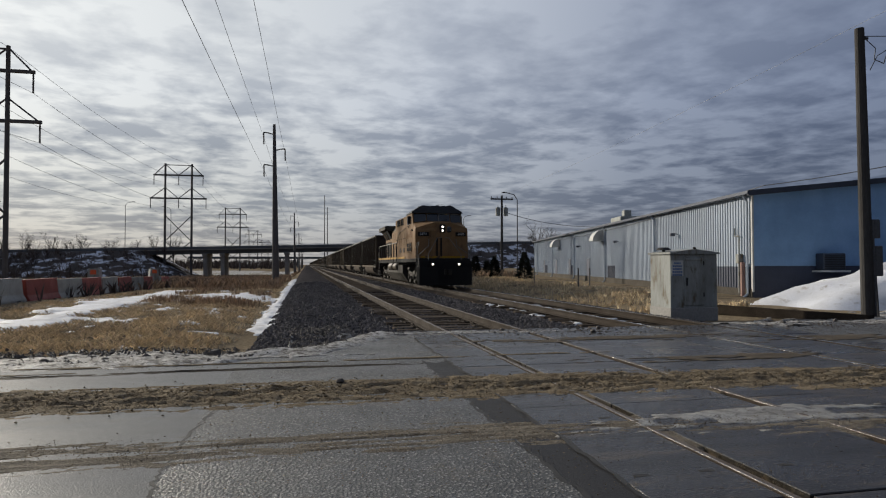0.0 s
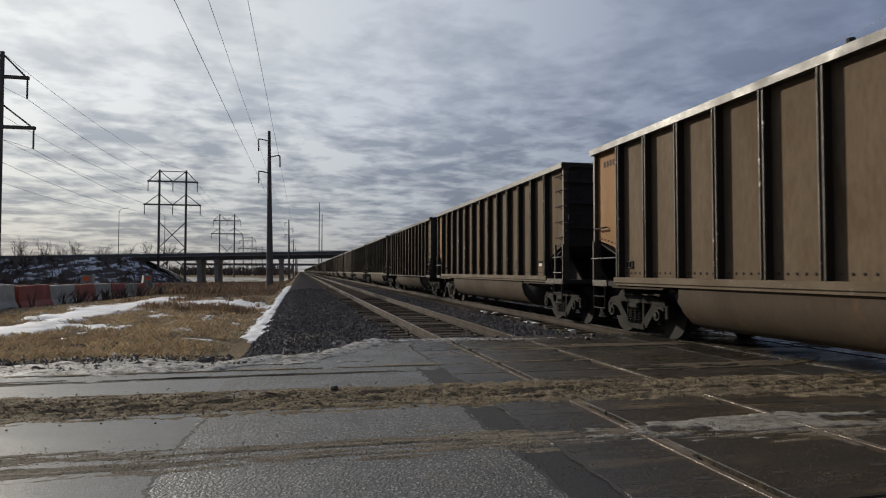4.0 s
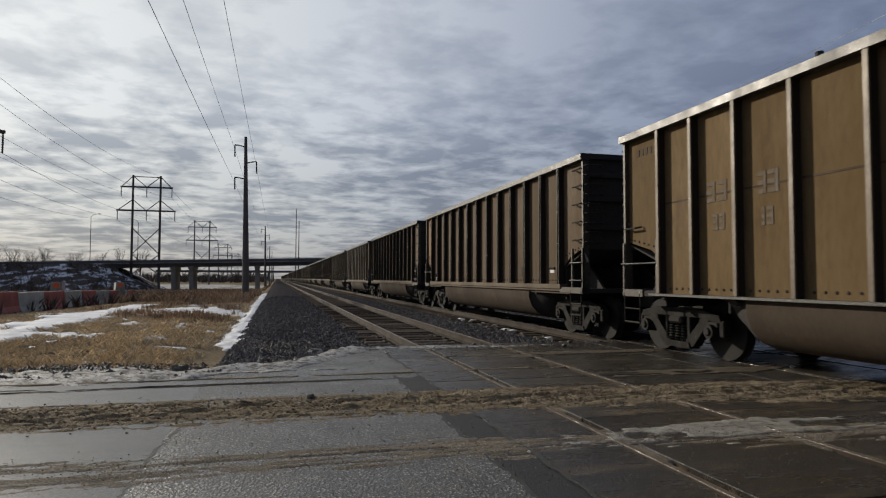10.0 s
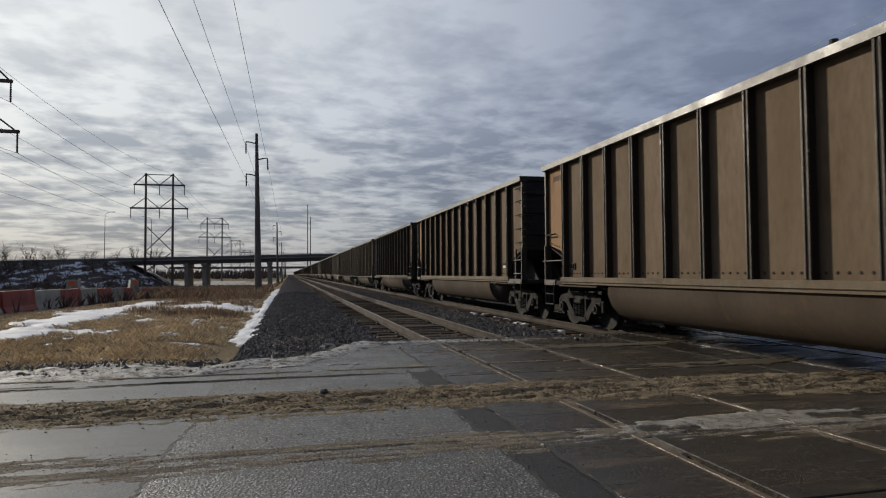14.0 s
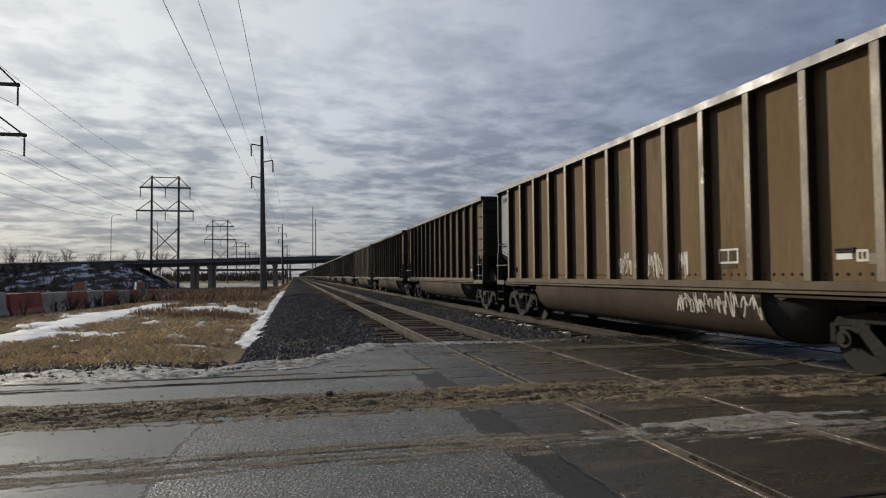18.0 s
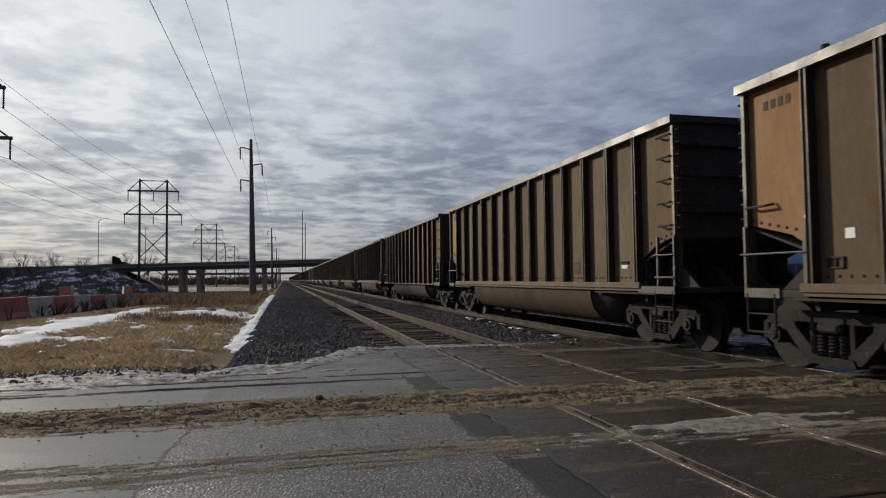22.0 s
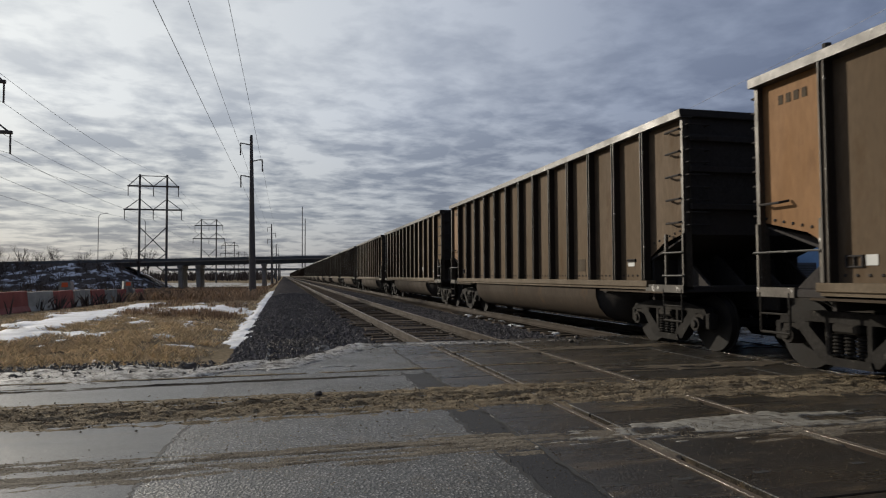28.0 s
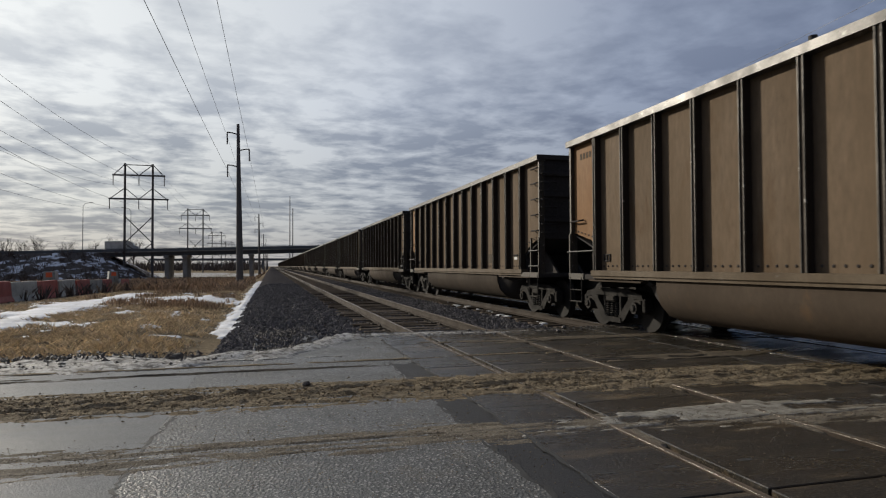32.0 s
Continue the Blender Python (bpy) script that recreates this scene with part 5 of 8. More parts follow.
    prism(bm, [(-1.52, 4.05), (-1.52, 4.31), (-1.46, 4.36), (1.46, 4.36), (1.52, 4.31), (1.52, 4.05), (0.9, 3.90), (-0.9, 3.90)], "y", 15.87, 20.25)
    part("radiator_hood", bm, M["harbour"], lo, "overhanging grey radiator housing")
    bm = bmesh.new()
    prism(bm, [(-0.94, 3.30), (-1.36, 4.04), (1.36, 4.04), (0.94, 3.30)], "y", 16.0, 19.8)
    part("radiator_core", bm, M["black"], lo, "dark slanted radiator screen")
    for y in (17.2, 18.6):
        bm = bmesh.new()
        for s in (-1, 1):
            prism(bm, [(s * 0.95, 3.25), (s * 1.0, 3.25), (s * 1.42, 3.94), (s * 1.36, 3.94)], "y", y, y + 0.05)
        part("radiator_brace", bm, M["yellow"], lo)
    # fuel tank, reservoirs
    bm = bmesh.new()
    prism(bm, [(-1.48, 0.70), (-1.48, 0.84), (-1.05, 0.88), (-1.05, 1.25), (1.05, 1.25), (1.05, 0.88), (1.48, 0.84), (1.48, 0.70), (1.1, 0.16), (-1.1, 0.16)], "y", 6.5, 14.4)
    for y0, y1 in ((6.5, 8.62), (13.55, 14.4)):
        for a in (-1.48, 1.05):
            box(bm, a, a + 0.43, y0, y1, 0.80, 1.24, 0.02)
    part("fuel_tank", bm, M["harbour"], lo, "grimy grey fuel tank")
    for s in (-1, 1):
        for y in (8.72, 11.2):
            bm = bmesh.new()
            rod(bm, (s * 1.36, y, 1.12), (s * 1.36, y + 1.85, 1.12), 0.27, None, 20)
            for e, d in ((y, -1), (y + 1.85, 1)):
                rod(bm, (s * 1.36, e, 1.12), (s * 1.36, e + d * 0.08, 1.12), 0.27, 0.16, 20)
            a = part("air_reservoir", bm, M["reservoir"], lo, "dusty brown air tank")
            bm = bmesh.new()
            for b in (0.22, 1.55):
                rod(bm, (s * 1.36, y + b, 1.12), (s * 1.36, y + b + 0.05, 1.12), 0.278, None, 20)
            part("strap", bm, M["iron"], a)
    loco_truck(lo, (1.7, 3.45, 5.2))
    loco_truck(lo, (14.9, 16.8, 18.7))
    # pilot, plough, coupler
    bm = bmesh.new()
    box(bm, -1.5, 1.5, -0.06, 0.16, 0.62, DECK - 0.14, 0.02)
    box(bm, -1.48, 1.48, 0.1, 1.2, DECK - 0.30, DECK - 0.03, 0.02)
    prism(bm, [(-1.60, 0.10), (-1.50, -0.10), (-0.5, -0.42), (0.5, -0.42), (1.50, -0.10), (1.60, 0.10), (1.48, 0.15), (0.45, -0.22), (-0.45, -0.22), (-1.48, 0.15)], "z", 0.10, 1.12)
    part("pilot_plough", bm, M["black"], lo, "black pilot and snow plough")
    bm = bmesh.new()
    box(bm, -1.30, 1.30, 0.66, 0.695, DECK + 0.01, DECK + 0.13)
    part("pilot_stripe", bm, M["stripe"], lo, "yellow front edge stripe")
    bm = bmesh.new()
    box(bm, -0.1, 0.1, -0.70, 0.1, 0.76, 0.96, 0.02)
    prism(bm, [(-0.2, -0.60), (0.16, -0.60), (0.22, -0.78), (0.02, -0.94), (-0.06, -0.82), (-0.2, -0.9)], "z", 0.70, 1.0)
    part("coupler", bm, M["iron"], lo)
    for e in (20.3,):
        bm = bmesh.new()
        box(bm, -0.1, 0.1, e, e + 0.7, 0.76, 0.96, 0.02)
        box(bm, -0.2, 0.2, e + 0.6, e + 0.95, 0.7, 1.0, 0.04)
        part("coupler", bm, M["iron"], lo)
        bm = bmesh.new()
        box(bm, -1.5, 1.5, e - 0.1, e, 0.7, DECK - 0.05, 0.02)
        part("rear_pilot", bm, M["black"], lo)
    # steps and handrails at the four corners
    for s in (-1, 1):
        for y0, d in ((0.30, 1), (19.75, 1)):
            bm = bmesh.new()
            for z in (0.35, 0.75, 1.15):
                box(bm, min(s * 1.22, s * 1.5), max(s * 1.22, s * 1.5), y0, y0 + 0.5, z, z + 0.03)
            for yy in (y0, y0 + 0.5):
                box(bm, min(s * 1.46, s * 1.5), max(s * 1.46, s * 1.5), yy - 0.02, yy + 0.02, 0.35, DECK)
            part("corner_steps", bm, M["harbour"], lo)
            bm = bmesh.new()
            for yy in (y0 + 0.0, y0 + 0.5):
                path(bm, [(s * 1.52, yy, 0.9), (s * 1.54, yy, 2.2), (s * 1.45, yy + 0.02, 2.55)], 0.018, 6)
            part("step_handrail", bm, M["handrail"], lo, "pale step handrail")
        bm = bmesh.new()
        path(bm, [(s * 0.95, 0.10, DECK - 0.1), (s * 0.95, 0.18, 1.85), (s * 0.35, 0.55, 2.78), (s * 0.12, 0.62, 2.82)], 0.018, 6)
        path(bm, [(s * 1.50, 0.12, 1.2), (s * 1.50, 0.2, 1.80), (s * 0.82, 0.72, 2.35), (s * 0.80, 0.78, 2.75)], 0.018, 6)
        part("front_handrail", bm, M["handrail"], lo, "pale front handrail")
        # walkway railing with stanchions
        bm = bmesh.new()
        path(bm, [(s * 1.5, 8.13, 3.36), (s * 1.53, 8.68, 2.78), (s * 1.53, 19.5, 2.76), (s * 1.53, 20.1, 2.62)], 0.024, 6)
        path(bm, [(s * 1.53, 4.6, 3.58), (s * 1.53, 8.13, 3.36)], 0.014, 6)
        part("walkway_railing", bm, M["handrail"], lo, "worn walkway handrail")
        bm = bmesh.new()
        box(bm, min(s * 1.49, s * 1.56), max(s * 1.49, s * 1.56), -0.035, 0.035, DECK - 0.15, 2.74, 0.006)
        st = part("stanchion", bm, M["black"], lo)
        st.matrix_basis = pose(0, 9.12, 0)
        for k in range(1, 8):
            again(st, pose(0, 9.12 + 1.47 * k, 0))
    bm = bmesh.new()
    path(bm, [(-1.5, 20.25, 2.55), (1.5, 20.25, 2.55)], 0.018, 6)
    for x in (-1.5, -0.5, 0.5, 1.5):
        rod(bm, (x, 20.25, DECK), (x, 20.25, 2.55), 0.018, None, 6)
    part("rear_railing", bm, M["black"], lo)
    # nose door and its frame, centre posts
    bm = bmesh.new()
    box(bm, -0.42, 0.42, 0.672, 0.72, 1.76, 3.1, 0.01)
    dr = part("nose_door", bm, M["yellow"], lo)
    bm = bmesh.new()
    for x in (-0.34, -0.10):
        box(bm, x - 0.05, x + 0.05, 0.655, 0.70, 1.76, 2.80, 0.008)
    part("door_bars", bm, M["black"], dr, "dark upright bars")
    # number boards, headlights, ditch lights
    for s in (-1, 1):
        bm = bmesh.new()
        box(bm, -0.32, 0.32, -0.04, 0.08, -0.11, 0.11, 0.012)
        b = part("number_board", bm, M["black"], lo)
        b.matrix_basis = pose(s * 1.10, 0.862, 3.02, 0, 0, s * 13.4)
        lettering("6676", 0.21, M["brightwhite"], b, Matrix.Translation((0, -0.046, 0)) @ ON_FRONT, "digits", "white number digits")
        bm = bmesh.new()
        rod(bm, (s * 0.76, -0.20, 1.28), (s * 0.76, -0.02, 1.28), 0.11, None, 16)
        h = part("ditch_light", bm, M["black"], lo)
        bm = bmesh.new()
        rod(bm, (s * 0.76, -0.215, 1.28), (s * 0.76, -0.198, 1.28), 0.058, 0.066, 16)
        part("lens", bm, M["lamp"], h, "lit ditch light")
    bm = bmesh.new()
    box(bm, -0.17, 0.17, 0.70, 0.95, 3.08, 3.58, 0.03)
    h = part("headlight_housing", bm, M["black"], lo)
    for z in (3.22, 3.44):
        bm = bmesh.new()
        rod(bm, (0, 0.685, z), (0, 0.705, z), 0.060, 0.068, 16)
        part("lens", bm, M["lamp"], h, "lit headlight")
    bm = bmesh.new()
    box(bm, 0.26, 0.52, 0.70, 0.80, 3.12, 3.46, 0.05)
    part("nose_window", bm, M["glass"], lo, "small dark nose window")
    # road number and faded lettering on the sides, sill plates
    for s in (-1, 1):
        turn = ON_SIDE if s < 0 else Euler((radians(90), 0, radians(90))).to_matrix().to_4x4()
        for digit, y in zip("6676", (4.10, 3.58, 3.06, 2.54) if s < 0 else (2.54, 3.06, 3.58, 4.10)):
            lettering(digit, 0.74, M["redletter"], lo, Matrix.Translation((s * 1.518, y, 3.10)) @ turn, "road_number", "faded road number digit")
        for k, w in enumerate((0.45, 0.5, 0.42, 0.5, 0.45, 0.5)):
            bm = bmesh.new()
            box(bm, min(s * 0.968, s * 0.972), max(s * 0.968, s * 0.972), 9.6 + 0.85 * k, 9.6 + 0.85 * k + w, 3.15, 3.50)
            part("faded_letter", bm, M["redletter"], lo, "faded red letter block")
        bm = bmesh.new()
        box(bm, min(s * 1.522, s * 1.528), max(s * 1.522, s * 1.528), 1.35, 1.9, 2.02, 2.32)
        part("sticker", bm, M["stripe"], lo, "yellow sticker")
    return lo


def tree_branch(bm, a, way, length, r, depth, rng, n=5):
    b = a + way * length
    rod(bm, a, b, r, r * 0.6, n)
    if depth == 0:
        return
    for k in range(rng.randint(2, 4)):
        turn = Vector((rng.uniform(-1, 1), rng.uniform(-1, 1), rng.uniform(-0.1, 0.9))).normalized()
        tree_branch(bm, a + way * length * rng.uniform(0.45, 1.0), (way + turn * 0.85).normalized(), length * rng.uniform(0.5, 0.75), r * 0.55, depth - 1, rng, 4)


def bare_tree(x, y, z, h, seed, label="leafless winter tree with thin grey twigs"):
    rng = random.Random(seed)
    t = thing("bare_tree", label, "tree", at=pose(x, y, z))
    bm = bmesh.new()
    rod(bm, (0, 0, -0.6), (0, 0, h * 0.3), h * 0.014, h * 0.010, 7)
    part("trunk", bm, M["bark"], t)
    bm = bmesh.new()
    for k in range(11):
        w = Vector((rng.uniform(-0.55, 0.55), rng.uniform(-0.55, 0.55), 1)).normalized()
        tree_branch(bm, Vector((0, 0, h * rng.uniform(0.05, 0.3))), w, h * rng.uniform(0.22, 0.38), h * 0.006, 3, rng)
    part("crown", bm, M["bark"], t)
    return t


def conifer(x, y, z, h, seed):
    rng = random.Random(seed)
    t = thing("conifer", "small dark evergreen in dry grass", "tree", "evergreens by the track", at=pose(x, y, z))
    bm = bmesh.new()
    rod(bm, (0, 0, 0), (0, 0, h * 0.9), 0.06, 0.02, 6)
    part("trunk", bm, M["bark"], t)
    bm = bmesh.new()
    for k in range(int(420)):
        u = rng.random() ** 0.8
        zz = h * (0.05 + 0.95 * u)
        r = h * 0.30 * (1 - u) ** 0.75 * rng.uniform(0.75, 1.15) + 0.04
        a = rng.uniform(0, 6.283)
        c = Vector((r * math.cos(a), r * math.sin(a), zz))
        s = rng.uniform(0.08, 0.17)
        tip = c + Vector((math.cos(a) * s * 1.4, math.sin(a) * s * 1.4, s * rng.uniform(-0.3, 1.2)))
        side = Vector((-math.sin(a), math.cos(a), 0)) * s * 0.7
        inner = Vector((0.25 * r * math.cos(a), 0.25 * r * math.sin(a), zz - 0.05))
        v = [bm.verts.new(p) for p in (inner, c + side, tip, c - side, c + Vector((0, 0, s * 0.6)))]
        for f in ((0, 1, 4), (1, 2, 4), (2, 3, 4), (3, 0, 4), (0, 3, 2, 1)):
            bm.faces.new([v[i] for i in f])
    part("crown", bm, M["needles"], t)


def lattice_tower(x, y, z, h, half, detail=True):
    """Two-legged steel transmission structure with two crossarms and cross bracing."""
    t = thing("transmission_tower", "dark steel two-legged transmission tower with cross bracing", "transmission tower", "power line towers", at=pose(x, y, z))
    for s in (-1, 1):
        bm = bmesh.new()
        rod(bm, (s * half, 0, 0), (s * half, 0, h), 0.42, 0.32, 8)
        part("leg", bm, M["corten"], t)
    arms = ((h - 3.8, half * 1.9, 0), (h - 11.4, half * 2.15, 1))
    for za, reach, lower in arms:
        bm = bmesh.new()
        box(bm, -reach, reach, -0.25, 0.25, za - 0.25, za + 0.25, 0.05)
        part("crossarm", bm, M["corten"], t)
        bm = bmesh.new()
        for s in (-1, 1):
            rod(bm, (s * half, 0, za + 3.5), (s * reach * 0.96, 0, za), 0.14, None, 6)
            rod(bm, (s * half, 0, za + 3.5), (0, 0, za), 0.14, None, 6)
        part("arm_brace", bm, M["corten"], t)
        for px in (-reach * 0.97, 0.0, reach * 0.97):
            bm = bmesh.new()
            coil(bm, px, 0, za - 3.2, za - 0.25, 0.16, 8)
            part("insulator_string", bm, M["corten"], t)
    bm = bmesh.new()
    box(bm, -half, half, -0.12, 0.12, h - 0.6, h - 0.35)
    part("top_beam", bm, M["corten"], t)
    zs = [h - 17.0, h - 25.5, h - 32.0]
    for za, zb in zip(zs, zs[1:]):
        bm = bmesh.new()
        rod(bm, (-half, 0, za), (half, 0, zb), 0.16, None, 6)
        rod(bm, (half, 0, za), (-half, 0, zb), 0.16, None, 6)
        part("cross_brace", bm, M["corten"], t)
    return t


def steel_pole(x, y, z, h, label="slender dark steel power pole with three side arms"):
    t = thing("power_pole", label, "utility pole", "line of power poles", at=pose(x, y, z, 0, -0.8, 0))
    bm = bmesh.new()
    rod(bm, (0, 0, -0.5), (0, 0, h), 0.40, 0.15, 14)
    part("pole", bm, M["corten"], t, smooth=False)
    for s, dz in ((-1, 1.0), (1, 2.75), (-1, 4.5)):
        bm = bmesh.new()
        path(bm, [(0, 0, h - dz - 0.1), (s * 0.7, 0, h - dz + 0.06), (s * 1.15, 0, h - dz + 0.1)], 0.07, 6)
        a = part("side_arm", bm, M["corten"], t)
        bm = bmesh.new()
        coil(bm, s * 1.12, 0, h - dz - 1.2, h - dz + 0.02, 0.085, 6)
        part("insulator", bm, M["corten"], a)
    return t


def wire(name, points, r, label="thin dark overhead power line", sag=0.0):
    bm = bmesh.new()
    line = [Vector(points[0])]
    for a, b in zip(points, points[1:]):
        a, b = Vector(a), Vector(b)
        line += [a.lerp(b, k / 16) - Vector((0, 0, 4 * sag * (k / 16) * (1 - k / 16))) for k in range(1, 17)]
    rows = []
    for p in line:
        rows.append([bm.verts.new(p + Vector((math.cos(a) * r, 0, math.sin(a) * r))) for a in (0.8, 2.37, 3.94, 5.51)])
    for a, b in zip(rows, rows[1:]):
        for i in range(4):
            bm.faces.new((a[i], a[(i + 1) % 4], b[(i + 1) % 4], b[i]))
    solid(name, bm, M["wire"], label, "cable")


BRIDGE_Y = 230.0
GRADE = 1.25      # degrees by which the highway climbs towards +x


def overpass():
    t = thing("overpass", "long grey highway overpass on concrete piers across the tracks", "bridge", at=pose(0, BRIDGE_Y, 0, 0, -GRADE, 0))
    top, deep = 7.1, 1.35
    for k, y in enumerate((-6.0, -3.6, -1.2, 1.2, 3.6, 6.0)):
        bm = bmesh.new()
        prism(bm, [(-58, top - deep), (46, top - deep), (46, top - 0.3), (-58, top - 0.3)], "y", y - 0.2, y + 0.2)
        box(bm, -58, 46, y - 0.45, y + 0.45, top - deep - 0.06, top - deep)
        part("girder", bm, M["bridge"], t, "grey steel girder")
    bm = bmesh.new()
    box(bm, -60, 48, -7.4, 7.4, top - 0.3, top)
    part("deck", bm, M["concrete"], t, "concrete deck")
    for y in (-7.2, 7.2):
        bm = bmesh.new()
        box(bm, -280, 280, y - 0.2, y + 0.2, top, top + 0.86, 0.04)
        p = part("parapet", bm, M["bridge"], t, "solid concrete parapet")
        bm = bmesh.new()
        path(bm, [(-280, y, top + 1.08), (280, y, top + 1.08)], 0.04, 6)
        part("top_rail", bm, M["galv"], p)
    for x in (-36.0, -30.5, -9.8, 17.5):
        bm = bmesh.new()
        box(bm, x - 0.8, x + 0.8, -6.8, 6.8, top - deep - 1.0, top - deep - 0.06, 0.1)
        pier = part("pier_cap", bm, M["concrete"], t)
        for y in (-5.2, -1.8, 1.8, 5.2):
            bm = bmesh.new()
            box(bm, x - 0.65, x + 0.65, y - 0.55, y + 0.55, -4.0, top - deep - 1.0, 0.15)
            part("pier_column", bm, M["concrete"], pier)
    return t


def embankments():
    """Earth ramps that carry the highway to either side of the bridge."""
    for name, x0, x1, d in (("embankment_west", -58, -280, -1), ("embankment_east", 46, 280, 1)):
        bm = bmesh.new()
        rows = []
        steps = 60
        for i in range(steps + 1):
            u = i / steps
            x = x0 + (x1 - x0) * u
            row = []
            for y, z in ((-28, -2.6), (-21, 0.6), (-14, 3.8), (-8.0, 7.05), (8.0, 7.05), (28, -2.6)):
                j = noise.noise((x * 0.13, y * 0.2, 1)) * 0.7
                row.append(bm.verts.new((x, BRIDGE_Y + y, z + (j if abs(y) > 9 else 0) + (0.0218 * x * (z + 2.6) / 9.65))))
            rows.append(row)
        toe = [bm.verts.new((x0 - d * w, BRIDGE_Y + y, z + 0.0218 * x0 * (z + 2.6) / 9.65)) for w, (y, z) in zip((17, 12, 7, 2, 2, 17), ((-16, -2.6), (-14, 0.6), (-11, 3.8), (-8.0, 6.9), (8.0, 6.9), (16, -2.6)))]
        rows.insert(0, toe)
        for a, b in zip(rows, rows[1:]):
            for k in range(5):
                bm.faces.new((a[k], b[k], b[k + 1], a[k + 1]))
        bm.faces.new(toe)
        solid(name, bm, M["soil"], "brown earth embankment with patches of snow", "embankment", "structure", smooth=True)


def street_lamp(x, y, z, h, d, seed=0):
    t = thing("street_lamp", "tall grey highway lamp with a single bent arm", "street lamp", "lamps along the highway", at=pose(x, y, z))
    bm = bmesh.new()
    rod(bm, (0, 0, 0), (0, 0, h), 0.13, 0.08, 8)
    path(bm, [(0, 0, h), (d * 0.6, 0, h + 0.9), (d * 2.2, 0, h + 1.3)], 0.07, 6)
    part("pole", bm, M["galv"], t)
    bm = bmesh.new()
    box(bm, min(d * 2.0, d * 2.9), max(d * 2.0, d * 2.9), -0.15, 0.15, h + 1.2, h + 1.38, 0.04)
    part("lamp_head", bm, M["galv"], t)


def barrier_row():
    """Road barriers, each all red or all white, in a row towards the highway."""
    L, hgt = 2.08, 1.05
    prof = [(-0.30, 0.0), (0.30, 0.0), (0.30, 0.09), (0.17, 0.34), (0.10, hgt), (-0.10, hgt), (-0.17, 0.34), (-0.30, 0.09)]
    for k in range(11):
        y = 25.3 + 4.26 * k
        x = -15.6 - 0.04 * (y - 29.7) + random.uniform(-0.06, 0.06)
        z = min(ground_height(x, y + d) for d in (-1.9, 0, 1.9)) - 0.01
        red = k % 2 == 0
        t = thing("road_barrier", "faded red concrete road barrier" if red else "dirty white concrete road barrier", "barrier", "row of road barriers", at=pose(x, y, z, 0, 0, 92.3 + random.uniform(-1.2, 1.2)))
        bm = bmesh.new()
        rows = [[bm.verts.new((u, y1, z1)) for y1, z1 in prof] for u in (-L, -L + 0.03, L - 0.03, L)]
        for end in (rows[0], rows[3]):
            for v in end:
                v.co.y *= 0.9
                v.co.z *= 0.985
        for a, b in zip(rows, rows[1:]):
            for i in range(8):
                q = (i + 1) % 8
                bm.faces.new((a[q], a[i], b[i], b[q]))
        bm.faces.new(rows[0])
        bm.faces.new(rows[-1][::-1])
        part("body", bm, M["red"] if red else M["white"], t)
        for u in (-1.2, 1.2):
            bm = bmesh.new()
            box(bm, u - 0.22, u + 0.22, -0.302, 0.302, -0.002, 0.075)
            part("fork_slot", bm, M["rubber"], t, "dark lifting slot")


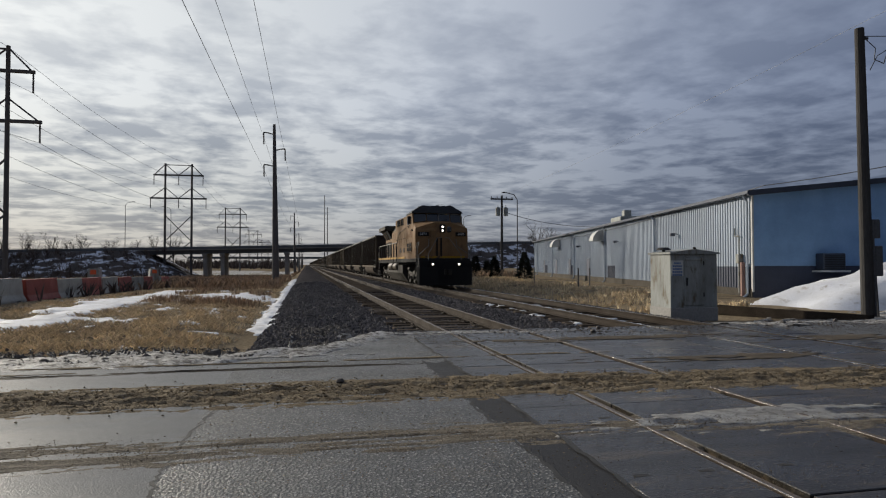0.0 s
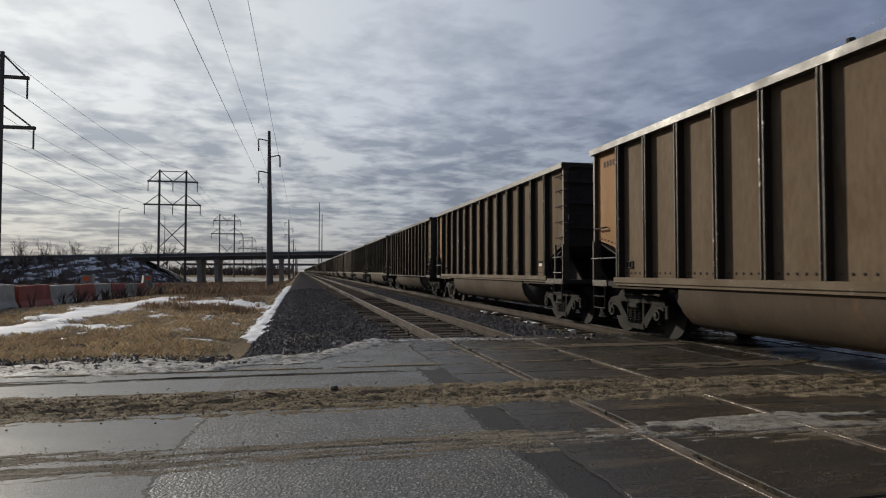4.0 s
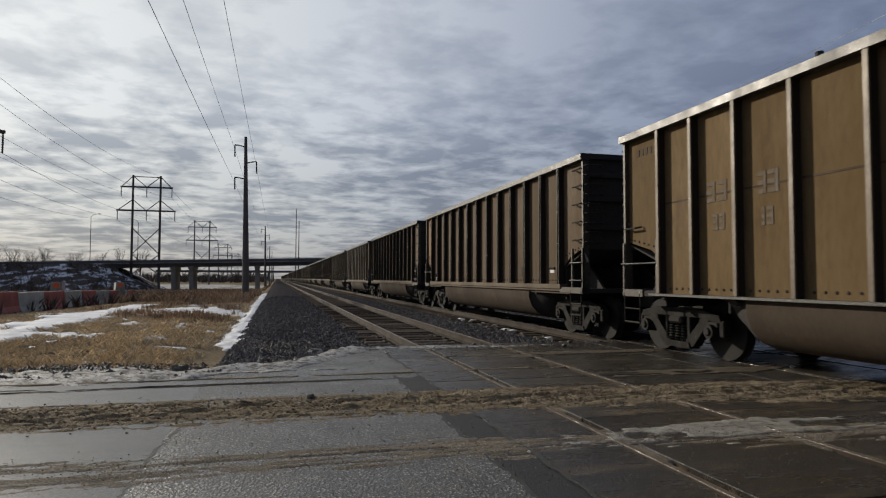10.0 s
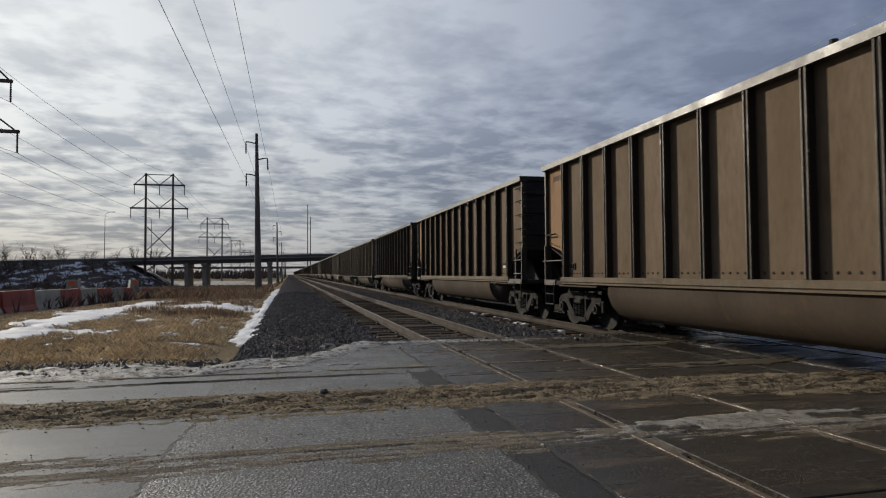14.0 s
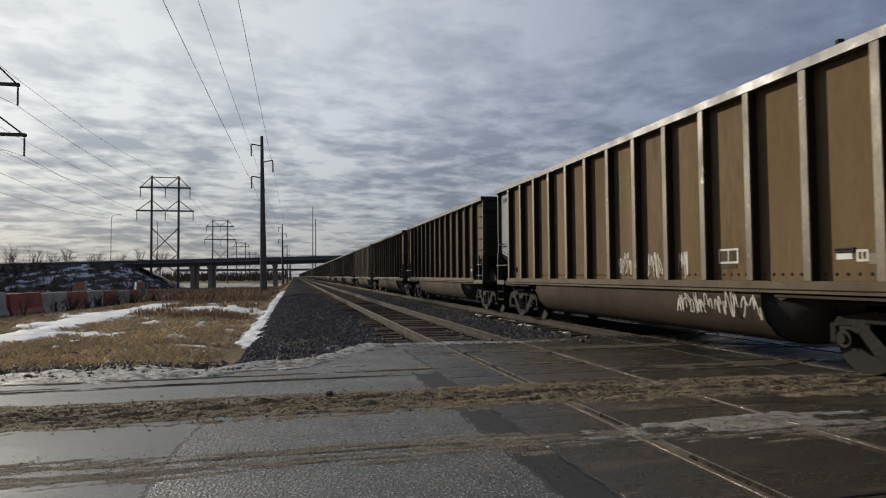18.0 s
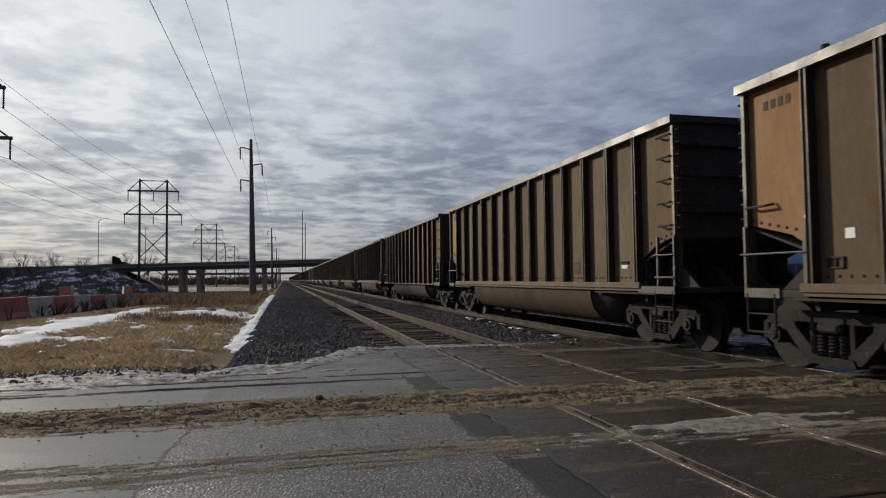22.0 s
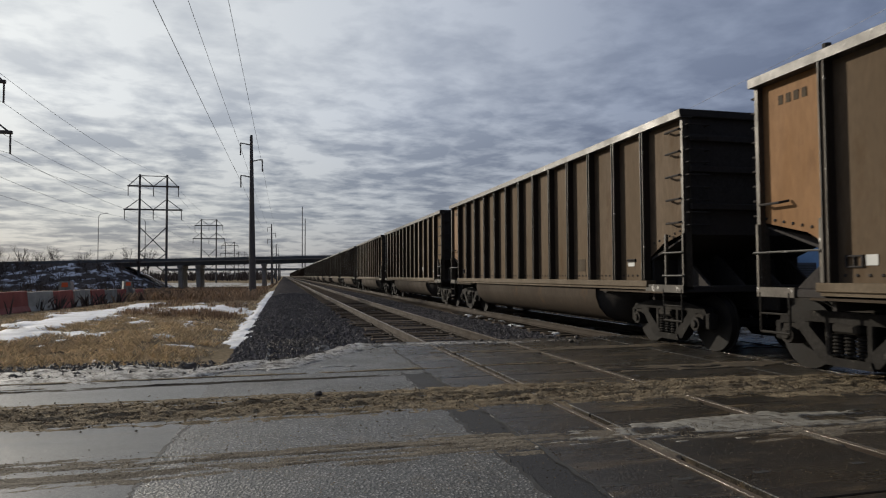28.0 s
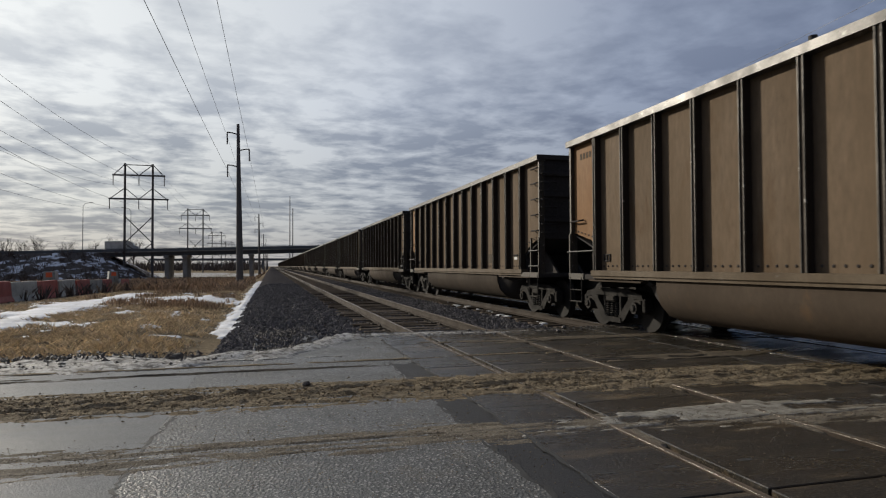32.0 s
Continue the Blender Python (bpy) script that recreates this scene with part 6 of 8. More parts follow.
def building():
    """Long metal-sided shed; eave corner nearest the road at (14.3, 22.9)."""
    t = thing("warehouse", "long blue-grey metal warehouse with dark base and low gable roof", "building", at=pose(14.3, 22.9, -0.15, 0, 0, -11.4))
    L, W, H = 58.0, 24.0, 4.25
    # side wall facing the tracks: ribbed sheets on a concrete foot
    for k in range(29):
        y0, y1 = 2.0 * k, 2.0 * k + 2.0
        bm = bmesh.new()
        pts = []
        m = 8
        for j in range(m):
            u = y0 + (y1 - y0) * j / m
            w = (y1 - y0) / m
            pts += [(0.0, u), (0.0, u + w * 0.55), (-0.035, u + w * 0.65), (-0.035, u + w * 0.9)]
        pts += [(0.0, y1), (0.06, y1), (0.06, y0)]
        low = 1.32 if k < 29 else 0.5
        prism(bm, pts, "z", low, H)
        part("side_sheet", bm, M["siding"], t, "pale blue-grey ribbed metal sheet")
        bm = bmesh.new()
        prism(bm, pts, "z", 0.42, low)
        part("side_sheet", bm, M["siding_dark"] if k < 3 or k % 7 == 3 else M["siding"], t, "dark lower siding sheet" if k < 3 or k % 7 == 3 else "pale lower siding sheet")
    bm = bmesh.new()
    box(bm, -0.05, 0.3, 0, L, -0.6, 0.42)
    part("foundation", bm, M["soilwall"], t, "dirt-stained foundation strip")
    # gable end facing the road
    bm = bmesh.new()
    prism(bm, [(0.0, 1.35), (W, 1.35), (W, H), (W / 2, H + 1.1), (0.0, H)], "y", 0.0, 0.12)
    part("gable_wall", bm, M["siding_blue"], t, "sky-blue smooth metal gable wall")
    bm = bmesh.new()
    box(bm, 0.0, W, -0.01, 0.12, -0.6, 1.35)
    part("gable_base", bm, M["siding_dark"], t, "navy lower wall band")
    bm = bmesh.new()
    box(bm, 0.1, W - 0.1, 0.2, L, -0.3, H - 0.1)
    box(bm, W - 0.1, W, 0, L, -0.6, H)
    part("rear_walls", bm, M["siding"], t)
    bm = bmesh.new()
    prism(bm, [(-0.25, H - 0.02), (W / 2, H + 1.12), (W + 0.25, H - 0.02), (W + 0.25, H + 0.12), (W / 2, H + 1.26), (-0.25, H + 0.12)], "y", -0.25, L + 0.2)
    part("roof", bm, M["siding"], t, "low metal roof")
    bm = bmesh.new()
    prism(bm, [(-0.3, H - 0.08), (W / 2, H + 1.06), (W / 2, H + 1.28), (-0.3, H + 0.14)], "y", -0.32, -0.25)
    prism(bm, [(W + 0.3, H - 0.08), (W / 2, H + 1.06), (W / 2, H + 1.28), (W + 0.3, H + 0.14)], "y", -0.32, -0.25)
    part("rake_trim", bm, M["trim_dark"], t, "dark blue roof trim")
    bm = bmesh.new()
    box(bm, -0.33, -0.24, -0.3, L, H + 0.0, H + 0.13)
    part("gutter", bm, M["trim_dark"], t, "dark eave gutter")
    for y in (0.2, 11.5, 22.5, 33.5, 44.5, 55.0):
        bm = bmesh.new()
        path(bm, [(-0.26, y, H - 0.05), (-0.12, y, H - 0.25), (-0.12, y, 0.2), (-0.3, y, 0.05)], 0.05, 6)
        part("downspout", bm, M["siding"], t)
    bm = bmesh.new()
    box(bm, -0.04, 0.03, -0.06, 0.06, 0.3, H - 0.02)
    part("corner_trim", bm, M["brightwhite"], t, "white corner trim")
    # exhaust hoods high on the side wall
    for y in (23.5, 41.0):
        bm = bmesh.new()
        n = 10
        outline = [(-0.05, 3.2)] + [(-0.05 - 0.85 * math.sin(a * 1.5708 / n), 3.2 + 0.85 * math.cos(a * 1.5708 / n)) for a in range(n + 1)]
        prism(bm, outline, "y", y - 0.6, y + 0.6)
        part("vent_hood", bm, M["brightwhite"], t, "curved white exhaust hood")
    for y, w in ((10.5, 1.6), (27.5, 1.1), (35.0, 1.1), (42.0, 1.0), (49.5, 1.0)):
        bm = bmesh.new()
        box(bm, -0.06, 0.0, y, y + w, 0.42, 1.9, 0.01)
        part("door_panel", bm, M["siding_dark"], t, "dark side door")
    # meter, conduit and pipes by the corner
    bm = bmesh.new()
    box(bm, -0.22, -0.03, 0.75, 1.05, 1.45, 1.85, 0.02)
    rod(bm, (-0.12, 0.9, 0.2), (-0.12, 0.9, 1.45), 0.05, None, 8)
    path(bm, [(-0.12, 0.9, 1.85), (-0.12, 0.9, 2.6), (-0.12, 1.3, 2.6), (-0.12, 1.3, 2.95)], 0.03, 6)
    part("electric_meter", bm, M["cabinet"], t, "grey meter box with conduit")
    bm = bmesh.new()
    rod(bm, (-0.2, 0.45, 0.1), (-0.2, 0.45, 1.5), 0.09, None, 10)
    part("gas_riser", bm, M["weedpipe"], t, "rust-pink riser pipe")
    # air conditioner on the blue wall
    bm = bmesh.new()
    box(bm, 2.55, 3.45, -0.55, 0.0, 1.18, 1.85, 0.03)
    a = part("wall_air_conditioner", bm, M["trim_dark"], t, "dark wall air conditioner")
    bm = bmesh.new()
    for k in range(8):
        box(bm, 2.6, 3.4, -0.57, -0.55, 1.24 + 0.07 * k, 1.27 + 0.07 * k)
    part("grille", bm, M["rubber"], a)
    bm = bmesh.new()
    box(bm, 2.4, 3.6, -0.6, 0.0, 1.10, 1.17)
    part("bracket", bm, M["brightwhite"], a)
    # rooftop units
    bm = bmesh.new()
    box(bm, 2.4, 4.0, 27, 30, H + 0.3, H + 1.15, 0.05)
    box(bm, 2.9, 3.5, 27.6, 28.4, H + 1.1, H + 1.7, 0.05)
    box(bm, 2.0, 2.3, 25.5, 33, H + 0.3, H + 0.7, 0.05)
    part("rooftop_unit", bm, M["cabinet"], t, "grey rooftop ventilation unit")
    for y in (8.0, 19.0, 31.0):
        bm = bmesh.new()
        rod(bm, (-0.02, y, 3.0), (-0.25, y, 3.05), 0.03, None, 6)
        box(bm, -0.42, -0.2, y - 0.1, y + 0.1, 2.9, 3.06, 0.02)
        part("wall_lamp", bm, M["trim_dark"], t)
    return t


def signal_cabinet():
    t = thing("signal_cabinet", "grey steel railway signal cabinet, stained, with a warning notice", "equipment cabinet", at=pose(6.74, 16.55, -0.06, 0, 0, 2.0))
    W, D, H = 1.52, 1.05, 1.62
    bm = bmesh.new()
    box(bm, 0, W, 0, D, 0.08, H, 0.015)
    part("body", bm, M["cabinet"], t)
    bm = bmesh.new()
    box(bm, -0.015, W + 0.015, -0.015, D + 0.015, -0.30, 0.09, 0.01)
    part("plinth", bm, M["concrete"], t)
    bm = bmesh.new()
    prism(bm, [(-0.05, H), (W + 0.05, H), (W + 0.05, H + 0.05), (W / 2, H + 0.15), (-0.05, H + 0.05)], "y", -0.06, D + 0.05)
    part("roof", bm, M["cabinet"], t, "low peaked steel lid")
    bm = bmesh.new()
    box(bm, 0.42, 1.05, -0.025, 0.01, 0.16, H - 0.08, 0.008)
    d = part("door", bm, M["cabinet"], t)
    bm = bmesh.new()
    box(bm, 0.48, 0.52, -0.06, -0.02, 0.72, 0.95, 0.008)
    part("handle", bm, M["rubber"], d, "black door handle")
    bm = bmesh.new()
    for z in (0.4, 1.3):
        rod(bm, (1.06, -0.02, z), (1.06, -0.02, z + 0.12), 0.018, None, 8)
    part("hinge", bm, M["iron"], d)
    bm = bmesh.new()
    box(bm, 0.46, 1.0, -0.045, -0.02, 1.44, 1.52, 0.005)
    part("door_hood", bm, M["cabinet"], d)
    bm = bmesh.new()
    box(bm, 0.02, 0.40, -0.016, -0.003, 1.0, 1.44)
    n = part("notice", bm, M["brightwhite"], t, "white notice with blue writing")
    bm = bmesh.new()
    for k, (a, b) in enumerate(((0.10, 0.32), (0.06, 0.36), (0.06, 0.35), (0.05, 0.37), (0.05, 0.36))):
        z = 1.385 - 0.083 * k
        for j in range(5):
            u = a + (b - a) * j / 5
            box(bm, u, u + (b - a) / 5 * 0.8, -0.020, -0.015, z - 0.045, z)
    part("writing", bm, M["bluebar"], n, "blue lines of writing")
    bm = bmesh.new()
    rod(bm, (0.10, 0.5, H + 0.03), (0.10, 0.5, H + 0.12), 0.05, None, 8)
    rod(bm, (0.10, 0.5, H + 0.12), (0.10, 0.5, H + 0.20), 0.22, 0.14, 14)
    part("roof_vent", bm, M["rubber"], t, "dark mushroom roof vent")
    bm = bmesh.new()
    rod(bm, (W / 2, -0.02, H + 0.12), (W / 2, -0.02, H + 0.2), 0.04, None, 10)
    part("lifting_eye", bm, M["iron"], t)


def transformer_pole(x, y, z):
    t = thing("utility_pole", "wooden utility pole with crossarm and two grey transformers", "utility pole", at=pose(x, y, z))
    bm = bmesh.new()
    rod(bm, (0, 0, -0.4), (0, 0, 8.6), 0.17, 0.11, 10)
    part("pole", bm, M["wood"], t)
    bm = bmesh.new()
    box(bm, -1.2, 1.2, -0.06, 0.06, 8.15, 8.30, 0.01)
    a = part("crossarm", bm, M["wood"], t)
    for px in (-1.1, -0.5, 0.5, 1.1):
        bm = bmesh.new()
        rod(bm, (px, 0, 8.3), (px, 0, 8.5), 0.05, 0.035, 8)
        part("insulator", bm, M["galv"], a)
    for s in (-1, 1):
        bm = bmesh.new()
        rod(bm, (s * 0.42, 0, 6.5), (s * 0.42, 0, 7.3), 0.24, None, 14)
        rod(bm, (s * 0.42, 0, 7.3), (s * 0.42, 0, 7.38), 0.24, 0.15, 14)
        rod(bm, (s * 0.42, 0, 7.38), (s * 0.42, 0, 7.6), 0.05, 0.03, 8)
        part("transformer", bm, M["cabinet"], t, "grey transformer can")


def roadside_pole():
    t = thing("utility_pole", "tall dark wooden pole with conduit and meter boxes", "utility pole", at=pose(11.15, 14.35, -0.15, 0, -1.0, 0))
    bm = bmesh.new()
    rod(bm, (0, 0, -0.4), (0, 0, 7.7), 0.165, 0.115, 14)
    part("pole", bm, M["wood"], t)
    bm = bmesh.new()
    rod(bm, (0.14, -0.1, 0), (0.12, -0.1, 2.6), 0.035, None, 8)
    rod(bm, (0.34, 0.0, -0.2), (0.20, 0.0, 2.4), 0.03, None, 8)
    part("conduit", bm, M["galv"], t)
    bm = bmesh.new()
    box(bm, 0.16, 0.40, -0.14, 0.10, 1.1, 1.9, 0.02)
    box(bm, 0.16, 0.36, -0.12, 0.08, 2.1, 2.6, 0.02)
    part("meter_box", bm, M["galv"], t)
    bm = bmesh.new()
    path(bm, [(0.1, 0, 7.5), (0.5, 0, 7.2), (0.45, 0, 6.9), (0.75, 0, 6.8), (0.9, 0, 7.2), (0.55, 0, 7.0), (0.3, 0, 6.6)], 0.012, 5)
    path(bm, [(0.1, 0, 7.5), (1.2, -0.2, 7.5)], 0.012, 5)
    rod(bm, (0.1, 0, 7.45), (0.25, 0, 7.45), 0.04, None, 8)
    part("service_cable", bm, M["wire"], t, "loose curling service cables")


def snow_mound(name, cx, cy, rx, ry, h, seed, label, z0=None, sink=0.05):
    verts, faces = [], []
    n, m = 40, 14
    zb = ground_height(cx, cy) if z0 is None else z0
    for i in range(n):
        a = 6.2832 * i / n
        for j in range(m + 1):
            u = j / m
            edge = 1 + 0.35 * noise.noise((math.cos(a) * 1.5 + seed, math.sin(a) * 1.5, seed))+ 0.15 * noise.noise((math.cos(a) * 5 + seed, math.sin(a) * 5, seed))
            x, y = cx + rx * u * edge * math.cos(a), cy + ry * u * edge * math.sin(a)
            g = (ground_height(x, y) if z0 is None else z0)
            z = g + h * max(0.0, 1 - u ** 1.7) * (1 + 0.35 * noise.noise((x * 0.9, y * 0.9, seed))) - (sink if j == m else 0)
            verts.append((x, y, z + (0.02 if j < m else 0)))
    for i in range(n):
        k = (i + 1) % n
        for j in range(m):
            faces.append((i * (m + 1) + j, k * (m + 1) + j, k * (m + 1) + j + 1, i * (m + 1) + j + 1))
    me = bpy.data.meshes.new(name)
    me.from_pydata(verts, [], faces)
    me.materials.append(M["snow"])
    for p in me.polygons:
        p.use_smooth = True
    return tagged(new(name, me), label, "snow", kind="structure")


M["weedpipe"] = material("rusty_pink_pipe", (0.34, 0.20, 0.16), 0.7, 0, None, 20, 2, 0.15, 0.1, -1)
M["bluebar"] = material("blue_print", (0.08, 0.16, 0.36), 0.6, 0, None, 20, 2, 0.1, 0.0, -1)

overpass()
embankments()
H_EYE = 1.281
for x, y, z in ((-51.6, 108, -1.6), (-44.4, 224, -3.0), (-45.3, 392, -3.0), (-53.5, 648, -3.0), (-58, 900, -3.0)):
    lattice_tower(x, y, z, 34.3 - z, 4.1)
for y, h in ((72, 17.4), (193, 18.5), (314, 18.5), (435, 18.5), (556, 18.5), (677, 18.5)):
    steel_pole(-6.6, y, -0.9 if y < 80 else ground_height(-6.6, y) - 0.2, h)
barrier_row()
building()
signal_cabinet()
transformer_pole(16.3, 63.5, -0.25)
roadside_pole()
snow_mound("snow_pile", 20.2, 18.6, 8.4, 3.4, 1.75, 3, "large old snow pile beside the warehouse", -0.15)
for x, y, h, s in ((16.1, 56.0, 2.6, 1), (14.6, 60.5, 2.3, 2), (15.4, 66.0, 1.9, 3), (13.6, 64, 2.4, 4)):
    conifer(x, y, -0.3, h, s)


# ---------------------------------------------------------------- snow, grass, stones, small things
def sheet(name, x0, x1, y0, y1, step, mask, mat, label, category, thick=0.05, base=None, lumps=0.5):
    """A ragged layer on the ground where mask(x, y) is above 0."""
    nx, ny = int((x1 - x0) / step) + 1, int((y1 - y0) / step) + 1
    ids, verts, faces = {}, [], []
    val = [[mask(x0 + i * step, y0 + j * step) for i in range(nx)] for j in range(ny)]

    def vert(i, j):
        if (i, j) not in ids:
            x, y = x0 + i * step, y0 + j * step
            m = val[j][i]
            g = base(x, y) if base else ground_height(x, y)
            lift = thick * min(1.0, m * 2.5) * (1 + lumps * noise.noise((x * 2.3, y * 2.3, 4)) + 0.6 * lumps * noise.noise((x * 7, y * 7, 8))) if m > 0 else -0.06
            ids[i, j] = len(verts)
            verts.append((x, y, g + lift))
        return ids[i, j]

    for j in range(ny - 1):
        for i in range(nx - 1):
            if max(val[j][i], val[j][i + 1], val[j + 1][i], val[j + 1][i + 1]) > 0:
                faces.append((vert(i, j), vert(i + 1, j), vert(i + 1, j + 1), vert(i, j + 1)))
    me = bpy.data.meshes.new(name)
    me.from_pydata(verts, [], faces)
    me.materials.append(mat)
    for p in me.polygons:
        p.use_smooth = True
    return tagged(new(name, me), label, category, kind="structure")


def n2(x, y, s, k=0.0):
    return noise.noise((x * s, y * s, k))


def strip_mask(x, y):
    half = 0.24 + 0.012 * max(0, 30 - y) + 0.30 * n2(x, y, 0.9, 2) + 0.22 * n2(x, y, 2.6, 5)
    if y < 18.6:
        half -= (18.6 - y) * 0.3
    return (half - abs(x + 4.66)) * 1.6


def bank_mask(x, y):
    mid = -10.9 - 0.7 * min(1, max(0, (y - 20) / 20))
    return 1.1 + 0.9 * n2(x, y, 0.25, 1) + 0.8 * n2(x, y, 1.1, 7) + 0.5 * n2(x, y, 3.0, 8) - abs(x - mid) - max(0, 19 - y) * 0.5 - max(0, y - 44) * 0.2


def pool_mask(x, y):
    r = math.hypot((x + 7.7) / 2.7, (y - 35.3) / 5.4)
    return 0.8 * (1 - r) + 0.6 * n2(x, y, 0.5, 3) + 0.6 * n2(x, y, 1.7, 6)


def spots_mask(x, y):
    return 1.3 * n2(x, y, 0.42, 11) + 0.9 * n2(x, y, 1.6, 13) - 0.36 - max(0, x + 5.6)


SLUSH_FAR = lambda x: 12.5 + 0.62 * (x + 7.0) if x > -7 else 12.3


def slush_mask(x, y):
    lo, hi = road_edge(x) - 0.7, SLUSH_FAR(x) - 0.2
    if x > -3.6:
        lo -= 0.4
        hi = min(hi, road_edge(x) + 0.3)
    edge = 0.5 * n2(x, y, 0.8, 2) + 0.35 * n2(x, y, 2.4, 9)
    return min(y - lo + 0.3 * edge, hi - y + edge, -1.75 - x + 0.5 * edge)


def slush_base(x, y):
    u = min(1.0, max(0.0, (y - road_edge(x)) / 1.4))
    return -0.012 * (1 - u) + u * max(ground_height(x, y) + 0.06, -0.21 if x > -3.7 else -9)


def right_slush(x, y):
    return 0.5 * n2(x, y, 0.9, 5) + 0.6 * n2(x, y, 3.1, 9) + 0.42 - 0.2 * abs(y - 13.2) - max(0, 6.2 - x)


sheet("snow_strip", -5.6, -3.8, 14, 80, 0.1, strip_mask, M["snow"], "white snow strip along the ballast foot", "snow", 0.05, lambda x, y: max(ground_height(x, y), -0.56 + 0.35 * max(0, x + 4.5)))
sheet("snow_bank", -14, -8.6, 17, 52, 0.2, bank_mask, M["snow"], "old snow lying before the barriers", "snow", 0.07)
sheet("snow_patch", -11.5, -4.8, 27, 44, 0.2, pool_mask, M["snow"], "snow patch in dry grass", "snow", 0.06)
sheet("snow_spots", -14, -5.2, 13, 60, 0.2, spots_mask, M["snow"], "small snow remnants among the grass", "snow", 0.04)
sheet("roadside_slush", -22, -1.6, 8.4, 16, 0.08, slush_mask, M["slush"], "dirty slush and mud on the road shoulder", "slush", 0.04, slush_base, 1.0)
sheet("roadside_slush", 6.0, 22, 11.6, 16.4, 0.09, right_slush, M["slush"], "dirty slush and stones beyond the tracks", "slush", 0.04, lambda x, y: -0.02 if y < 12.2 else max(ground_height(x, y) + 0.02, -0.02 - 0.1 * (y - 12.2)), 0.9)


def tufts(name, count, box_, height, mat, label, seed, keep, width=0.014, lean=0.35):
    """Dry blades, each a bent sliver of two triangles."""
    rng = np.random.default_rng(seed)
    x0, x1, y0, y1 = box_
    n = 0
    verts, faces = [], []
    while n < count:
        cx, cy = rng.uniform(x0, x1), y0 + (y1 - y0) * rng.random() ** 1.5
        if not keep(cx, cy):
            n += 0.15
            continue
        for k in range(rng.integers(5, 11)):
            x, y = cx + rng.normal(0, 0.06), cy + rng.normal(0, 0.06)
            h = height * rng.uniform(0.45, 1.15)
            a = rng.uniform(0, 6.283)
            w = width * rng.uniform(0.7, 1.3) * (1 + max(0, cy - 20) * 0.03)
            dx, dy = math.cos(a) * w, math.sin(a) * w
            bx, by = rng.normal(0, lean) * h, rng.normal(0, lean) * h
            z = ground_height(x, y) - 0.02
            i = len(verts)
            verts += [(x - dx, y - dy, z), (x + dx, y + dy, z), (x + bx * 0.4 + dx * 0.7, y + by * 0.4 + dy * 0.7, z + h * 0.6), (x + bx, y + by, z + h)]
            faces += [(i, i + 1, i + 2), (i, i + 2, i + 3)]
            n += 1
    me = bpy.data.meshes.new(name)
    me.from_pydata(verts, [], faces)
    me.materials.append(mat)
    tagged(new(name, me), label, "grass", kind="stuff")


def no_snow(x, y):
    return bank_mask(x, y) < 0.1 and pool_mask(x, y) < 0.05 and spots_mask(x, y) < 0.05 and x < -5.0 and y > SLUSH_FAR(x) + 0.1 and n2(x, y, 0.5, 21) > -0.42


tufts("dry_grass", 52000, (-14.5, -5.0, 12.3, 60), 0.14, M["straw"], "matted golden dry grass", 3, lambda x, y: no_snow(x, y) and n2(x, y, 1.3, 25) > -0.3, 0.010, 0.7)
tufts("brown_weeds", 8000, (-12.6, -5.4, 21, 60), 0.34, M["weed"], "taller reddish-brown dead weeds", 5, lambda x, y: no_snow(x, y) and n2(x, y, 0.22, 30) + 0.1 * (y - 29) * (y < 33) > 0.02, 0.012, 0.18)
tufts("dry_grass", 16000, (7.9, 15.5, 19, 75), 0.24, M["straw"], "dry golden grass beside the far track", 7, lambda x, y: x < 8.3 + 0.16 * y and n2(x, y, 0.4, 3) > -0.3)
tufts("brown_weeds", 9000, (-60, -14.5, 20, 120), 0.8, M["brush"], "grey-brown dead weeds behind the barriers", 9, lambda x, y: n2(x, y, 0.15, 8) > -0.1, 0.03)
tufts("field_weeds", 26000, (-62, -5.4, 55, 222), 0.8, M["weed"], "dull brown weeds of the far field", 15, lambda x, y: n2(x, y, 0.08, 8) > -0.25, 0.03)
tufts("field_weeds", 8000, (9, 40, 60, 222), 0.8, M["weed"], "dull brown weeds of the far field", 16, lambda x, y: x < 8.3 + 0.16 * y and n2(x, y, 0.08, 8) > -0.25, 0.03)


def rock(x, y, size, seed, z=None):
    rng = random.Random(seed)
    bm = bmesh.new()
    bmesh.ops.create_icosphere(bm, subdivisions=2, radius=size)
    for v in bm.verts:
        v.co *= 1 + 0.35 * noise.noise(v.co * (1.6 / size) + Vector((seed, 0, 0)))
        v.co.z *= 0.75
    ob = solid("rock", bm, M["slushrock"], "dirty lump of frozen mud on the shoulder", "rock", group="lumps on the shoulder")
    g = (slush_base(x, y) + 0.02) if z is None else z
    ob.matrix_basis = pose(x, y, g + size * 0.45, 0, 0, rng.uniform(0, 360))


M["slushrock"] = material("frozen_mud", (0.055, 0.045, 0.038), 0.8, 0, (0.12, 0.11, 0.10), 30, 6, 0.4, 0.4, -1)
for i, (x, y, r) in enumerate(((-5.66, 10.05, 0.085), (-6.28, 10.35, 0.07), (-4.22, 10.4, 0.06), (-4.30, 10.75, 0.055), (-4.65, 10.15, 0.05), (-5.0, 12.3, 0.13), (-4.75, 12.0, 0.09), (-6.95, 9.95, 0.06), (-3.02, 7.02, 0.045), (-5.3, 11.4, 0.07), (-6.0, 11.2, 0.06), (-7.6, 10.6, 0.08), (-8.6, 10.9, 0.12), (-8.9, 10.8, 0.10), (-3.4, 11.0, 0.045))):
    rock(x, y, r, i + 1)
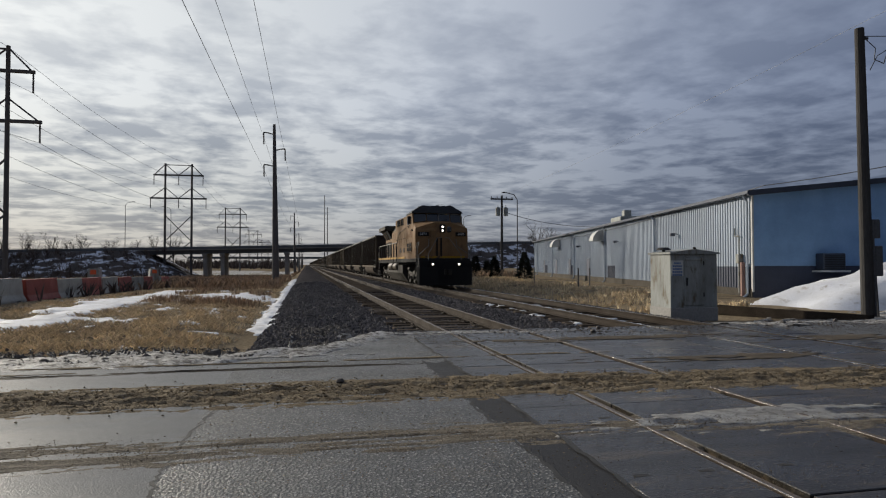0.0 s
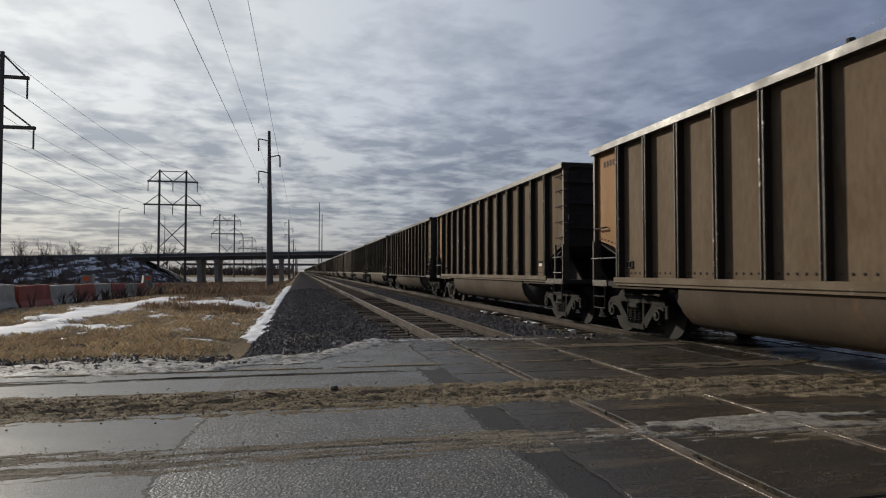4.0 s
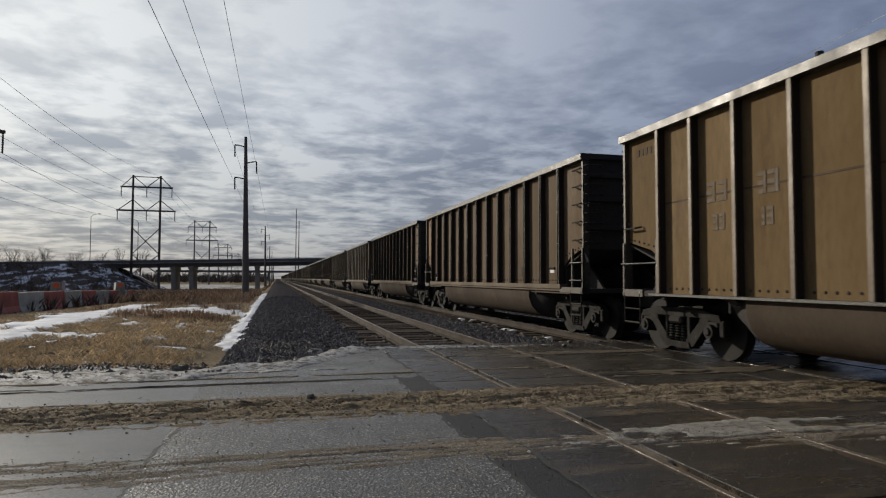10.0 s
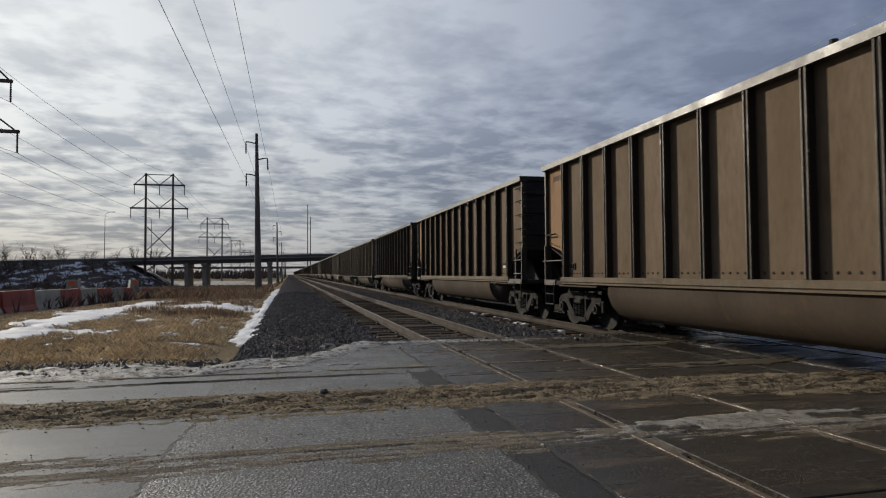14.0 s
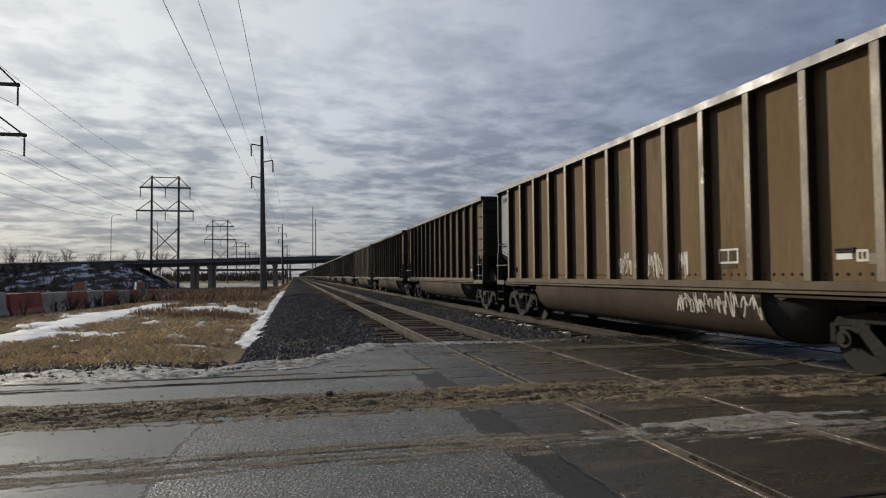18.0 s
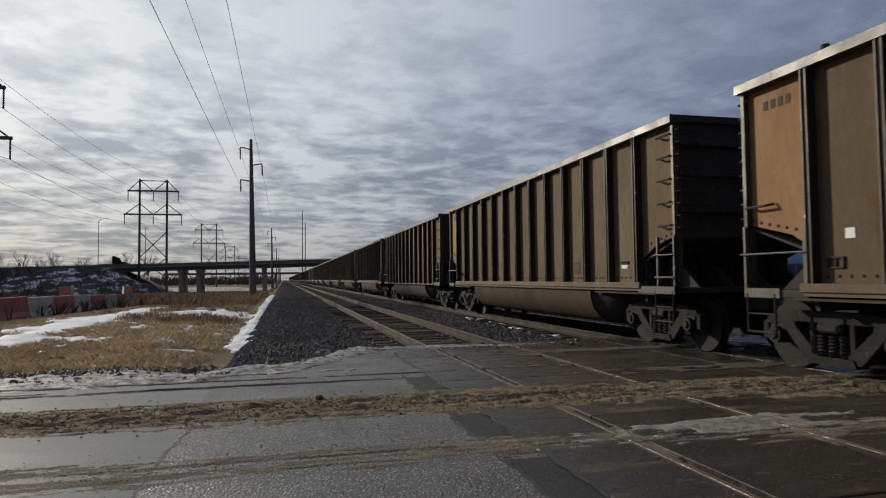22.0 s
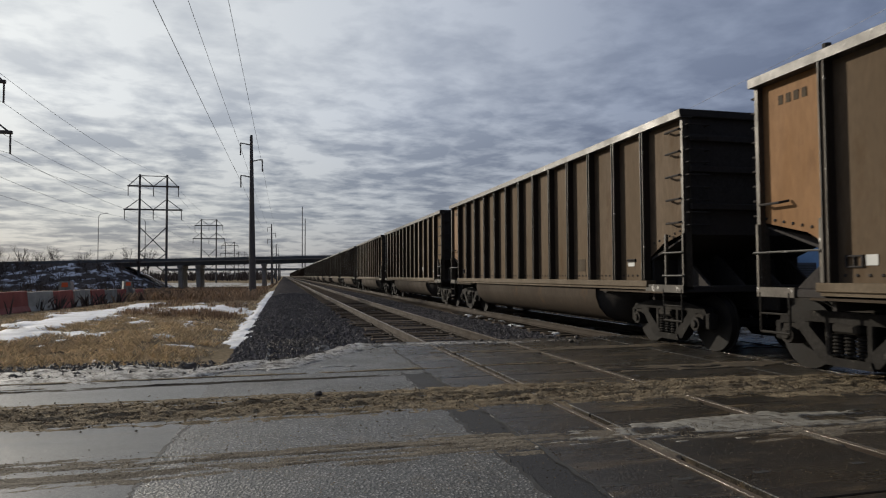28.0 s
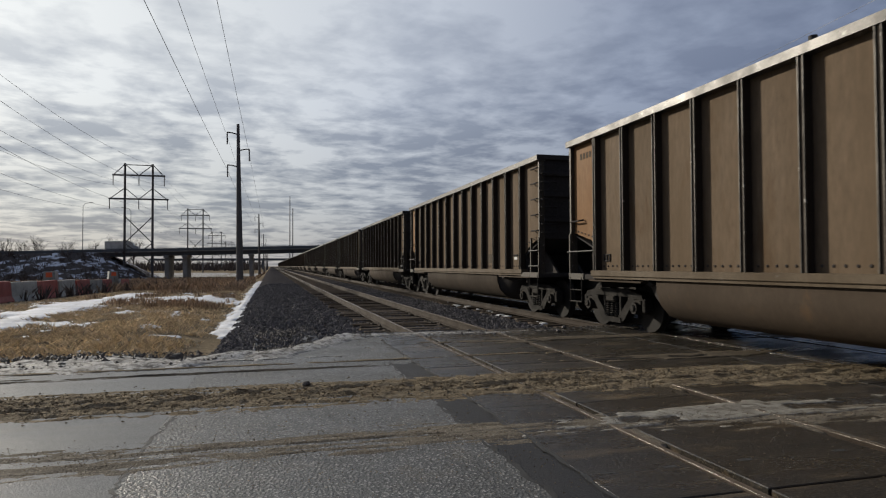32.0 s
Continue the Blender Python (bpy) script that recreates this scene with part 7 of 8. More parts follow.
for i, (x, y, r) in enumerate(((1.9, 11.3, 0.05), (0.3, 11.9, 0.045), (2.3, 11.9, 0.05), (6.6, 12.0, 0.06), (8.2, 12.3, 0.05), (9.4, 12.1, 0.04))):
    rock(x, y, r, i + 40, 0.0)


def debris():
    """Small dark crumbs and gravel scattered on the shoulder and slush."""
    rng = np.random.default_rng(12)
    verts, faces = [], []
    tri = ((0, 2, 4), (2, 1, 4), (1, 3, 4), (3, 0, 4), (2, 0, 5), (1, 2, 5), (3, 1, 5), (0, 3, 5))
    for k in range(8000):
        if k % 8 == 1:
            x = rng.uniform(-16, -2.6)
            y = SLUSH_FAR(x) + rng.normal(-0.25, 0.38)
            z = slush_base(x, y) + 0.035
        elif k % 4:
            x = rng.uniform(-18, -2.4)
            far = SLUSH_FAR(x)
            y = road_edge(x) - 0.3 + (far - road_edge(x) + 0.7) * (rng.random() ** 0.55 if rng.random() < 0.7 else rng.random() ** 3)
            z = slush_base(x, y) + 0.03
        else:
            x, y = rng.uniform(-1.8, 16), 12.0 + rng.normal(0, 0.45)
            z = -0.005 if y < 12.2 else -0.08
        s = rng.uniform(0.008, 0.03) * (1.6 if rng.random() < 0.08 else 1) * (1.5 if k % 8 == 1 else 1)
        i = len(verts)
        for a in ((1, 0, 0), (-1, 0, 0), (0, 1, 0), (0, -1, 0), (0, 0, 1), (0, 0, -1)):
            verts.append((x + a[0] * s * rng.uniform(0.6, 1.4), y + a[1] * s * rng.uniform(0.6, 1.4), z + a[2] * s * 0.8))
        faces += [tuple(i + q for q in f) for f in tri]
    me = bpy.data.meshes.new("road_debris")
    me.from_pydata(verts, [], faces)
    me.materials.append(M["slushrock"])
    tagged(new("road_debris", me), "dark crumbs of mud and gravel along the road edge", "debris", kind="stuff")


debris()


def crack(points, w, seed, z=-0.0035):
    bm = bmesh.new()
    rng = random.Random(seed)
    rows = []
    for (ax, ay), (bx, by) in zip(points, points[1:]):
        for k in range(14):
            u = k / 14
            x, y = ax + (bx - ax) * u + rng.uniform(-0.025, 0.025), ay + (by - ay) * u
            h = w * rng.uniform(0.4, 1.2)
            rows.append((bm.verts.new((x - h, y, z)), bm.verts.new((x + h, y, z))))
    for a, b in zip(rows, rows[1:]):
        bm.faces.new((a[0], a[1], b[1], b[0]))
    solid("road_crack", bm, M["rubber"], "dark jagged crack in the asphalt", "crack", "structure")


crack([(-4.16, 6.3), (-4.19, 5.86), (-4.27, 4.98), (-4.26, 4.31), (-4.22, 3.6), (-4.3, 2.5)], 0.014, 3)
crack([(-1.875, 8.5), (-1.88, 7.4), (-1.87, 6.0), (-1.89, 4.9), (-1.86, 3.5), (-1.88, 2.4)], 0.02, 5)
crack([(-1.545, 10.9), (-1.54, 8.0), (-1.54, 6.0), (-1.55, 4.0), (-1.54, 2.4)], 0.022, 6, 0.0025)


M["smear"] = material("thin_sand_smear", (0.085, 0.068, 0.047), 0.8, 0, (0.045, 0.035, 0.025), 60, 4.0, 0.4, 0.3, -1, 0.15, (0.15, 0.12, 0.08), (0.56, 0.66), stretch=(0.3, 2, 1))


def film(name, cx, cy, rx, ry, mat, label, seed, z=0.0):
    sheet(name, cx - rx * 1.3, cx + rx * 1.3, cy - ry * 1.5, cy + ry * 1.5, 0.04, lambda x, y: (1 - math.hypot((x - cx) / rx, (y - cy) / ry)) * 0.8 + 0.75 * noise.noise((x * 0.8, y * 4.5, seed)) + 0.5 * noise.noise((x * 3.5, y * 11, seed)) - 0.15, mat, label, "slush", 0.006, lambda x, y: z - 0.001, 0.3)


film("ice_film", 0.35, 4.80, 2.3, 0.30, M["ice"], "pale thin ice smeared over the crossing", 2.0)
film("ice_film", 3.4, 4.25, 1.5, 0.2, M["ice"], "pale thin ice smeared over the crossing", 8.0)
film("sand_film", 2.2, 7.95, 2.2, 0.22, M["smear"], "thin sand smear on the crossing", 5.0)
film("sand_film", 1.6, 10.3, 2.6, 0.35, M["smear"], "thin sand smear on the crossing", 6.0)
film("sand_film", 6.5, 9.6, 2.6, 0.4, M["smear"], "thin sand smear on the crossing", 7.0)
film("sand_film", -4.4, 8.75, 5.2, 0.10, M["sand"], "thin muddy tyre line on the road", 9.0)
film("sand_film", -8.5, 8.35, 4.0, 0.06, M["sand"], "thin muddy tyre line on the road", 10.0)
film("ice_film", -5.0, 9.25, 3.0, 0.16, M["slush"], "thin pale slush along the road edge", 11.0)
film("ice_film", -0.6, 11.75, 2.2, 0.28, M["slush"], "thin pale slush on the crossing end", 12.0)

# timber edge and poles on the far side
bm = bmesh.new()
for a, b in (((9.35, 18.4), (9.9, 16.2)), ((9.9, 16.2), (10.6, 13.7))):
    d = (Vector((b[0] - a[0], b[1] - a[1], 0))).normalized()
    nrm = Vector((-d.y, d.x, 0)) * 0.11
    prism(bm, [(a[0] + nrm.x, a[1] + nrm.y), (a[0] - nrm.x, a[1] - nrm.y), (b[0] - nrm.x, b[1] - nrm.y), (b[0] + nrm.x, b[1] + nrm.y)], "z", -0.3, -0.02)
solid("timber_edge", bm, M["tie"], "low dark timber edging before the snow pile", "edging")
for x, y in ((12.0, 34.8), (14.6, 38.9), (13.4, 46.0)):
    bm = bmesh.new()
    rod(bm, (x, y, -0.4), (x, y, 1.05), 0.05, 0.045, 8)
    solid("marker_stake", bm, M["corten"], "dark upright marker stake in dry grass", "post", group="stakes in the grass")

# drum with an orange band and tyres along the barriers
drum = thing("traffic_drum", "white traffic drum with an orange panel behind the barriers", "traffic drum", at=pose(-17.8, 49.0, ground_height(-17.8, 49.0)))
bm = bmesh.new()
prism(bm, [(-0.46, 0.0), (0.46, 0.0), (0.33, 1.62), (-0.33, 1.62)], "y", -0.35, 0.35)
part("body", bm, M["cabinet"], drum)
bm = bmesh.new()
prism(bm, [(-0.20, 1.22), (0.20, 1.22), (0.18, 1.54), (-0.18, 1.54)], "y", -0.38, -0.35)
part("panel", bm, M["orange"], drum, "orange reflective panel")
copy_thing(drum, pose(-16.9, 62.5, ground_height(-16.9, 62.5) + 0.1, 0, 0, 25))
for k, y in enumerate((27.5, 30.2, 31.5, 33.8, 35.0, 37.6, 39.5, 43.8, 47.2, 51.5, 53.0, 57.0, 61.0)):
    x = -16.45 - 0.04 * (y - 29.7)
    g = ground_height(x, y)
    bm = bmesh.new()
    rings = []
    n = 14
    for i in range(n):
        a = 6.2832 * i / n
        rings.append([bm.verts.new(((0.80 - 0.22 * q + 0.10 * noise.noise((k * 3.1, i * 0.9, q))) * math.cos(a), (1.15 - 0.3 * q) * math.sin(a), h)) for q, h in enumerate((-0.3, 0.42, 0.66))])
    for i in range(n):
        for q in range(2):
            bm.faces.new((rings[i][q], rings[(i + 1) % n][q], rings[(i + 1) % n][q + 1], rings[i][q + 1]))
    bm.faces.new([r[2] for r in rings])
    bm.faces.new([r[0] for r in rings][::-1])
    heap = solid("dirt_heap", bm, M["slushrock"], "dark mound of soil carrying an old tyre", "heap", group="heaps behind the barriers")
    heap.matrix_basis = pose(x, y, g)
    bm = bmesh.new()
    rings = []
    for i in range(18):
        a = 6.2832 * i / 18
        rings.append([bm.verts.new(((0.36 + 0.15 * math.cos(b)) * math.cos(a), (0.36 + 0.15 * math.cos(b)) * math.sin(a), 0.13 + 0.13 * math.sin(b))) for b in [6.2832 * q / 8 for q in range(8)]])
    for i in range(18):
        for q in range(8):
            bm.faces.new((rings[i][q], rings[(i + 1) % 18][q], rings[(i + 1) % 18][(q + 1) % 8], rings[i][(q + 1) % 8]))
    tyre = solid("tyre", bm, M["rubber"], "worn black tyre lying on a soil mound", "tyre", group="tyres behind the barriers", smooth=True)
    tyre.matrix_basis = pose(x + 0.1, y, g + 0.66, random.uniform(-9, 9), random.uniform(-12, 12), 0)

# trees and brush
for i, (x, y, h) in enumerate(((-78, 241, 9.5), (-70, 243, 8.0), (-96, 241, 8.5), (-88, 242, 9.0), (-50, 246, 8.5), (-104, 242, 9.0), (-62, 244, 7.0), (-83, 243, 7.5), (-56, 245, 8.0))):
    bare_tree(x, y, 2.2, h + 3, i + 1)
bare_tree(33.0, 96.0, -0.3, 11.0, 21, "leafless tree behind the warehouse roof")
for i, (x, y, h) in enumerate(((-40, 120, 3.2), (-33, 150, 3.0), (-55, 150, 3.5), (-47, 175, 3.6), (-62, 180, 4.2), (-70, 190, 4.5), (-38, 192, 3.4))):
    bare_tree(x, y, ground_height(x, y), h, 60 + i, "low leafless thicket of grey brush")
for x, y, h, d in ((-61.5, 228, 15.0, 1), (-49.0, 236, 14.0, -1), (-100, 226, 15.0, 1)):
    street_lamp(x, y, 6.95 + 0.0218 * x, h, d)
street_lamp(33.6, 110.0, -0.2, 13.0, -1)
street_lamp(52.0, BRIDGE_Y - 5.0, 6.95 + 0.0218 * 52, 9.5, 1)
for x, h in ((5.6, 36.0), (7.0, 30.0)):
    bm = bmesh.new()
    rod(bm, (x, 330, -3), (x, 330, h), 0.28, 0.18, 8)
    solid("radio_mast", bm, M["galv"], "tall thin grey mast beyond the overpass", "mast", group="masts beyond the overpass")
sheet("far_snow", -75, -7, 245, 420, 3.5, lambda x, y: 0.35 + 1.2 * n2(x, y, 0.03, 4) + 0.6 * n2(x, y, 0.11, 2), M["slush"], "thin grey snow over the field beyond the overpass", "snow", 0.12)
# a second crossing and woods far down the line
bm = bmesh.new()
box(bm, -120, 120, 690, 700, 7.0, 9.2)
for x in (-30, -12, 14):
    box(bm, x - 1, x + 1, 692, 698, -4, 7.0)
solid("distant_bridge", bm, M["bridge"], "second grey bridge far down the tracks", "bridge")
rng = random.Random(31)
bm = bmesh.new()
for k in range(2600):
    x = rng.choice((-1, -1, 1)) * rng.uniform(14, 460)
    y = rng.uniform(330, 900) if x > 0 else rng.uniform(520, 760)
    h = rng.uniform(5, 10)
    for j in range(4):
        a = rng.uniform(0, 6.28)
        rod(bm, (x, y, -3.2), (x + math.cos(a) * h * 0.3, y + math.sin(a) * h * 0.3, -3 + h * rng.uniform(0.7, 1.1)), 0.5, 0.1, 3)
solid("distant_woods", bm, M["brush"], "leafless grey woods on the horizon", "trees", "stuff")

# overhead lines
for dx, z in ((-1.12, 11.55), (-1.12, 15.05), (1.12, 13.3)):
    pts = [(-6.6 + dx - 0.2, y, z + (0.0 if y < 100 else 0.9)) for y in (-49, 72, 193, 314, 435)]
    wire("power_line", pts, 0.014, sag=0.5)
tw = [(-51.6, -60), (-51.6, 108), (-44.4, 224), (-45.3, 392), (-53.5, 648)]
for reach, z in ((-7.56, 27.3), (0, 27.3), (7.56, 27.3), (-8.55, 19.7), (0, 19.7), (8.55, 19.7), (4.1, 34.1)):
    wire("transmission_line", [(x + reach, y, z) for x, y in tw], 0.03, sag=2.5)
for dz in (0.0,):
    wire("service_line", [(10.7, 8.0, 7.9 + dz), (16.3 + dz, 63.5, 8.35)], 0.005, sag=0.3)
wire("service_line", [(16.7, 63.5, 6.6), (27.2, 62.0, 5.2)], 0.03, sag=0.5)
wire("service_line", [(19.2, 9.0, 6.0), (14.15, 22.0, 4.35), (23.5, 70.0, 3.9)], 0.018, sag=0.35)


def highway_truck(label, paint, cargo, boxed):
    """A lorry on the overpass; nose towards +x."""
    t = thing("highway_truck", label, "truck")
    bm = bmesh.new()
    prism(bm, [(0.6, 0.7), (4.2, 0.7), (4.3, 1.7), (2.9, 1.9), (2.5, 3.0), (1.0, 3.7), (0.6, 3.7)], "y", -1.2, 1.2)
    part("cab", bm, paint, t)
    bm = bmesh.new()
    if boxed:
        box(bm, -5.6, 0.4, -1.25, 1.25, 1.0, 3.5, 0.05)
    else:
        box(bm, -3.4, 0.6, -0.5, 0.5, 0.8, 1.15, 0.05)
    part("cargo_box" if boxed else "frame", bm, cargo, t)
    for x in ((-4.6, -3.6, 3.2) if boxed else (-2.6, -1.4, 3.2)):
        for s in (-1, 1):
            bm = bmesh.new()
            rod(bm, (x, s * 0.85, 0.5), (x, s * 1.2, 0.5), 0.5, None, 14)
            part("wheel", bm, M["rubber"], t)
    bm = bmesh.new()
    box(bm, -5.4 if boxed else -3.2, 3.9, -0.45, 0.45, 0.55, 0.95)
    part("chassis", bm, M["black"], t)
    return t


dark_truck = highway_truck("dark tractor unit driving over the overpass", M["black"], M["black"], False)
pale_truck = highway_truck("white box lorry driving over the overpass", M["brightwhite"], M["brightwhite"], True)


def track_snow(x, y):
    band = max(0.13 - abs(x - (TRACK_2 - 1.02)), 0.2 - abs(x - (TRACK_2 + 0.3)), 0.35 - abs(x - (TRACK_2 + 1.35)))
    return band * 2 + 0.75 * n2(x, y, 3.0, 3) + 0.4 * n2(x, y, 7.0, 5) - 0.46 + 0.42 * math.cos(12.566 * (y - 12.55))


sheet("track_snow", TRACK_2 - 1.4, TRACK_2 + 1.9, 12.4, 46, 0.07, track_snow, M["snow"], "snow remnants between the ties", "snow", 0.03, lambda x, y: -0.205)
# brush on the embankment slopes
rng = random.Random(77)
for name, x0, x1, count in (("embankment_brush", -250, -44, 1100), ("embankment_brush", 34, 200, 160)):
    bm = bmesh.new()
    for k in range(count):
        u = rng.random()
        x = rng.uniform(x0, x1)
        y = BRIDGE_Y - rng.uniform(9, 34)
        z = 7.0 - (BRIDGE_Y - 8 - y) * 0.48 + 0.02 * x
        h = rng.uniform(0.8, 2.6) * (1.5 if x < -70 else 1.0)
        for j in range(7):
            a = rng.uniform(0, 6.28)
            rod(bm, (x, y, max(z, -2.6) - 0.3), (x + math.cos(a) * h * 0.5, y + math.sin(a) * h * 0.5, max(z, -2.6) + h * rng.uniform(0.5, 1.1)), 0.09, 0.03, 3)
    solid(name, bm, M["brush"], "leafless grey brush on the embankment", "shrub", "stuff")


# ---------------------------------------------------------------- the train and what moves
TRAVEL = [(0.0, 58.2), (1.6, 27.79), (2.5, 10.62)] + [(t, p - CAR_STEP * n) for t, n, p in (  # seconds, place along y of the first coal car's front
    (3.0, 0, 1.22), (6.0, 4, 7.79), (7.0, 5, 4.76), (8.0, 6, 1.78), (9.0, 7, -1.31), (10.0, 8, -3.98), (11.0, 10, 8.85), (12.0, 11, 5.95), (13.0, 12, 2.91), (14.0, 13, 0.30),
    (17.0, 17, 7.75), (18.0, 18, 4.50), (19.0, 19, 1.59), (20.0, 20, -1.23), (21.0, 21, -3.77), (22.0, 23, 9.21), (23.0, 24, 6.39), (24.0, 25, 3.92), (25.0, 26, 1.08),
    (28.0, 30, 8.96), (29.0, 31, 5.89), (30.0, 32, 3.13), (31.0, 33, 0.32), (32.0, 34, -2.02))]
DETAILED, TOTAL = 42, 72


def travel(t):
    for (a, p), (b, q) in zip(TRAVEL, TRAVEL[1:]):
        if t <= b:
            return p + (q - p) * (t - a) / (b - a)
    return TRAVEL[-1][1]


kinds = {"channel": coal_car(M["car_grey"], M["end_gold"], "brown-grey dusty coal gondola with narrow channel ribs", "channel"),
         "seamed": coal_car(M["car_gold"], M["car_gold"], "gold-brown coal gondola with thin pale ribs and seamed sides", "seamed"),
         "flat": coal_car(M["car_tan"], M["end_blue"], "tan coal gondola with wide flat ribs and a grey-blue corner sheet", "flat")}
SEAMED, FLAT = (3, 8, 12, 16, 17, 24), (6, 7, 11, 18, 21, 31, 32)
engine = locomotive()
cars = []
for n in range(DETAILED):
    style = "seamed" if n in SEAMED else "flat" if n in FLAT else "channel"
    if any(kinds[style] is c for c in cars):
        cars.append(copy_thing(kinds[style], pose(TRACK_2, 0, 0)))
    else:
        cars.append(kinds[style])


def scrawl(car, y0, z0, w, h, x, count, seed, tilt=0.0):
    """Pale sprayed loops: thin ribbons lying on the side."""
    rng = random.Random(seed)
    bm = bmesh.new()
    for k in range(count):
        cy, cz = y0 + w * (k + 0.5) / count, z0 + h * rng.uniform(0.4, 0.6)
        ry, rz = w / count * rng.uniform(0.35, 0.75), h * rng.uniform(0.25, 0.5)
        f, g, p = rng.choice((1, 1, 2)), rng.choice((1, 2, 3)), rng.uniform(0, 6.28)
        line = [(cy + ry * math.cos(f * u + p), cz + rz * math.sin(g * u)) for u in [0.21 * i for i in range(rng.randint(12, 26))]]
        rows = []
        for (ay, az), (by, bz) in zip(line, line[1:]):
            d = Vector((by - ay, bz - az))
            q = Vector((-d.y, d.x)).normalized() * 0.009
            rows.append([bm.verts.new((x + tilt * (zz - z0), yy, zz)) for yy, zz in ((ay + q.x, az + q.y), (ay - q.x, az - q.y))])
        for a, b in zip(rows, rows[1:]):
            bm.faces.new((a[0], a[1], b[1], b[0]))
    part("sprayed_scrawl", bm, M["spray"], car, "pale sprayed scrawl")


def plate(car, y, z, w, h, mat, label):
    bm = bmesh.new()
    box(bm, -1.463, -1.457, y, y + w, z, z + h)
    part("painted_patch", bm, mat, car, label)


M["spray"] = material("pale_spray_paint", (0.50, 0.47, 0.41), 0.8, 0, (0.36, 0.33, 0.28), 60, 6, 0.2, 0.0, -1)
M["markgrey"] = material("faded_dark_marking", (0.040, 0.034, 0.028), 0.7, 0, (0.06, 0.05, 0.04), 60, 6, 0.2, 0.0, -1)
M["markfaint"] = material("faint_worn_marking", (0.070, 0.052, 0.034), 0.85, 0, (0.092, 0.064, 0.036), 60, 6, 0.2, 0.0, -1)
M["patch_orange"] = material("orange_touch_up", (0.32, 0.16, 0.035), 0.65, 0, (0.25, 0.13, 0.035), 30, 3, 0.12, 0.0, -1)
for y, w in ((6.62, 0.48), (5.57, 0.50), (4.82, 0.24)):
    scrawl(cars[18], y, 1.20, w, 0.46, -1.459, 6, int(y * 10))
scrawl(cars[18], 4.12, 0.60, 0.95, 0.36, -1.49, 10, 4, -0.16)
scrawl(cars[18], 3.10, 0.60, 0.97, 0.38, -1.49, 10, 5, -0.16)
scrawl(cars[32], 5.65, 1.36, 0.47, 0.16, -1.459, 5, 14)
scrawl(cars[3], 8.2, 1.2, 0.5, 0.4, -1.459, 5, 9)
for (ya, za), (yb, zb) in (((8.20, 2.04), (8.03, 1.50)), ((8.03, 1.50), (7.93, 1.94)), ((7.93, 1.94), (7.74, 1.56)), ((7.74, 1.56), (7.76, 2.06))):
    bm = bmesh.new()
    rod(bm, (-1.455, ya, za), (-1.455, yb, zb), 0.010, None, 4)
    part("chalk_stroke", bm, M["spray"], cars[11], "pale zigzag paint stroke")


def window_frame(car, y, z, w, h, mat, label):
    """A painted rectangle outline with a cross in it."""
    bm = bmesh.new()
    for a, b, c, d in ((0, w, 0, 0.03), (0, w, h - 0.03, h), (0, 0.03, 0, h), (w - 0.03, w, 0, h), (w / 2 - 0.01, w / 2 + 0.01, 0, h)):
        box(bm, -1.463, -1.457, y + a, y + b, z + c, z + d)
    part("painted_frame", bm, mat, car, label)


def shield(car, y, z, w, h):
    bm = bmesh.new()
    prism(bm, [(y, z + h), (y + w, z + h), (y + w, z + h * 0.45), (y + w * 0.5, z), (y, z + h * 0.45)], "x", -1.463, -1.457)
    part("painted_emblem", bm, M["brightwhite"], car, "plain white painted emblem")


plate(cars[11], 7.64, 1.32, 0.25, 0.12, M["brightwhite"], "white paint patch")
plate(cars[11], 1.27, 1.36, 0.12, 0.12, M["brightwhite"], "white paint patch")
window_frame(cars[11], 3.42, 1.29, 0.56, 0.37, M["brightwhite"], "white painted outline round a dark plate")
plate(cars[11], 3.47, 1.34, 0.46, 0.27, M["markgrey"], "dark plate")
window_frame(cars[18], 3.58, 1.41, 0.44, 0.22, M["spray"], "pale painted outline")
window_frame(cars[18], 1.42, 1.39, 0.16, 0.14, M["spray"], "pale painted outline")
window_frame(cars[32], 3.56, 1.34, 0.48, 0.31, M["spray"], "pale painted outline")
shield(cars[32], 3.63, 1.41, 0.34, 0.22)
shield(cars[31], 3.62, 1.42, 0.38, 0.23)
plate(cars[6], 3.80, 1.33, 0.23, 0.30, M["brightwhite"], "white placard")
plate(cars[22], 12.88, 1.68, 0.13, 0.12, M["brightwhite"], "white sticker")
plate(cars[29], 12.85, 1.36, 0.15, 0.12, M["brightwhite"], "white sticker")
plate(cars[4], 1.50, 1.36, 0.14, 0.10, M["ribpale"], "pale plate")
for n, y, z, w, h in ((6, 6.65, 1.53, 0.55, 0.08), (6, 4.60, 1.53, 0.43, 0.11), (7, 9.58, 1.64, 0.54, 0.09), (7, 6.85, 1.61, 0.30, 0.09), (20, 12.81, 1.74, 0.46, 0.16), (20, 9.69, 1.60, 0.41, 0.08), (20, 7.68, 1.61, 0.40, 0.09),
                      (20, 6.80, 1.62, 0.30, 0.09), (21, 12.75, 1.73, 0.45, 0.20), (21, 9.70, 1.60, 0.45, 0.10), (32, 4.52, 1.56, 0.54, 0.16)):
    plate(cars[n], y, z, w, h, M["patch_orange"], "orange paint patch")
for word, size, y, z, w, h in (("HF", 0.06, 12.97, 1.265, 0.10, 0.065), ("COMP", 0.075, 12.90, 1.170, 0.25, 0.075)):
    plate(cars[9], y, z, w, h, M["brightwhite"], "white lettered plate")
    lettering(word, size, M["markgrey"], cars[9], Matrix.Translation((-1.466, y + w / 2, z + h / 2)) @ ON_SIDE, "lettering", "dark letters on a white plate")
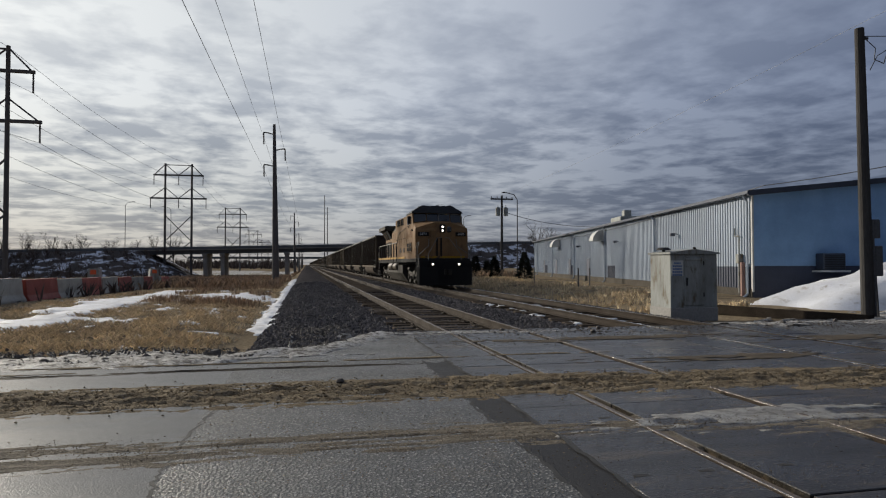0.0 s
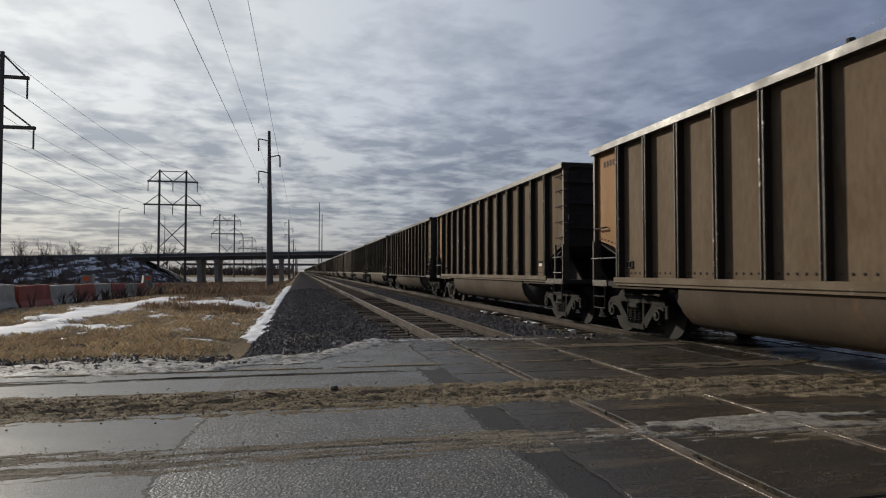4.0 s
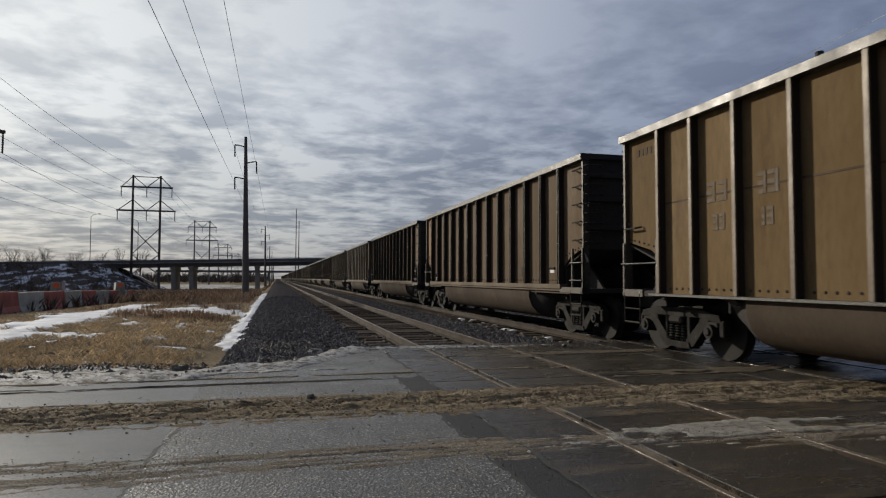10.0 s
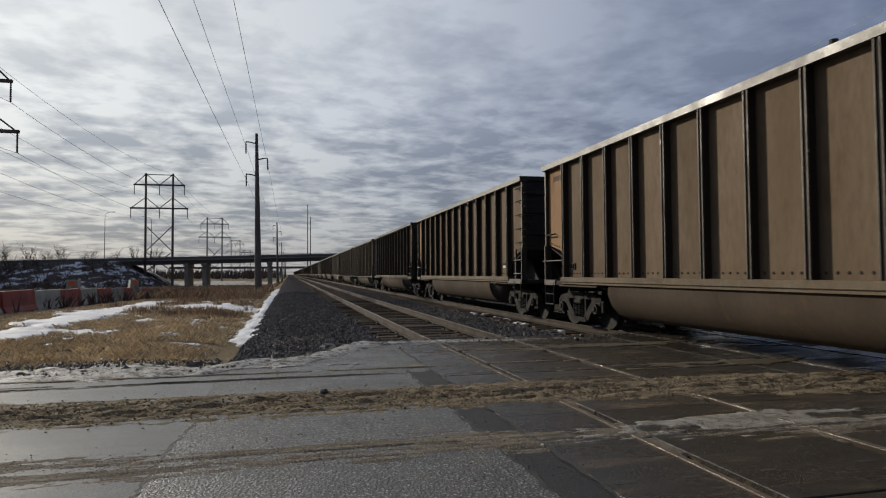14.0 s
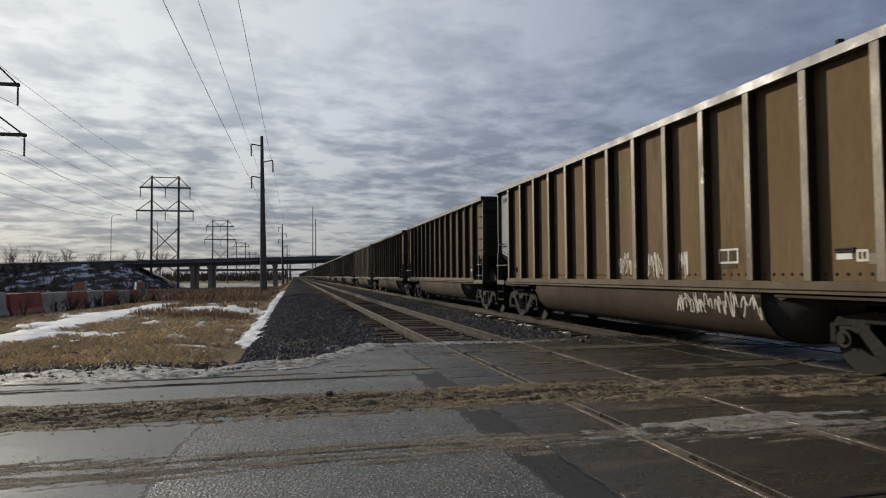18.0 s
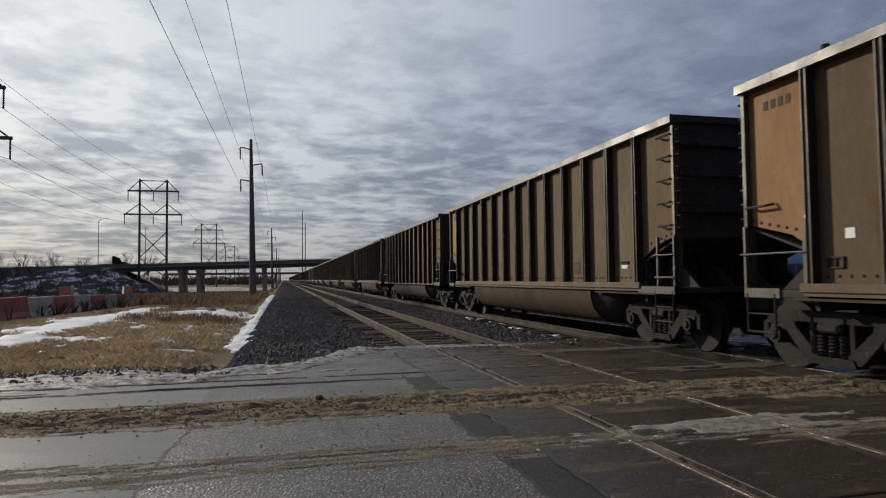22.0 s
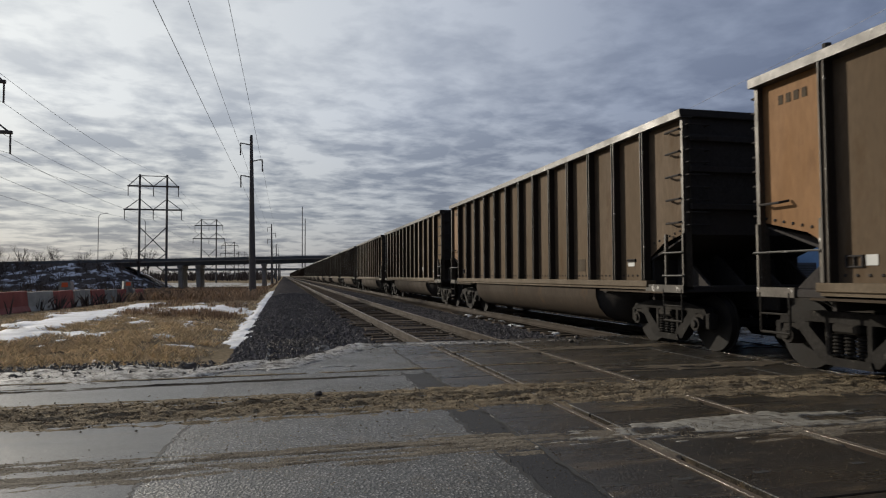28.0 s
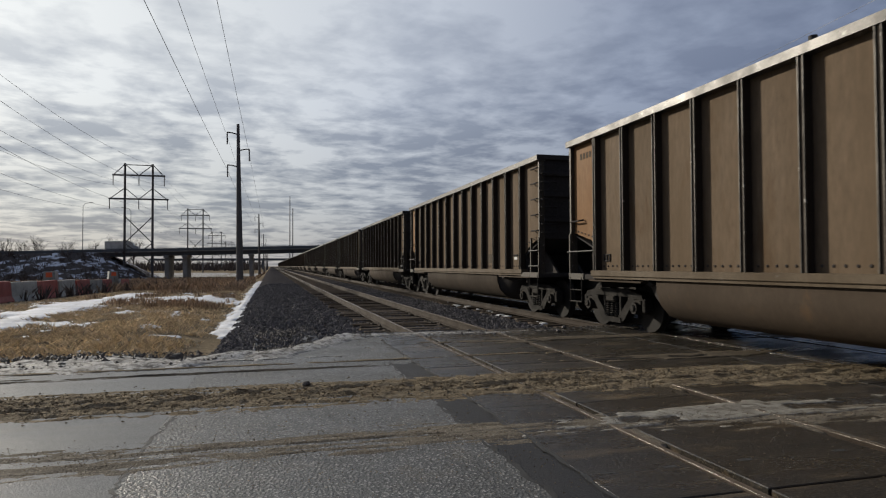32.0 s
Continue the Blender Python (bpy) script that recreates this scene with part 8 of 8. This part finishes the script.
for y, z, w, h in ((12.12, 2.42, 0.19, 0.30), (11.87, 2.42, 0.19, 0.30), (11.10, 2.42, 0.15, 0.30), (10.88, 2.42, 0.19, 0.30), (12.07, 2.0, 0.12, 0.24), (11.92, 2.0, 0.12, 0.24), (11.13, 2.0, 0.06, 0.24), (10.98, 2.0, 0.12, 0.24)):
    bm = bmesh.new()
    for u in range(3):
        box(bm, -1.463, -1.457, y + w * 0.32, y + w, z + h * u * 0.4, z + h * (u * 0.4 + 0.2))
    box(bm, -1.463, -1.457, y, y + w * 0.3, z, z + h)
    part("side_marking", bm, M["markfaint"], cars[8], "faded dark marking bars")
for n, y in ((24, 12.05), (12, 12.0), (16, 8.1)):
    plate(cars[n], y, 1.38, 0.16, 0.13, M["brightwhite"], "small white sticker")
plain = far_coal_car()
cars.append(plain)
for n in range(DETAILED + 1, TOTAL):
    cars.append(copy_thing(plain, pose(TRACK_2, 0, 0)))


def rolling(n, offset, r):
    """Rows of turn for a wheelset of the vehicle whose front is at travel + offset: it rolls while near the crossing."""
    times = [k * 0.04 for k in range(801) if -26 < travel(k * 0.04) + offset < 62]
    if not times:
        return []
    start = travel(times[0])
    rows = [] if times[0] == 0 else [(0.0, 0.0)]
    rows += [(t, (travel(t) - start) / r) for t in times]
    if times[-1] < 32:
        rows.append((32.0, rows[-1][1]))
    return rows


def roll(vehicle, offset, r):
    rows = rolling(0, offset, r)
    if len(rows) < 2:
        return
    for ws in vehicle.children_recursive:
        if ws.name.startswith("wheelset"):
            home = ws.matrix_basis.translation.copy()
            walk(ws, [(t, Matrix.Translation(home) @ Matrix.Rotation(-a, 4, "X")) for t, a in rows])


def motions():
    rows = [(t, p) for t, p in TRAVEL]
    walk(engine, [(t, pose(TRACK_2, p - LOCO_LEAD, 0)) for t, p in rows])
    roll(engine, -LOCO_LEAD, 0.53)
    for n, car in enumerate(cars):
        walk(car, [(t, pose(TRACK_2, p + CAR_STEP * n, 0)) for t, p in rows])
        if n < DETAILED:
            roll(car, CAR_STEP * n, 0.46)
    def on_deck(x):
        return pose(x, BRIDGE_Y - 3, 7.1 + 0.0218 * x, 0, -GRADE, 0)
    walk(dark_truck, [(0, on_deck(-150)), (17.67, on_deck(-150)), (25.93, on_deck(98)), (32, on_deck(280))])
    walk(pale_truck, [(0, on_deck(-190)), (27.3, on_deck(-190)), (32, on_deck(-49))])


motions()
